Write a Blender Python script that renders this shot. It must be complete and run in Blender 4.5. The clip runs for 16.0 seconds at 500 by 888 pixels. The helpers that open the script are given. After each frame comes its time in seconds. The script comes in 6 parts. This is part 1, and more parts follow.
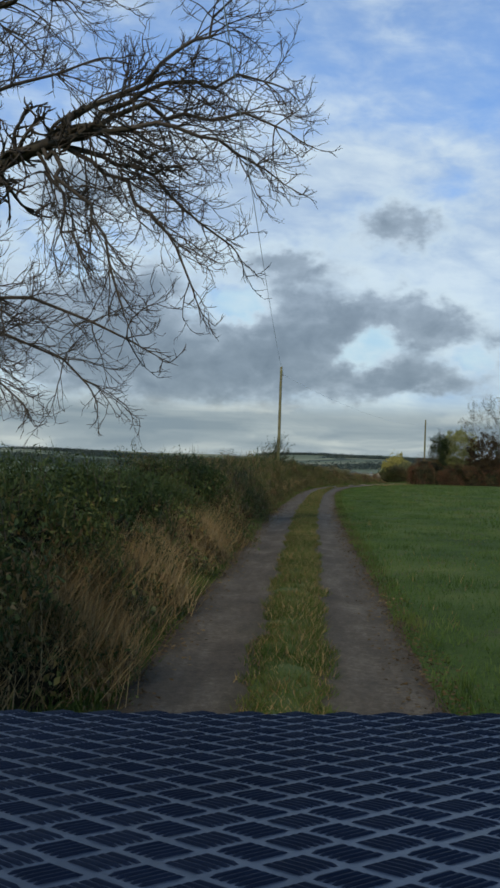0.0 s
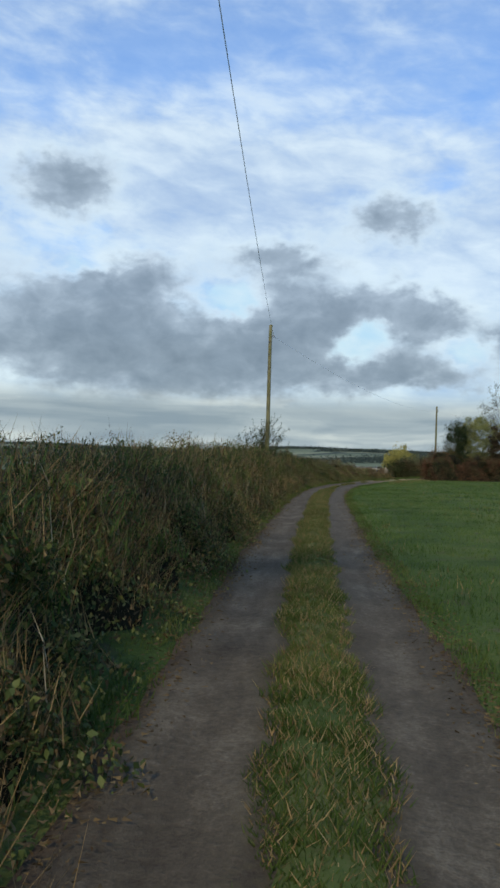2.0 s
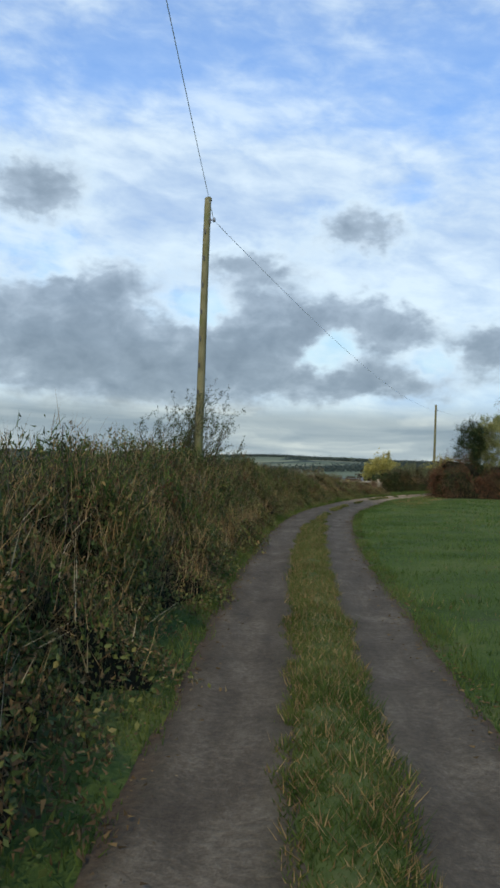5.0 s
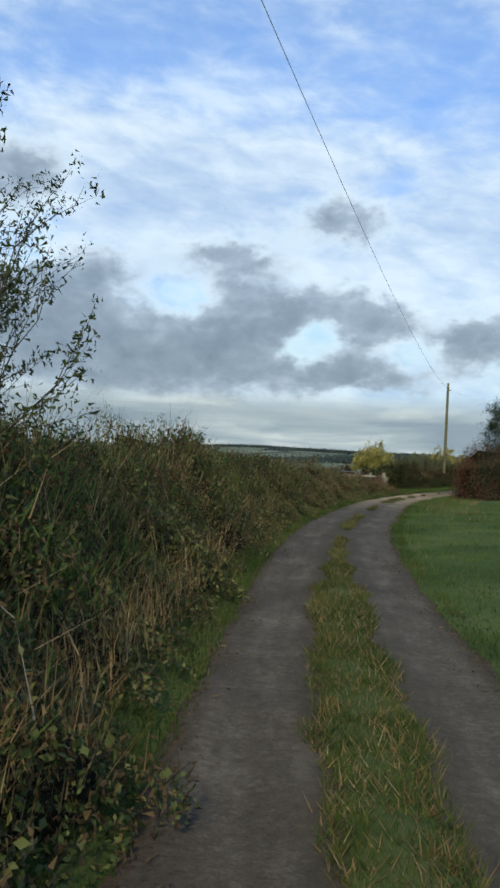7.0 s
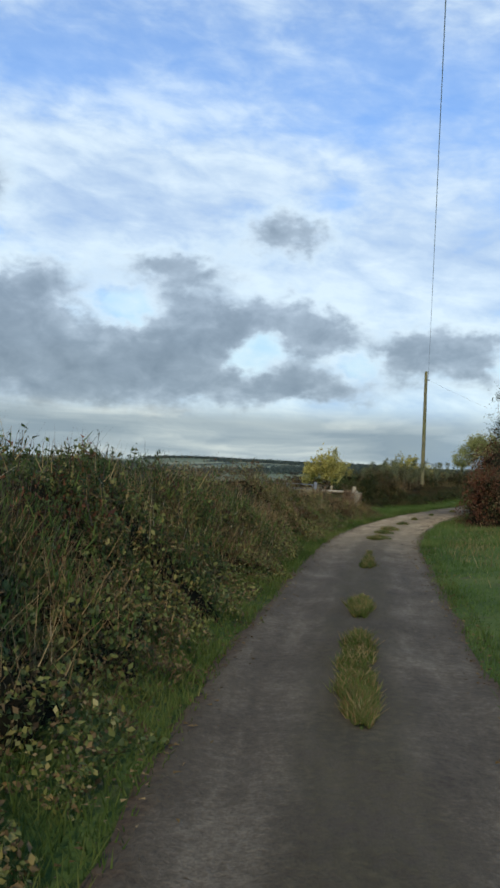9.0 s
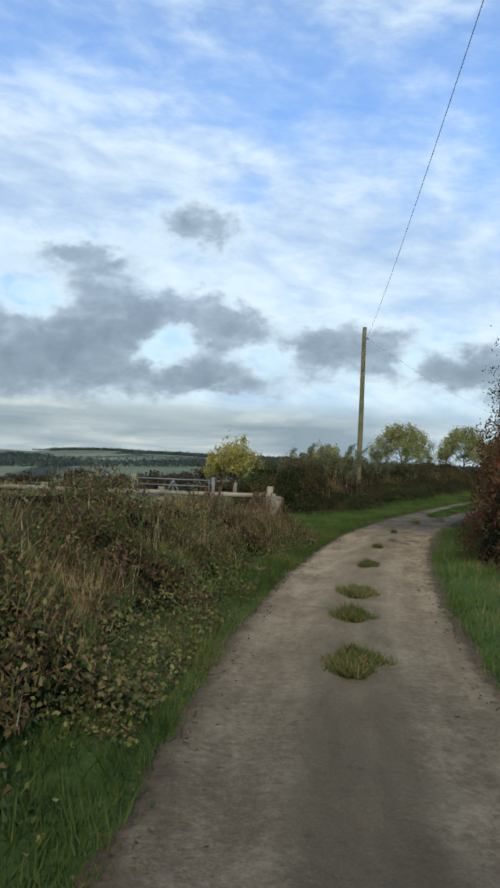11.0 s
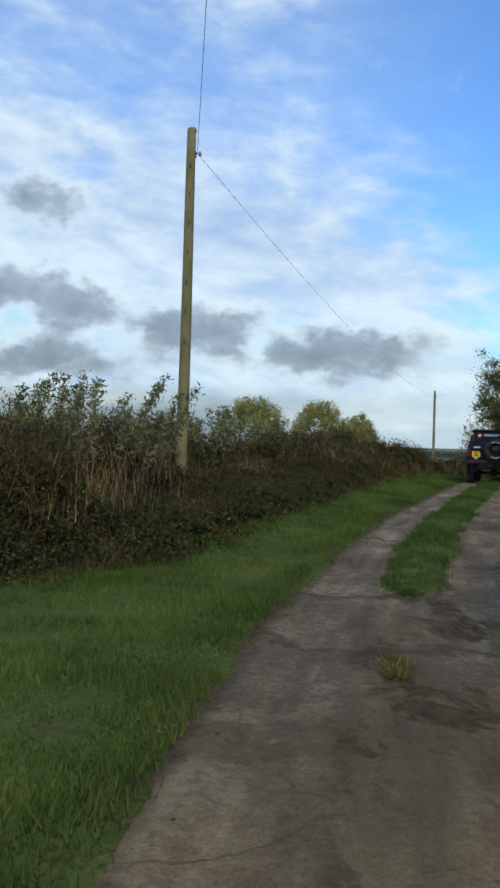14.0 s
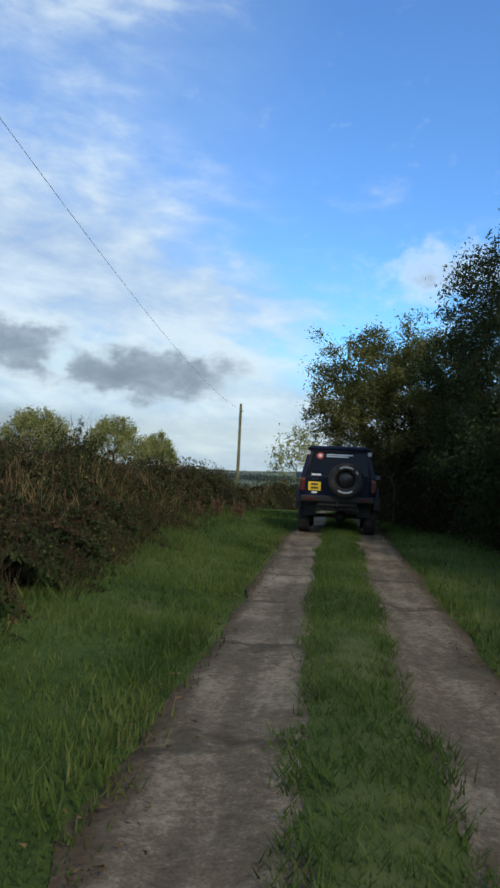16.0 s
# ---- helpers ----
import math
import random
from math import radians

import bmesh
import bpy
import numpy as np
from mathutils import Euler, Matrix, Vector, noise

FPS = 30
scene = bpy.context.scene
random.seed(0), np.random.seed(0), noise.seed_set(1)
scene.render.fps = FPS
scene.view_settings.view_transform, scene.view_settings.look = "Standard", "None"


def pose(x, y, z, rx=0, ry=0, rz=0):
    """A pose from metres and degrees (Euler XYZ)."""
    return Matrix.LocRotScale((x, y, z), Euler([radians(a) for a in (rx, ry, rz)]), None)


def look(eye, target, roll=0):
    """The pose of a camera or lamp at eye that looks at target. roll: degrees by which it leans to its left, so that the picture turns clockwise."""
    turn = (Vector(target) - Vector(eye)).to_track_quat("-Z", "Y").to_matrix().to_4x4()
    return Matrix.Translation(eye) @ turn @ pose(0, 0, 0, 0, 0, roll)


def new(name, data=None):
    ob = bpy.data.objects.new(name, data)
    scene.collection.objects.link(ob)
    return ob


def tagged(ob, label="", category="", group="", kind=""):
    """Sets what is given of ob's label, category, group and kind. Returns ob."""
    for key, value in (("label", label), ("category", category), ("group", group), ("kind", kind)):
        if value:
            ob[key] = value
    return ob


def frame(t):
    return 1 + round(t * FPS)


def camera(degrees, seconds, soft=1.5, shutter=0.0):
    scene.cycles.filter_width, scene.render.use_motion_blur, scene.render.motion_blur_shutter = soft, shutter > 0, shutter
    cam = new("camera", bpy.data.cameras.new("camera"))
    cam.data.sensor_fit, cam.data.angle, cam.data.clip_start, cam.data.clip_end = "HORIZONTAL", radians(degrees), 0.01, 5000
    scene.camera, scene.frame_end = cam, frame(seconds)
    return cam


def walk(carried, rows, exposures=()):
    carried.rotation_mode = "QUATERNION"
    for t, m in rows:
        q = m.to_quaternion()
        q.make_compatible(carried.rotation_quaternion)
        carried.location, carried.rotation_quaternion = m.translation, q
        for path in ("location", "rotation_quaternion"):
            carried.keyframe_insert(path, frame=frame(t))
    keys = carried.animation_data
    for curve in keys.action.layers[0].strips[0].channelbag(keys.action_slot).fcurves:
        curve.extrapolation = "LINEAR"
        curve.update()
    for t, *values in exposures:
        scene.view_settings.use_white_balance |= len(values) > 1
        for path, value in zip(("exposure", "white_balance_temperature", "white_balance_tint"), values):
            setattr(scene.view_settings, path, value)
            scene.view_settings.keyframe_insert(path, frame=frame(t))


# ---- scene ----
# The route of the lens: seconds, x, y, z, yaw to the left, pitch up, lean to the left
ROUTE = [
    (0.0, 0.00, -0.00, 1.55, 3.14, 1.46, 2.12),
    (0.5, 0.00, 3.02, 1.54, 3.33, 1.35, 1.78),
    (1.0, -0.00, 6.04, 1.53, 2.56, 1.56, 2.00),
    (1.5, -0.00, 9.05, 1.53, 2.39, 1.00, 2.86),
    (2.0, 0.01, 12.03, 1.50, 2.69, 1.05, 1.84),
    (2.5, 0.03, 14.98, 1.49, 2.47, 1.59, 2.18),
    (3.0, 0.10, 17.92, 1.49, 2.25, 1.23, 1.88),
    (3.5, 0.16, 20.85, 1.52, 1.83, 2.38, 1.90),
    (6.0, 0.54, 36.01, 1.63, -0.27, 1.33, 1.90),
    (6.5, 0.66, 39.38, 1.57, -0.43, 1.74, 1.69),
    (7.0, 0.81, 42.79, 1.54, -1.09, 1.07, 2.87),
    (7.5, 1.07, 46.20, 1.51, -2.11, 1.68, 2.42),
    (8.0, 1.41, 49.59, 1.50, -3.08, 2.62, 2.44),
    (8.5, 1.83, 52.96, 1.50, -3.85, 2.23, 2.35),
    (11.0, 5.09, 69.43, 1.52, -11.44, 1.80, 2.46),
    (11.5, 6.01, 72.60, 1.48, -12.96, 0.95, 1.68),
    (12.0, 7.03, 75.76, 1.48, -14.63, 2.07, 1.85),
    (12.5, 8.17, 78.90, 1.48, -16.59, 1.56, 1.85),
    (13.0, 9.38, 81.98, 1.50, -18.42, 1.17, 1.30),
    (13.5, 10.66, 84.97, 1.49, -20.15, 1.37, 1.70),
    (14.0, 12.08, 87.78, 1.48, -22.35, 0.84, 1.53),
    (14.5, 13.55, 90.45, 1.48, -25.41, 2.38, 1.11),
    (15.0, 15.21, 93.01, 1.58, -29.21, 4.00, 0.86),
    (15.5, 17.00, 95.48, 1.67, -33.28, 2.88, 1.31),
    (16.0, 18.89, 97.90, 1.75, -36.51, 2.81, 2.62),
]
cam = camera(35.04, 16.0, soft=2.8)


def stand(x, y, z, yaw, pitch, lean):
    return pose(x, y, z, 0, 0, yaw) @ pose(0, 0, 0, 90 + pitch) @ pose(0, 0, 0, 0, 0, lean)


EXPOSURES = [(0.0, -0.22), (0.5, -0.08), (1.0, -0.08), (2.5, -0.03), (3.0, -0.14), (3.5, 0.0), (4.5, 0.05), (8.0, 0.05), (11.0, 0.07), (14.0, 0.0), (16.0, -0.06)]
walk(cam, [(r[0], stand(*r[1:])) for r in ROUTE], EXPOSURES)

# ---- daylight: broken cloud, a hazy autumn sun from behind ----
SUN_AZ, SUN_EL = 193.0, 36.0


class Nodes:
    """Short hand for building a node tree."""

    def __init__(self, tree):
        self.tree = tree
        tree.nodes.clear()

    def add(self, node_type, **settings):
        n = self.tree.nodes.new(node_type)
        for key, value in settings.items():
            if key == "op":
                n.operation = value
            elif key == "kind":
                n.sky_type = value
            elif key == "blend":
                n.blend_type = value
        return n

    def link(self, a, b):
        self.tree.links.new(a, b)

    def put(self, socket, value):
        if isinstance(value, bpy.types.NodeSocket):
            self.link(value, socket)
        else:
            socket.default_value = value

    def math(self, op, a, b=0.0, c=0.0, clamp=False):
        n = self.add("ShaderNodeMath", op=op)
        n.use_clamp = clamp
        for s, v in zip(n.inputs, (a, b, c)):
            self.put(s, v)
        return n.outputs[0]

    def smooth(self, x, low, high):
        n = self.add("ShaderNodeMapRange")
        n.interpolation_type = "SMOOTHSTEP"
        self.put(n.inputs[0], x)
        self.put(n.inputs[1], low)
        self.put(n.inputs[2], high)
        return n.outputs[0]

    def mix(self, fac, a, b, blend="MIX"):
        n = self.add("ShaderNodeMix")
        n.data_type, n.blend_type = "RGBA", blend
        self.put(n.inputs[0], fac)
        for s, v in ((n.inputs[6], a), (n.inputs[7], b)):
            self.put(s, (*v, 1) if isinstance(v, tuple) and len(v) == 3 else v)
        return n.outputs[2]

    def noise(self, vector, scale, detail=4.0, rough=0.55, distort=0.0):
        n = self.add("ShaderNodeTexNoise")
        if vector is not None:
            self.link(vector, n.inputs["Vector"])
        n.inputs["Scale"].default_value = scale
        n.inputs["Detail"].default_value = detail
        n.inputs["Roughness"].default_value = rough
        n.inputs["Distortion"].default_value = distort
        return n.outputs["Fac"]

    def ramp(self, fac, stops):
        n = self.add("ShaderNodeValToRGB")
        while len(n.color_ramp.elements) < len(stops):
            n.color_ramp.elements.new(0.5)
        for e, (p, c) in zip(n.color_ramp.elements, stops):
            e.position, e.color = p, (*c, 1)
        self.link(fac, n.inputs[0])
        return n.outputs[0]

    def join(self, x, y, z=0.0):
        n = self.add("ShaderNodeCombineXYZ")
        for s, v in zip(n.inputs, (x, y, z)):
            self.put(s, v)
        return n.outputs[0]


# Grey cloud banks: azimuth, elevation, half width, half height in degrees, weight
BANKS = [
    (-14.0, 8.0, 7.6, 3.2, 1.0), (-11.6, 11.9, 3.7, 1.9, 0.85), (-16.4, 18.4, 3.4, 2.0, 0.82), (-0.4, 8.4, 4.4, 3.0, 1.0), (3.2, 10.5, 4.4, 1.9, 0.9),
    (9.2, 10.0, 3.2, 1.7, 0.8), (7.5, 6.5, 6.2, 1.2, 0.85), (16.2, 8.6, 2.5, 1.5, 0.8), (-1.2, 14.3, 3.6, 1.3, 0.80), (7.0, 16.9, 2.7, 1.5, 0.82),
    (20.2, 9.0, 2.9, 1.5, 0.78), (26.9, 7.2, 4.4, 1.6, 0.8), (32.6, 7.6, 3.8, 1.6, 0.62), (49.5, 15.2, 3.2, 1.6, 0.5), (-6.8, 6.8, 5.0, 2.0, 0.9),
    (-30.0, 10.0, 8.0, 4.0, 0.9),
]
# Gaps in them where bright cloud and blue show
GAPS = [(4.9, 8.6, 2.2, 1.35, 1.0), (-4.5, 11.2, 2.3, 1.1, 0.9), (-15.8, 13.2, 1.8, 0.8, 0.6), (12.9, 8.0, 1.6, 0.9, 0.7), (22.9, 8.1, 1.1, 0.8, 0.6)]
# Thin places in the high sheet, and thick white ones
THIN = [
    (-10.6, 27.0, 3.6, 1.8, 0.8), (12.4, 28.4, 3.6, 1.6, 0.7), (-18.4, 23.0, 3.0, 1.2, 0.6), (17.0, 27.2, 7.0, 1.8, 0.7), (10.2, 19.4, 1.8, 0.9, 0.55),
    (11.6, 24.0, 3.2, 1.3, 0.5), (30.3, 26.0, 4.6, 3.0, 0.8), (-16.1, 14.6, 4.0, 1.1, 0.75), (36.0, 26.4, 6.0, 5.0, 0.9), (48.0, 27.0, 9.0, 9.0, 1.0), (39.0, 18.0, 3.5, 1.2, 0.6), (52.0, 12.0, 7.0, 6.0, 0.8),
]
THICK = [
    (-14.0, 21.0, 6.5, 1.8, 0.7), (-8.0, 18.6, 6.5, 2.4, 0.7), (13.6, 13.6, 5.2, 1.9, 0.8), (1.0, 20.8, 7.4, 2.0, 0.6), (23.4, 15.4, 6.0, 3.2, 0.7),
    (45.5, 20.6, 2.2, 0.9, 0.75), (44.0, 27.3, 2.5, 0.8, 0.45), (49.0, 23.0, 1.6, 0.7, 0.45), (31.0, 12.6, 6.0, 2.0, 0.5),
]


def make_world():
    w = bpy.data.worlds.new("autumn_sky")
    scene.world = w
    w.use_nodes = True
    n = Nodes(w.node_tree)
    coord = n.add("ShaderNodeTexCoord").outputs["Generated"]
    split = n.add("ShaderNodeSeparateXYZ")
    n.link(coord, split.inputs[0])
    x, y, z = split.outputs
    flat = n.math("SQRT", n.math("ADD", n.math("MULTIPLY", x, x), n.math("MULTIPLY", y, y)))
    az = n.math("MULTIPLY", n.math("ARCTAN2", x, y), 57.2958)
    el = n.math("MULTIPLY", n.math("ARCTAN2", z, flat), 57.2958)
    sky = n.add("ShaderNodeTexSky", kind="NISHITA")
    sky.sun_disc = False
    sky.sun_elevation, sky.sun_rotation = radians(SUN_EL), radians(SUN_AZ)
    sky.air_density, sky.dust_density, sky.ozone_density = 1.0, 0.6, 2.0
    blue = n.mix(1.0, sky.outputs[0], n.mix(n.smooth(el, 8.0, 20.0), (0.095, 0.195, 0.245), (0.112, 0.176, 0.24)), "MULTIPLY")

    def centred(vector, scale, size, rough, bend, amount):
        return n.math("MULTIPLY", n.math("SUBTRACT", n.noise(vector, scale, size, rough, bend), 0.5), amount)

    # the banks' outlines billow: the directions are stirred at two sizes before the banks are laid out
    turn = n.join(n.math("MULTIPLY", az, 0.10), n.math("MULTIPLY", el, 0.15), 1.3)
    other = n.join(n.math("MULTIPLY", az, 0.10), n.math("MULTIPLY", el, 0.15), 7.9)
    az_s = n.math("ADD", n.math("ADD", az, centred(turn, 2.2, 2, 0.5, 0.0, 4.2)), centred(other, 7.0, 3, 0.55, 0.0, 2.6))
    el_s = n.math("ADD", n.math("ADD", el, centred(other, 2.0, 2, 0.5, 0.0, 2.2)), centred(turn, 6.5, 3, 0.55, 0.0, 2.2))

    def lumps(rows, a_, e_):
        clear = None
        for a, e, wide, tall, weight in rows:
            u = n.math("MULTIPLY", n.math("SUBTRACT", a_, a), 1 / wide)
            v = n.math("MULTIPLY", n.math("SUBTRACT", e_, e), 1 / tall)
            d = n.math("ADD", n.math("MULTIPLY", u, u), n.math("MULTIPLY", v, v))
            one = n.math("SUBTRACT", 1.0, n.math("MULTIPLY", n.math("EXPONENT", n.math("MULTIPLY", d, -0.7)), weight))
            clear = one if clear is None else n.math("MULTIPLY", clear, one)
        return n.math("SUBTRACT", 1.0, clear)

    # the high sheet of broken, rippled cloud
    plane = n.join(n.math("ADD", n.math("MULTIPLY", az, 0.10), n.math("MULTIPLY", el, 0.05)), n.math("MULTIPLY", el, 0.23), 3.7)
    high = n.noise(plane, 0.9, 4, 0.5, 0.3)
    broad = n.noise(turn, 0.6, 3, 0.5)
    ripple = n.noise(plane, 2.7, 5, 0.58, 0.25)
    # thinner to the right and overhead, thick at middle height
    thick = n.math("ADD", 0.50, n.math("MULTIPLY", n.smooth(el, 27.0, 12.0), 0.28))
    thick = n.math("SUBTRACT", thick, n.math("MULTIPLY", n.smooth(az, 14.0, 46.0), 0.26))
    thick = n.math("ADD", thick, n.math("MULTIPLY", n.smooth(el, 9.0, 4.0), 0.35))
    thick = n.math("SUBTRACT", thick, n.math("MULTIPLY", n.math("MULTIPLY", n.smooth(el, 19.0, 27.0), n.smooth(az, 12.0, -2.0)), 0.12))
    thick = n.math("SUBTRACT", thick, n.math("MULTIPLY", lumps(THIN, az_s, el_s), 0.30))
    thick = n.math("ADD", thick, n.math("MULTIPLY", lumps(THICK, az_s, el_s), 0.32))
    amount = n.math("ADD", n.math("MULTIPLY", high, 0.62), n.math("MULTIPLY", broad, 0.36))
    amount = n.math("ADD", amount, n.math("MULTIPLY", ripple, 0.56))
    cover = n.smooth(n.math("ADD", amount, thick), 0.94, 1.60)
    white = n.ramp(n.math("ADD", n.math("MULTIPLY", high, 0.5), n.math("MULTIPLY", ripple, 0.5)), [(0.30, (0.36, 0.51, 0.76)), (0.46, (0.52, 0.67, 0.86)), (0.62, (0.73, 0.87, 0.98))])
    veil = n.math("MULTIPLY", n.smooth(az, 44.0, 20.0), 0.34)
    seen = n.mix(n.math("ADD", veil, n.math("MULTIPLY", cover, n.math("SUBTRACT", 0.95, veil))), blue, white)
    # the low cumulus banks: bright at their rims, grey at heart
    curl = n.noise(turn, 5.0, 5, 0.55, 0.3)
    gap = lumps(GAPS, az_s, el_s)
    bank = n.math("SUBTRACT", lumps(BANKS, az_s, el_s), n.math("MULTIPLY", gap, 0.60))
    bank = n.math("ADD", bank, n.math("MULTIPLY", n.math("SUBTRACT", curl, 0.5), 0.55))
    rim = n.math("MULTIPLY", n.smooth(bank, 0.06, 0.34), n.smooth(el, 4.0, 9.0))
    seen = n.mix(n.math("MULTIPLY", rim, 0.55), seen, (0.74, 0.90, 1.0))
    seen = n.mix(n.math("MULTIPLY", n.smooth(gap, 0.25, 0.8), 0.75), seen, n.mix(curl, (0.42, 0.74, 0.96), (0.80, 0.95, 1.02)))
    body = n.smooth(bank, 0.24, 0.66)
    # the undersides are the darkest
    heart = n.math("ADD", bank, n.math("MULTIPLY", n.math("SUBTRACT", n.noise(other, 4.0, 5, 0.55, 0.4), 0.5), 0.9))
    heart = n.math("ADD", heart, n.math("MULTIPLY", n.smooth(el, 12.0, 6.0), 0.10))
    shade = n.ramp(n.math("MULTIPLY", heart, 0.7), [(0.20, (0.58, 0.70, 0.83)), (0.40, (0.385, 0.49, 0.61)), (0.62, (0.26, 0.345, 0.445)), (0.88, (0.18, 0.25, 0.335))])
    seen = n.mix(n.math("MULTIPLY", body, 0.95), seen, shade)
    # long level bars of cloud over the horizon
    bar = n.noise(n.join(n.math("MULTIPLY", az_s, 0.05), n.math("MULTIPLY", el, 0.36), 8.0), 1.6, 4, 0.5, 0.4)
    low = n.smooth(el, 5.4, 3.4)
    bars = n.ramp(bar, [(0.34, (0.225, 0.30, 0.365)), (0.52, (0.36, 0.44, 0.49)), (0.66, (0.60, 0.67, 0.67))])
    dull = n.math("SUBTRACT", 0.88, n.math("MULTIPLY", n.smooth(az, 14.0, 34.0), 0.6))
    seen = n.mix(n.math("MULTIPLY", low, dull), seen, bars)
    seen = n.mix(n.smooth(el, 13.0, 4.0), seen, n.mix(1.0, seen, (1.03, 1.015, 0.965), "MULTIPLY"))
    back = n.add("ShaderNodeBackground")
    n.link(seen, back.inputs[0])
    out = n.add("ShaderNodeOutputWorld")
    n.link(back.outputs[0], out.inputs[0])


make_world()
sun = new("sun", bpy.data.lights.new("sun", "SUN"))
sun.data.energy, sun.data.angle, sun.data.color = 2.4, radians(4.0), (1.0, 0.86, 0.66)
a, e = radians(SUN_AZ), radians(SUN_EL)
sun.matrix_world = look((0, 0, 60), (-math.sin(a) * math.cos(e), -math.cos(a) * math.cos(e), 60 - math.sin(e)))

# ---- materials ----


def surface(name, stops, scale=6.0, rough=0.85, bump=0.3, fine=60.0, islands=0.0, metal=0.0, spec=0.35, dirt=None, coat=0.0, through_light=0.0):
    """A noise-mottled material: colour stops over broad and fine noise, or over the random value of each leaf."""
    m = bpy.data.materials.new(name)
    m.use_nodes = True
    n = Nodes(m.node_tree)
    where = n.add("ShaderNodeNewGeometry")
    broad, small = n.noise(where.outputs["Position"], scale, 5, 0.6), n.noise(where.outputs["Position"], fine, 3, 0.6)
    fac = n.math("ADD", n.math("MULTIPLY", broad, 0.7), n.math("MULTIPLY", small, 0.3))
    if islands:
        broad = n.smooth(broad, 0.36, 0.64)
        fac = n.math("ADD", n.math("MULTIPLY", broad, 0.75), n.math("MULTIPLY", small, 0.25))
        fac = n.math("ADD", n.math("MULTIPLY", fac, 1 - islands), n.math("MULTIPLY", where.outputs["Random Per Island"], islands))
    colour = n.ramp(fac, stops)
    if dirt:
        patch = n.smooth(n.noise(where.outputs["Position"], dirt[1], 4, 0.65), 0.48, 0.66)
        colour = n.mix(n.math("MULTIPLY", patch, dirt[2]), colour, dirt[0])
    b = n.add("ShaderNodeBsdfPrincipled")
    n.link(colour, b.inputs["Base Color"])
    b.inputs["Roughness"].default_value, b.inputs["Metallic"].default_value = rough, metal
    b.inputs["Specular IOR Level"].default_value = spec
    b.inputs["Coat Weight"].default_value = coat
    if bump:
        k = n.add("ShaderNodeBump")
        k.inputs["Strength"].default_value, k.inputs["Distance"].default_value = bump, 0.02
        n.link(fac, k.inputs["Height"])
        n.link(k.outputs[0], b.inputs["Normal"])
    last = b.outputs[0]
    if through_light:
        t, s = n.add("ShaderNodeBsdfTranslucent"), n.add("ShaderNodeMixShader")
        n.link(colour, t.inputs[0])
        s.inputs[0].default_value = through_light
        n.link(last, s.inputs[1])
        n.link(t.outputs[0], s.inputs[2])
        last = s.outputs[0]
    out = n.add("ShaderNodeOutputMaterial")
    n.link(last, out.inputs[0])
    return m


M = {}
M["turf"] = surface("turf", [(0.3, (0.035, 0.052, 0.015)), (0.5, (0.065, 0.088, 0.024)), (0.7, (0.11, 0.105, 0.045))], 0.5, 0.95, 0.5, 25, spec=0.1)
M["grass"] = surface("grass_blade", [(0.1, (0.035, 0.062, 0.013)), (0.45, (0.080, 0.118, 0.024)), (0.8, (0.15, 0.165, 0.042)), (1.0, (0.28, 0.24, 0.10))], 0.35, 0.75, 0, 4, islands=0.45, spec=0.12, through_light=0.5)
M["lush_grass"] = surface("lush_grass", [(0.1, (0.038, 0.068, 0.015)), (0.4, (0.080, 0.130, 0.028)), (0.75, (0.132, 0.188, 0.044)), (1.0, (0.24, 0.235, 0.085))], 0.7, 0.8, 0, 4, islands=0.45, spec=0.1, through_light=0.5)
M["dry_grass"] = surface("dry_grass", [(0.1, (0.13, 0.085, 0.033)), (0.6, (0.29, 0.195, 0.080)), (1.0, (0.43, 0.32, 0.15))], 0.8, 0.8, 0, 6, islands=0.6, spec=0.2, through_light=0.3)
M["bramble"] = surface("bramble_leaf", [(0.05, (0.034, 0.050, 0.016)), (0.4, (0.078, 0.102, 0.028)), (0.62, (0.145, 0.156, 0.042)), (0.82, (0.23, 0.195, 0.062)), (1.0, (0.24, 0.115, 0.045))], 0.55, 0.6, 0, 3, islands=0.6, spec=0.15, through_light=0.25)
M["silver_leaf"] = surface("silvery_leaf", [(0.05, (0.055, 0.065, 0.025)), (0.5, (0.13, 0.14, 0.055)), (0.85, (0.22, 0.215, 0.11)), (1.0, (0.28, 0.18, 0.08))], 1.2, 0.6, 0, 5, islands=0.6, spec=0.2, through_light=0.3)
M["hedge_leaf"] = surface("hedge_leaf", [(0.05, (0.016, 0.030, 0.009)), (0.45, (0.034, 0.054, 0.015)), (0.8, (0.060, 0.075, 0.02)), (1.0, (0.12, 0.095, 0.035))], 0.5, 0.65, 0, 3, islands=0.55, spec=0.12, through_light=0.12)
M["brown_leaf"] = surface("brown_leaf", [(0.05, (0.044, 0.030, 0.015)), (0.5, (0.108, 0.074, 0.034)), (0.8, (0.18, 0.125, 0.055)), (1.0, (0.31, 0.225, 0.105))], 0.6, 0.75, 0, 3, islands=0.6, spec=0.12, through_light=0.2)
M["red_leaf"] = surface("russet_leaf", [(0.05, (0.05, 0.020, 0.011)), (0.5, (0.105, 0.040, 0.02)), (1.0, (0.19, 0.085, 0.038))], 0.8, 0.7, 0, 3, islands=0.6, spec=0.12, through_light=0.2)
M["thorn_leaf"] = surface("thorn_leaf", [(0.05, (0.026, 0.020, 0.012)), (0.5, (0.058, 0.042, 0.022)), (0.85, (0.095, 0.066, 0.03)), (1.0, (0.17, 0.11, 0.045))], 0.9, 0.8, 0, 3, islands=0.5, spec=0.08, through_light=0.15)
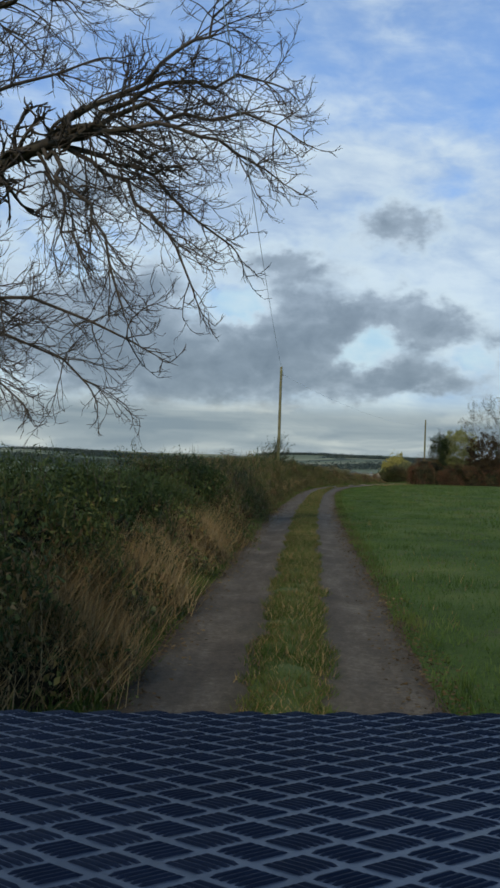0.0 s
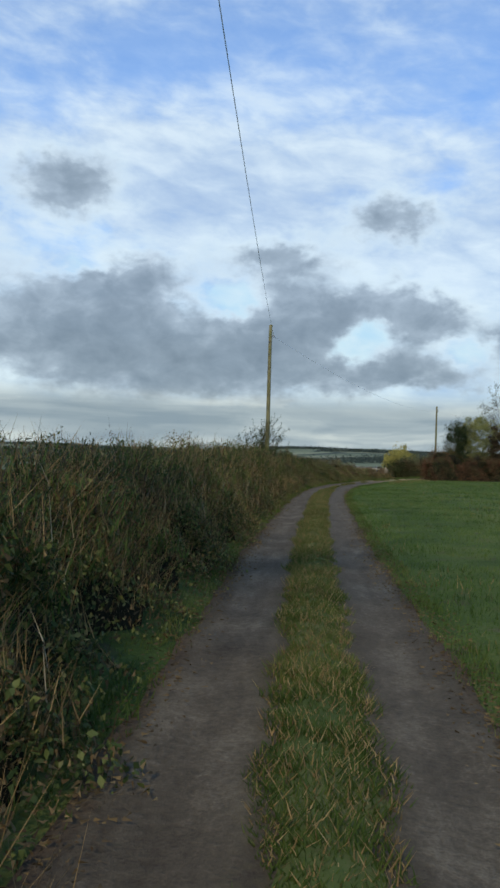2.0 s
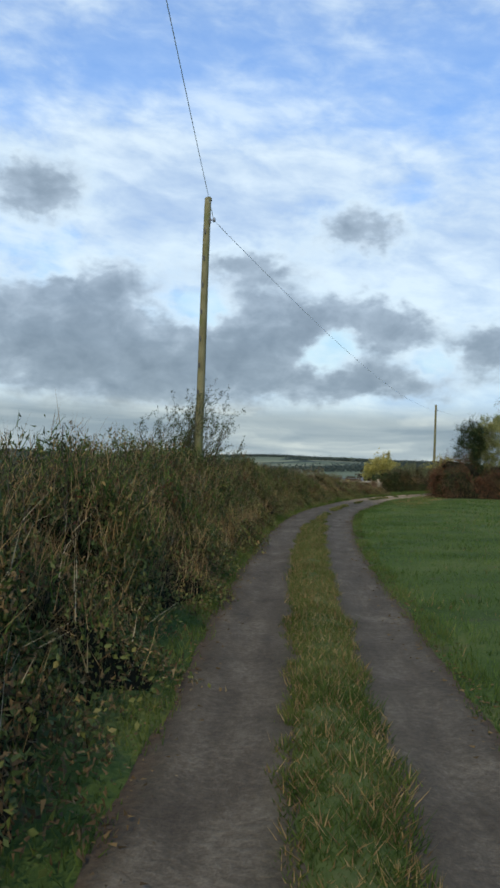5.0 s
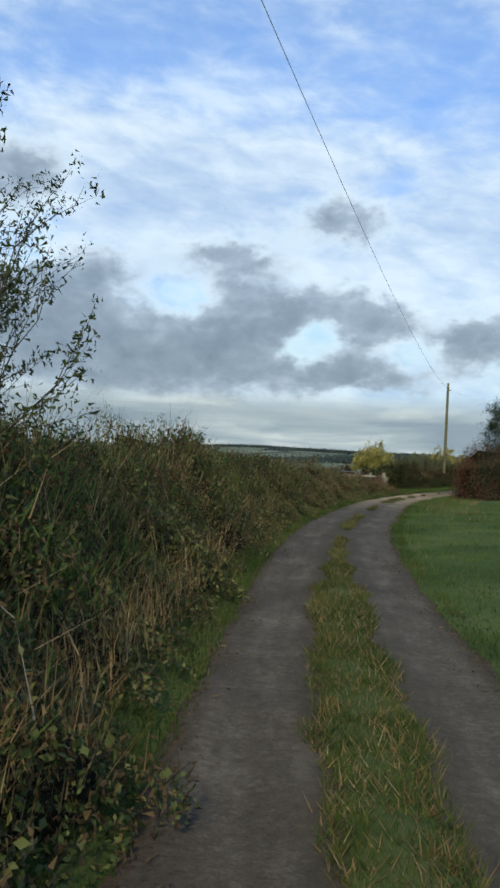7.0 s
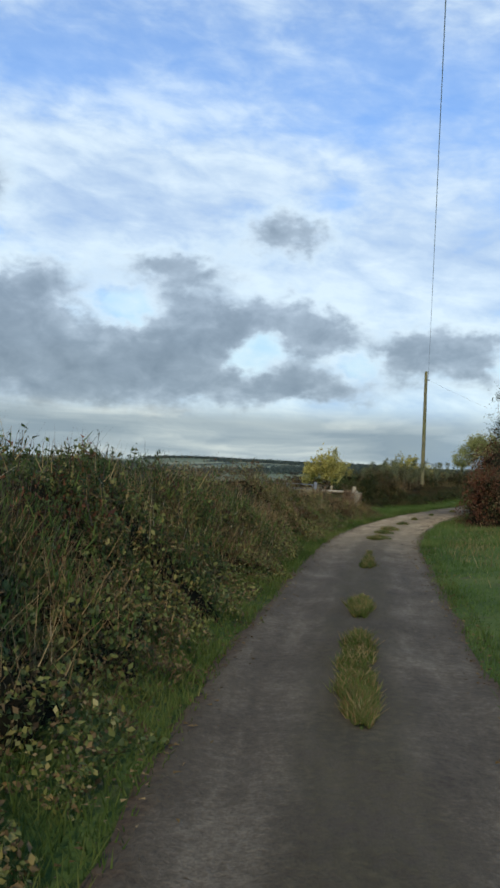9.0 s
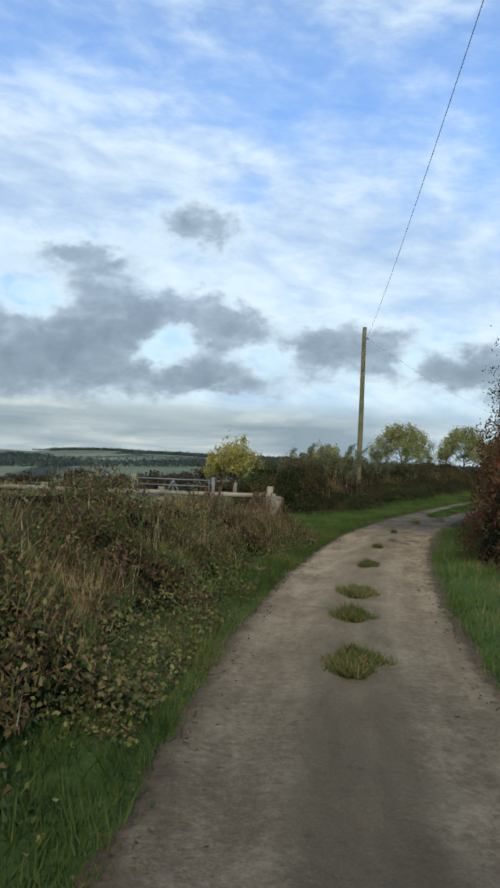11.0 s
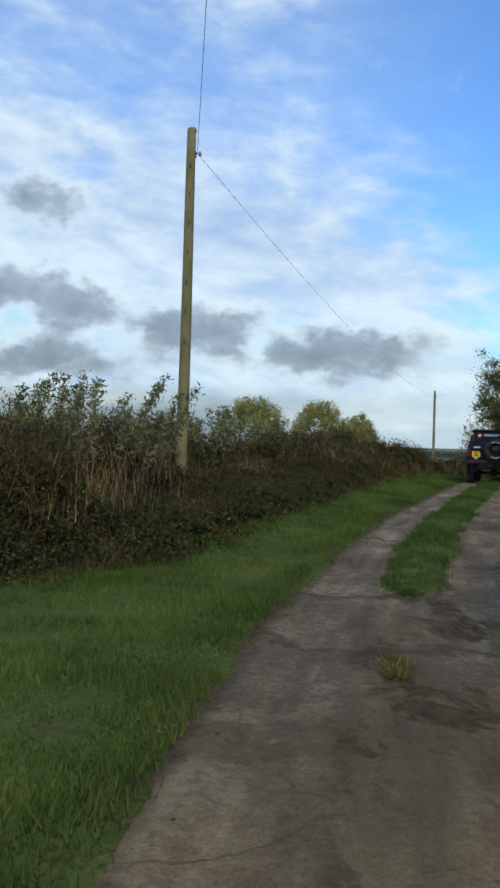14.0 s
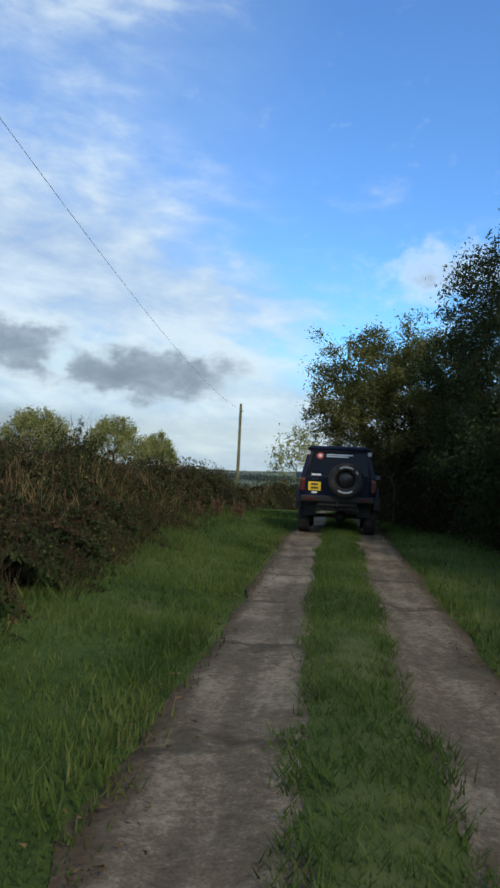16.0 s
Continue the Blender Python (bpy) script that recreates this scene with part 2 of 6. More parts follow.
M["maple_leaf"] = surface("maple_leaf", [(0.05, (0.055, 0.064, 0.02)), (0.5, (0.125, 0.130, 0.04)), (0.85, (0.21, 0.195, 0.07)), (1.0, (0.27, 0.20, 0.08))], 0.4, 0.75, 0, 3, islands=0.6, spec=0.1, through_light=0.35)
M["dock_seed"] = surface("dock_seed", [(0.05, (0.085, 0.052, 0.030)), (0.5, (0.155, 0.098, 0.055)), (1.0, (0.27, 0.18, 0.10))], 0.8, 0.8, 0, 3, islands=0.6, spec=0.1, through_light=0.15)
M["yellow_leaf"] = surface("yellow_leaf", [(0.05, (0.21, 0.19, 0.045)), (0.5, (0.39, 0.335, 0.085)), (1.0, (0.55, 0.46, 0.14))], 0.3, 0.7, 0, 3, islands=0.6, spec=0.15, through_light=0.4)
M["pale_leaf"] = surface("pale_olive_leaf", [(0.05, (0.15, 0.145, 0.05)), (0.5, (0.26, 0.24, 0.09)), (1.0, (0.42, 0.36, 0.15))], 0.3, 0.7, 0, 3, islands=0.6, spec=0.15, through_light=0.35)
M["tree_leaf"] = surface("olive_tree_leaf", [(0.05, (0.125, 0.145, 0.045)), (0.5, (0.28, 0.285, 0.095)), (0.8, (0.40, 0.375, 0.14)), (1.0, (0.50, 0.42, 0.18))], 0.3, 0.7, 0, 3, islands=0.6, spec=0.15, through_light=0.4)
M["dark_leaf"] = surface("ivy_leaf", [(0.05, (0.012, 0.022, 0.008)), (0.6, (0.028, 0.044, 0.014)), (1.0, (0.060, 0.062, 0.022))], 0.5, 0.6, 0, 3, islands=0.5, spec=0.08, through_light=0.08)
# near-black fill; in hedges its colour stands for shade between the leaves
M["core"] = surface("dark_inside_fill", [(0.3, (0.010, 0.010, 0.006)), (0.7, (0.028, 0.024, 0.013))], 5, 1.0, 1.0, 40, spec=0.0)
M["bark"] = surface("bark", [(0.3, (0.032, 0.027, 0.019)), (0.55, (0.070, 0.060, 0.040)), (0.75, (0.085, 0.095, 0.042))], 3, 0.9, 0.7, 40, spec=0.12)
M["twig"] = surface("twig", [(0.3, (0.036, 0.029, 0.022)), (0.7, (0.085, 0.068, 0.046))], 4, 0.85, 0.2, 40, spec=0.2)
M["stalk"] = surface("dead_stalk", [(0.3, (0.20, 0.16, 0.09)), (0.7, (0.36, 0.30, 0.19))], 4, 0.8, 0.2, 40, spec=0.2)
M["pole_wood"] = surface("weathered_pole", [(0.3, (0.085, 0.075, 0.034)), (0.5, (0.15, 0.135, 0.060)), (0.7, (0.23, 0.205, 0.11))], 2.0, 0.85, 0.5, 45, dirt=((0.10, 0.115, 0.03), 1.1, 0.75))
M["rail_wood"] = surface("silvered_rail", [(0.3, (0.22, 0.18, 0.11)), (0.7, (0.42, 0.36, 0.25))], 3, 0.85, 0.4, 50, dirt=((0.17, 0.17, 0.08), 2.0, 0.6))
M["stone"] = surface("lichened_stone", [(0.3, (0.11, 0.09, 0.06)), (0.5, (0.21, 0.175, 0.12)), (0.7, (0.36, 0.32, 0.235))], 7, 0.95, 0.9, 60, islands=0.0, spec=0.15, dirt=((0.08, 0.085, 0.035), 6.0, 0.75))
M["galvanised"] = surface("galvanised_steel", [(0.3, (0.15, 0.165, 0.175)), (0.7, (0.25, 0.265, 0.28))], 5, 0.6, 0.05, 60, metal=0.4)
M["steel"] = surface("dark_steel", [(0.3, (0.03, 0.03, 0.03)), (0.7, (0.09, 0.085, 0.08))], 9, 0.55, 0.1, 70, metal=0.5)
M["cable"] = surface("cable_sheath", [(0.3, (0.60, 0.61, 0.63)), (0.7, (0.72, 0.73, 0.75))], 5, 0.6, 0)
# woodland green lightened and cooled: distance haze put into the colour
M["hazed_wood"] = surface("far_wood", [(0.3, (0.065, 0.083, 0.070)), (0.7, (0.105, 0.122, 0.092))], 0.05, 1.0, 0, 0.5, islands=0.3, spec=0.0, through_light=0.5)

# ---- mesh helpers ----


def part(name, bm, material, parent=None, label=""):
    """Links a bmesh as one mesh object under a thing."""
    me = bpy.data.meshes.new(name)
    bm.to_mesh(me)
    bm.free()
    me.materials.append(material)
    ob = new(name, me)
    ob.parent = parent
    if label:
        tagged(ob, label)
    return ob


def raw(name, verts, faces, material, parent=None, label="", smooth=False):
    """A mesh object from arrays: verts (n, 3), faces (m, 3 or 4)."""
    verts, faces = np.asarray(verts, np.float32), np.asarray(faces, np.int32)
    me = bpy.data.meshes.new(name)
    k = faces.shape[1]
    me.vertices.add(len(verts))
    me.vertices.foreach_set("co", verts.ravel())
    me.loops.add(faces.size)
    me.loops.foreach_set("vertex_index", faces.ravel())
    me.polygons.add(len(faces))
    me.polygons.foreach_set("loop_start", np.arange(0, faces.size, k, dtype=np.int32))
    if smooth:
        me.polygons.foreach_set("use_smooth", np.ones(len(faces), bool))
    me.update(calc_edges=True)
    me.materials.append(material)
    ob = new(name, me)
    ob.parent = parent
    if label:
        tagged(ob, label)
    return ob


def thing(name, at, turn=0.0):
    """An Empty at a thing's base."""
    ob = new(name)
    ob.empty_display_size = 0.2
    ob.matrix_world = pose(*at, 0, 0, turn)
    return ob


def box(bm, centre, size, bevel=0.0, turn=(0, 0, 0), taper=None):
    """A bevelled box; taper: the top's size over the base's, in x and y."""
    made = bmesh.ops.create_cube(bm, size=1.0)["verts"]
    for v in made:
        if taper and v.co.z > 0:
            v.co.x *= taper[0]
            v.co.y *= taper[1]
        v.co = Vector((v.co.x * size[0], v.co.y * size[1], v.co.z * size[2]))
    if bevel:
        edges = list({ed for v in made for ed in v.link_edges})
        made = list({v for f in bmesh.ops.bevel(bm, geom=edges, offset=bevel, segments=2, affect="EDGES", profile=0.6)["faces"] for v in f.verts} | {v for v in made if v.is_valid})
    m = pose(*centre, *turn)
    for v in made:
        v.co = m @ v.co
    return made


def rod(bm, a, b, r1, r2=None, sides=10, caps=True):
    """A tapered rod from a to b."""
    a, b = Vector(a), Vector(b)
    r2 = r1 if r2 is None else r2
    q = (b - a).to_track_quat("Z", "Y").to_matrix()
    rings = []
    for p, r in ((a, r1), (b, r2)):
        rings.append([bm.verts.new(p + q @ Vector((r * math.cos(t), r * math.sin(t), 0))) for t in (2 * math.pi * i / sides for i in range(sides))])
    for i in range(sides):
        f = bm.faces.new((rings[0][i], rings[0][(i + 1) % sides], rings[1][(i + 1) % sides], rings[1][i]))
        f.smooth = True
    if caps:
        bm.faces.new(rings[0][::-1])
        bm.faces.new(rings[1])


def lathe(bm, profile, axis_at, q, sides=28):
    """Turns a profile of (radius, height) about an axis; q: a 3x3 turn from local z."""
    rings = []
    for r, h in profile:
        rings.append([bm.verts.new(Vector(axis_at) + q @ Vector((r * math.cos(t), r * math.sin(t), h))) for t in (2 * math.pi * i / sides for i in range(sides))])
    for lo, hi in zip(rings, rings[1:]):
        for i in range(sides):
            f = bm.faces.new((lo[i], lo[(i + 1) % sides], hi[(i + 1) % sides], hi[i]))
            f.smooth = True
    return rings


def tubes(starts, ends, r1, r2, sides=4):
    """Prisms for many branch pieces at once: verts and quads."""
    starts, ends = np.asarray(starts, float), np.asarray(ends, float)
    way = ends - starts
    way = way / np.maximum(np.linalg.norm(way, axis=1, keepdims=True), 1e-6)
    side = np.cross(way, np.where(np.abs(way[:, 2:]) < 0.9, [[0, 0, 1.0]], [[1.0, 0, 0]]))
    side /= np.linalg.norm(side, axis=1, keepdims=True)
    other = np.cross(way, side)
    n, vs = len(starts), []
    for base, r in ((starts, r1), (ends, r2)):
        for i in range(sides):
            t = 2 * math.pi * i / sides
            vs.append(base + (side * math.cos(t) + other * math.sin(t)) * np.reshape(r, (-1, 1)))
    v = np.stack(vs, 1).reshape(-1, 3)
    f = [[k, (k + 1) % sides, sides + (k + 1) % sides, sides + k] for k in range(sides)]
    return v, (np.arange(n)[:, None, None] * 2 * sides + np.array(f)[None]).reshape(-1, 4)


def leaves(points, size, rng, flat=0.0, long=2.0, full=0.42, kite=False):
    """A small pointed leaf at every point: verts and triangles; a kite is a broader leaf of two, folded along its rib."""
    n = len(points)
    a = rng.normal(size=(n, 3))
    a[:, 2] *= 1 - flat
    a /= np.linalg.norm(a, axis=1, keepdims=True)
    b = np.cross(a, rng.normal(size=(n, 3)))
    b /= np.linalg.norm(b, axis=1, keepdims=True)
    s = (size * (rng.uniform(0.5, 1.4, n) if not kite else rng.uniform(0.35, 1.5, n)))[:, None]
    skew = rng.uniform(-0.3, 0.3, n)[:, None]
    if kite:
        c = np.cross(a, b) * s * 0.16
        v = np.stack([points - a * s * 0.75, points + b * s * full * 1.25 + c, points + a * s * 0.95, points - b * s * full * 1.25 + c], 1).reshape(-1, 3)
        return v, (np.arange(n)[:, None, None] * 4 + np.array([[[0, 1, 2], [0, 2, 3]]])).reshape(-1, 3)
    v = np.stack([points - a * s * 0.45 + b * s * full, points + a * s * (long - 0.45) + b * s * skew, points - a * s * (0.45 - skew) - b * s * full * 0.9], 1).reshape(-1, 3)
    return v, np.arange(3 * n).reshape(-1, 3)


def blades(points, height, width, rng, lean=0.35, bias=(0, 0), bent=True):
    """A grass blade at every point: verts and triangles; a bent one has two."""
    n = len(points)
    t = rng.uniform(0, 2 * math.pi, n)
    h = (height * rng.uniform(0.5, 1.3, n))[:, None]
    side = np.stack([np.cos(t), np.sin(t), 0 * t], 1) * width * 0.5
    tip = np.stack([np.clip(rng.normal(0, lean, n), -0.9, 0.9) + bias[0], np.clip(rng.normal(0, lean, n), -0.9, 0.9) + bias[1], np.ones(n)], 1)
    if not bent:
        v = np.stack([points - side, points + side, points + tip * h], 1).reshape(-1, 3)
        return v, np.arange(3 * n).reshape(-1, 3)
    mid = points + tip * h * np.array([0.25, 0.25, 0.6])
    v = np.stack([points - side, points + side, mid + side * 0.6, mid - side * 0.6, points + tip * h], 1).reshape(-1, 3)
    k = np.arange(n)[:, None, None] * 5
    return v, (k + np.array([[[0, 1, 2], [3, 2, 4]]])).reshape(-1, 3)


def grow(base, crown, step=0.35, reach=3.0, kill=0.6, rounds=120, droop=0.0, r_tip=0.006, power=2.3, trunk=()):
    """Branches grown towards the points of a crown: node places, parents and radii."""
    nodes, parent = [np.array(base, float)], [-1]
    for p in trunk:
        p = np.array(p, float)
        while np.linalg.norm(p - nodes[-1]) > step:
            nodes.append(nodes[-1] + (p - nodes[-1]) / np.linalg.norm(p - nodes[-1]) * step)
            parent.append(len(nodes) - 2)
    left = np.array(crown, float)
    near, which = np.full(len(left), 1e9), np.zeros(len(left), int)
    fresh, kids = 0, {}
    for _ in range(rounds):
        for i in range(fresh, len(nodes)):
            d = np.linalg.norm(left - nodes[i], axis=1)
            better = d < near
            near[better], which[better] = d[better], i
        keep = near > kill
        left, near, which = left[keep], near[keep], which[keep]
        fresh = len(nodes)
        pull = {}
        for j in np.where(near < reach)[0]:
            w = left[j] - nodes[which[j]]
            pull.setdefault(which[j], []).append(w / np.linalg.norm(w))
        if not pull or len(nodes) > 9000:
            break
        for i, ways in pull.items():
            w = np.mean(ways, axis=0) + np.array([0, 0, -droop]) + rng.normal(0, 0.28, 3)
            w /= max(np.linalg.norm(w), 1e-6)
            spot = nodes[i] + w * step
            if any(np.linalg.norm(nodes[c] - spot) < 0.45 * step for c in kids.get(i, ())) or len(kids.get(i, ())) > 3:
                continue
            kids.setdefault(i, []).append(len(nodes))
            nodes.append(spot)
            parent.append(i)
        if len(nodes) - fresh == 0:
            break
    nodes, parent = np.array(nodes), np.array(parent)
    load = np.zeros(len(nodes))
    for i in range(len(nodes) - 1, -1, -1):
        load[i] = max(load[i], r_tip**power)
        if parent[i] >= 0:
            load[parent[i]] += load[i]
    return nodes, parent, load ** (1 / power)


def ball(rng, n, centre, size, hollow=0.35):
    """Random points in an ellipsoid, thinner towards its middle."""
    d = rng.normal(size=(n, 3))
    d /= np.linalg.norm(d, axis=1, keepdims=True)
    r = (hollow + (1 - hollow) * rng.uniform(0, 1, n)) ** 0.6
    return np.array(centre) + d * r[:, None] * np.array(size)


def wave(p, scale, seed=0.0):
    """Smooth noise, about -1 to 1, of an array of x, y."""
    x, y = p[..., 0] / scale + seed, p[..., 1] / scale - seed * 1.7
    return (np.sin(x * 1.7 + 1.3 * np.sin(y * 1.1 + seed)) + np.sin(y * 2.3 + 1.7 * np.sin(x * 0.9)) + np.sin(x * 3.1 + y * 2.7 + seed)) / 3


# ---- the lay of the land ----
LANE_Y = np.array([-60, 0, 9.4, 16.4, 23, 29.4, 36, 41.5, 47, 52, 58.6, 62.7, 68, 74.4, 78.5, 84.2, 89.1, 91.2, 95, 97, 100.1, 104.2, 109.6, 116, 124, 140, 170.0])
LANE_X = np.array([-1.0, -0.1, 0.07, 0.22, 0.38, 0.6, 0.96, 1.2, 1.58, 2.05, 2.95, 3.72, 5.15, 6.75, 8.2, 10.6, 12.95, 14.05, 16.9, 18.5, 21.1, 24.9, 29.8, 36, 43, 58, 85.0])
RISE_Y, RISE_Z = np.array([-100, 86, 92, 96, 100, 104, 110, 116, 124, 134, 146, 170.0]), np.array([0, 0, 0.06, 0.2, 0.38, 0.5, 0.68, 0.72, 0.5, 0.1, -0.15, -0.4])
fine_y = np.linspace(-60, 170, 2301)
fine_x = np.interp(fine_y, LANE_Y, LANE_X)
for _ in range(3):
    fine_x = np.convolve(np.pad(fine_x, 25, mode="edge"), np.ones(51) / 51, "valid")


def lane_x(y):
    return np.interp(y, fine_y, fine_x)


def lane_z(y):
    return np.interp(y, RISE_Y, RISE_Z)


slope_y = np.gradient(fine_x, fine_y)


def offset(x, y):
    """Metres to the right of the lane's middle."""
    return (x - lane_x(y)) / np.sqrt(1 + np.interp(y, fine_y, slope_y) ** 2)


def along(y, off):
    """The place at an offset to the right of the lane's middle at y."""
    k = np.interp(y, fine_y, slope_y)
    n = np.sqrt(1 + k * k)
    return lane_x(y) + off / n, y - off * k / n


def height(x, y):
    x, y = np.asarray(x, float), np.asarray(y, float)
    o = offset(x, y)
    p = np.stack([x, y], -1)
    z = lane_z(y)
    left, right = np.clip(-o - 1.15, 0, None), np.clip(o - 1.1, 0, None)
    bank = np.interp(y, [-60, 60, 76, 84, 91, 95.5, 99, 103, 116, 134], [0.16, 0.16, 0.05, -0.09, -0.10, -0.09, 0.0, 0.08, 0.1, 0.02])
    z = z + bank * np.clip(left, 0, 3.0) - 0.045 * np.clip(left - 6, 0, 160) - np.interp(y, [86, 94, 110, 140], [0, 0.085, 0.085, 0]) * np.clip(left - 3.5, 0, 7)
    z = z + 0.05 * np.clip(right, 0, 4) - 0.004 * np.clip(right - 4, 0, 60)
    z = z + np.where(np.abs(o) > 1.2, 0.03 * wave(p, 1.7) + 0.05 * wave(p, 7.0, 2.0) * np.clip((np.abs(o) - 1.2) / 4, 0, 1), 0)
    far = np.hypot(x - 10, y - 60)
    rise = np.clip((far - 260) / 1300, 0, 1) ** 1.1
    z = z + rise * (25 + 6 * wave(p, 420.0, 1.0) + 4 * wave(p, 130.0, 4.0)) - np.clip((far - 1900) / 1500, 0, 1) * 18
    return z


def spread(lo, hi, step, reach, ratio=1.16):
    a, d, out = hi, step, []
    while a < reach:
        d *= ratio
        a += d
        out.append(a)
    b, d, back = lo, step, []
    while b > -reach:
        d *= ratio
        b -= d
        back.append(b)
    return np.array(back[::-1] + list(np.arange(lo, hi + step / 2, step)) + out)


def grid(xs, ys, zf):
    X, Y = np.meshgrid(xs, ys)
    v = np.stack([X, Y, zf(X, Y)], -1).reshape(-1, 3)
    i = (np.arange(len(ys) - 1)[:, None] * len(xs) + np.arange(len(xs) - 1)[None]).ravel()
    return v, np.stack([i, i + 1, i + 1 + len(xs), i + len(xs)], 1)


def ground_material():
    """Pasture near by, paler fields with dark hedge lines far off, haze greyed into their colour; bare soil beside the
    wheel tracks.
    """
    m = bpy.data.materials.new("pasture")
    m.use_nodes = True
    n = Nodes(m.node_tree)
    g = n.add("ShaderNodeNewGeometry")
    p = g.outputs["Position"]
    near = n.ramp(n.math("ADD", n.math("MULTIPLY", n.noise(p, 0.45, 5, 0.6), 0.6), n.math("MULTIPLY", n.noise(p, 22, 4, 0.65), 0.4)), [(0.34, (0.026, 0.046, 0.010)), (0.5, (0.060, 0.092, 0.020)), (0.64, (0.12, 0.132, 0.038))])
    earth = n.ramp(n.noise(p, 12, 4, 0.6), [(0.35, (0.05, 0.037, 0.024)), (0.65, (0.11, 0.085, 0.055))])
    near = n.mix(n.math("MULTIPLY", n.smooth(n.noise(p, 1.7, 4, 0.6), 0.56, 0.72), 0.55), near, earth)
    cells = n.add("ShaderNodeTexVoronoi")
    cells.inputs["Scale"].default_value = 0.0052
    n.link(p, cells.inputs["Vector"])
    # field tones differing by plot, all paled and greyed to paint in distance haze
    field = n.ramp(n.math("ADD", n.math("MULTIPLY", cells.outputs["Color"], 0.6), n.math("MULTIPLY", n.noise(p, 0.02, 3), 0.4)), [(0.3, (0.10, 0.125, 0.075)), (0.5, (0.17, 0.19, 0.11)), (0.72, (0.25, 0.245, 0.15))])
    edge = n.add("ShaderNodeTexVoronoi")
    edge.feature = "DISTANCE_TO_EDGE"
    edge.inputs["Scale"].default_value = 0.0052
    n.link(p, edge.inputs["Vector"])
    field = n.mix(n.smooth(edge.outputs["Distance"], 0.05, 0.02), field, (0.035, 0.05, 0.04))
    s = n.add("ShaderNodeVectorMath", op="DISTANCE")
    n.link(p, s.inputs[0])
    s.inputs[1].default_value = (10, 60, 0)
    colour = n.mix(n.smooth(s.outputs["Value"], 120.0, 320.0), near, field)
    b = n.add("ShaderNodeBsdfPrincipled")
    n.link(colour, b.inputs["Base Color"])
    b.inputs["Roughness"].default_value, b.inputs["Specular IOR Level"].default_value = 0.95, 0.1
    k = n.add("ShaderNodeBump")
    k.inputs["Strength"].default_value, k.inputs["Distance"].default_value = 0.7, 0.04
    n.link(n.noise(p, 14, 6, 0.7), k.inputs["Height"])
    n.link(k.outputs[0], b.inputs["Normal"])
    out = n.add("ShaderNodeOutputMaterial")
    n.link(b.outputs[0], out.inputs[0])
    return m


def lane_material():
    """Worn concrete and packed gravel: rubbed pale in the wheel tracks, mossy between them, earthy at the edges."""
    m = bpy.data.materials.new("worn_lane")
    m.use_nodes = True
    n = Nodes(m.node_tree)
    p = n.add("ShaderNodeNewGeometry").outputs["Position"]
    at = n.add("ShaderNodeAttribute")
    at.attribute_name = "lane_place"
    split = n.add("ShaderNodeSeparateXYZ")
    n.link(at.outputs["Vector"], split.inputs[0])
    off, run = split.outputs[0], split.outputs[1]
    grit = n.noise(p, 60, 5, 0.7)
    pebble = n.noise(p, 17, 4, 0.65)
    patch = n.noise(p, 1.3, 6, 0.62, 0.3)
    # stains drawn out along the wheel tracks
    drawn = n.noise(n.join(n.math("MULTIPLY", off, 2.4), n.math("MULTIPLY", run, 0.5), 0.0), 1.6, 6, 0.6, 0.2)
    mottle = n.math("ADD", n.math("MULTIPLY", grit, 0.26), n.math("ADD", n.math("MULTIPLY", pebble, 0.22), n.math("ADD", n.math("MULTIPLY", patch, 0.26), n.math("MULTIPLY", drawn, 0.26))))
    gravel = n.ramp(mottle, [(0.36, (0.038, 0.029, 0.019)), (0.5, (0.088, 0.071, 0.047)), (0.62, (0.18, 0.148, 0.10))])
    slab = n.ramp(mottle, [(0.36, (0.11, 0.074, 0.036)), (0.48, (0.25, 0.182, 0.098)), (0.60, (0.44, 0.335, 0.19))])
    worn = n.ramp(mottle, [(0.38, (0.050, 0.037, 0.023)), (0.5, (0.135, 0.106, 0.068)), (0.60, (0.30, 0.245, 0.165))])
    pale = n.math("MULTIPLY", n.smooth(run, 68.0, 82.0), n.smooth(run, 92.5, 87.0))
    colour = n.mix(pale, gravel, slab)
    colour = n.mix(n.smooth(run, 90.0, 95.0), colour, worn)
    # wheels keep two strips clean; soil and moss gather between and outside them
    wander = n.math("MULTIPLY", n.math("SUBTRACT", n.noise(p, 0.9, 4, 0.6), 0.5), 0.5)
    track = n.math("ABSOLUTE", n.math("SUBTRACT", n.math("ABSOLUTE", n.math("ADD", off, wander)), 0.68))
    dirty = n.math("MULTIPLY", n.smooth(track, 0.16, 0.50), n.smooth(n.math("ADD", n.math("MULTIPLY", patch, 0.5), n.math("MULTIPLY", pebble, 0.5)), 0.36, 0.58))
    less = n.math("SUBTRACT", 0.78, n.math("MULTIPLY", n.smooth(run, 66.0, 80.0), 0.42))
    colour = n.mix(n.math("MULTIPLY", dirty, less), colour, n.ramp(pebble, [(0.35, (0.030, 0.026, 0.013)), (0.65, (0.070, 0.058, 0.030))]))
    soil = n.smooth(n.math("ADD", n.math("ABSOLUTE", off), n.math("MULTIPLY", n.math("SUBTRACT", n.noise(p, 4.0, 4, 0.6), 0.5), 0.35)), 0.93, 1.08)
    colour = n.mix(n.math("MULTIPLY", soil, 0.8), colour, n.ramp(pebble, [(0.35, (0.045, 0.030, 0.018)), (0.65, (0.10, 0.068, 0.04))]))
    # dark mossy hollows where the slab has sunk, drawn out across the lane
    hollow = n.noise(n.join(n.math("MULTIPLY", off, 1.0), n.math("MULTIPLY", run, 0.85), 4.0), 1.5, 5, 0.66, 0.5)
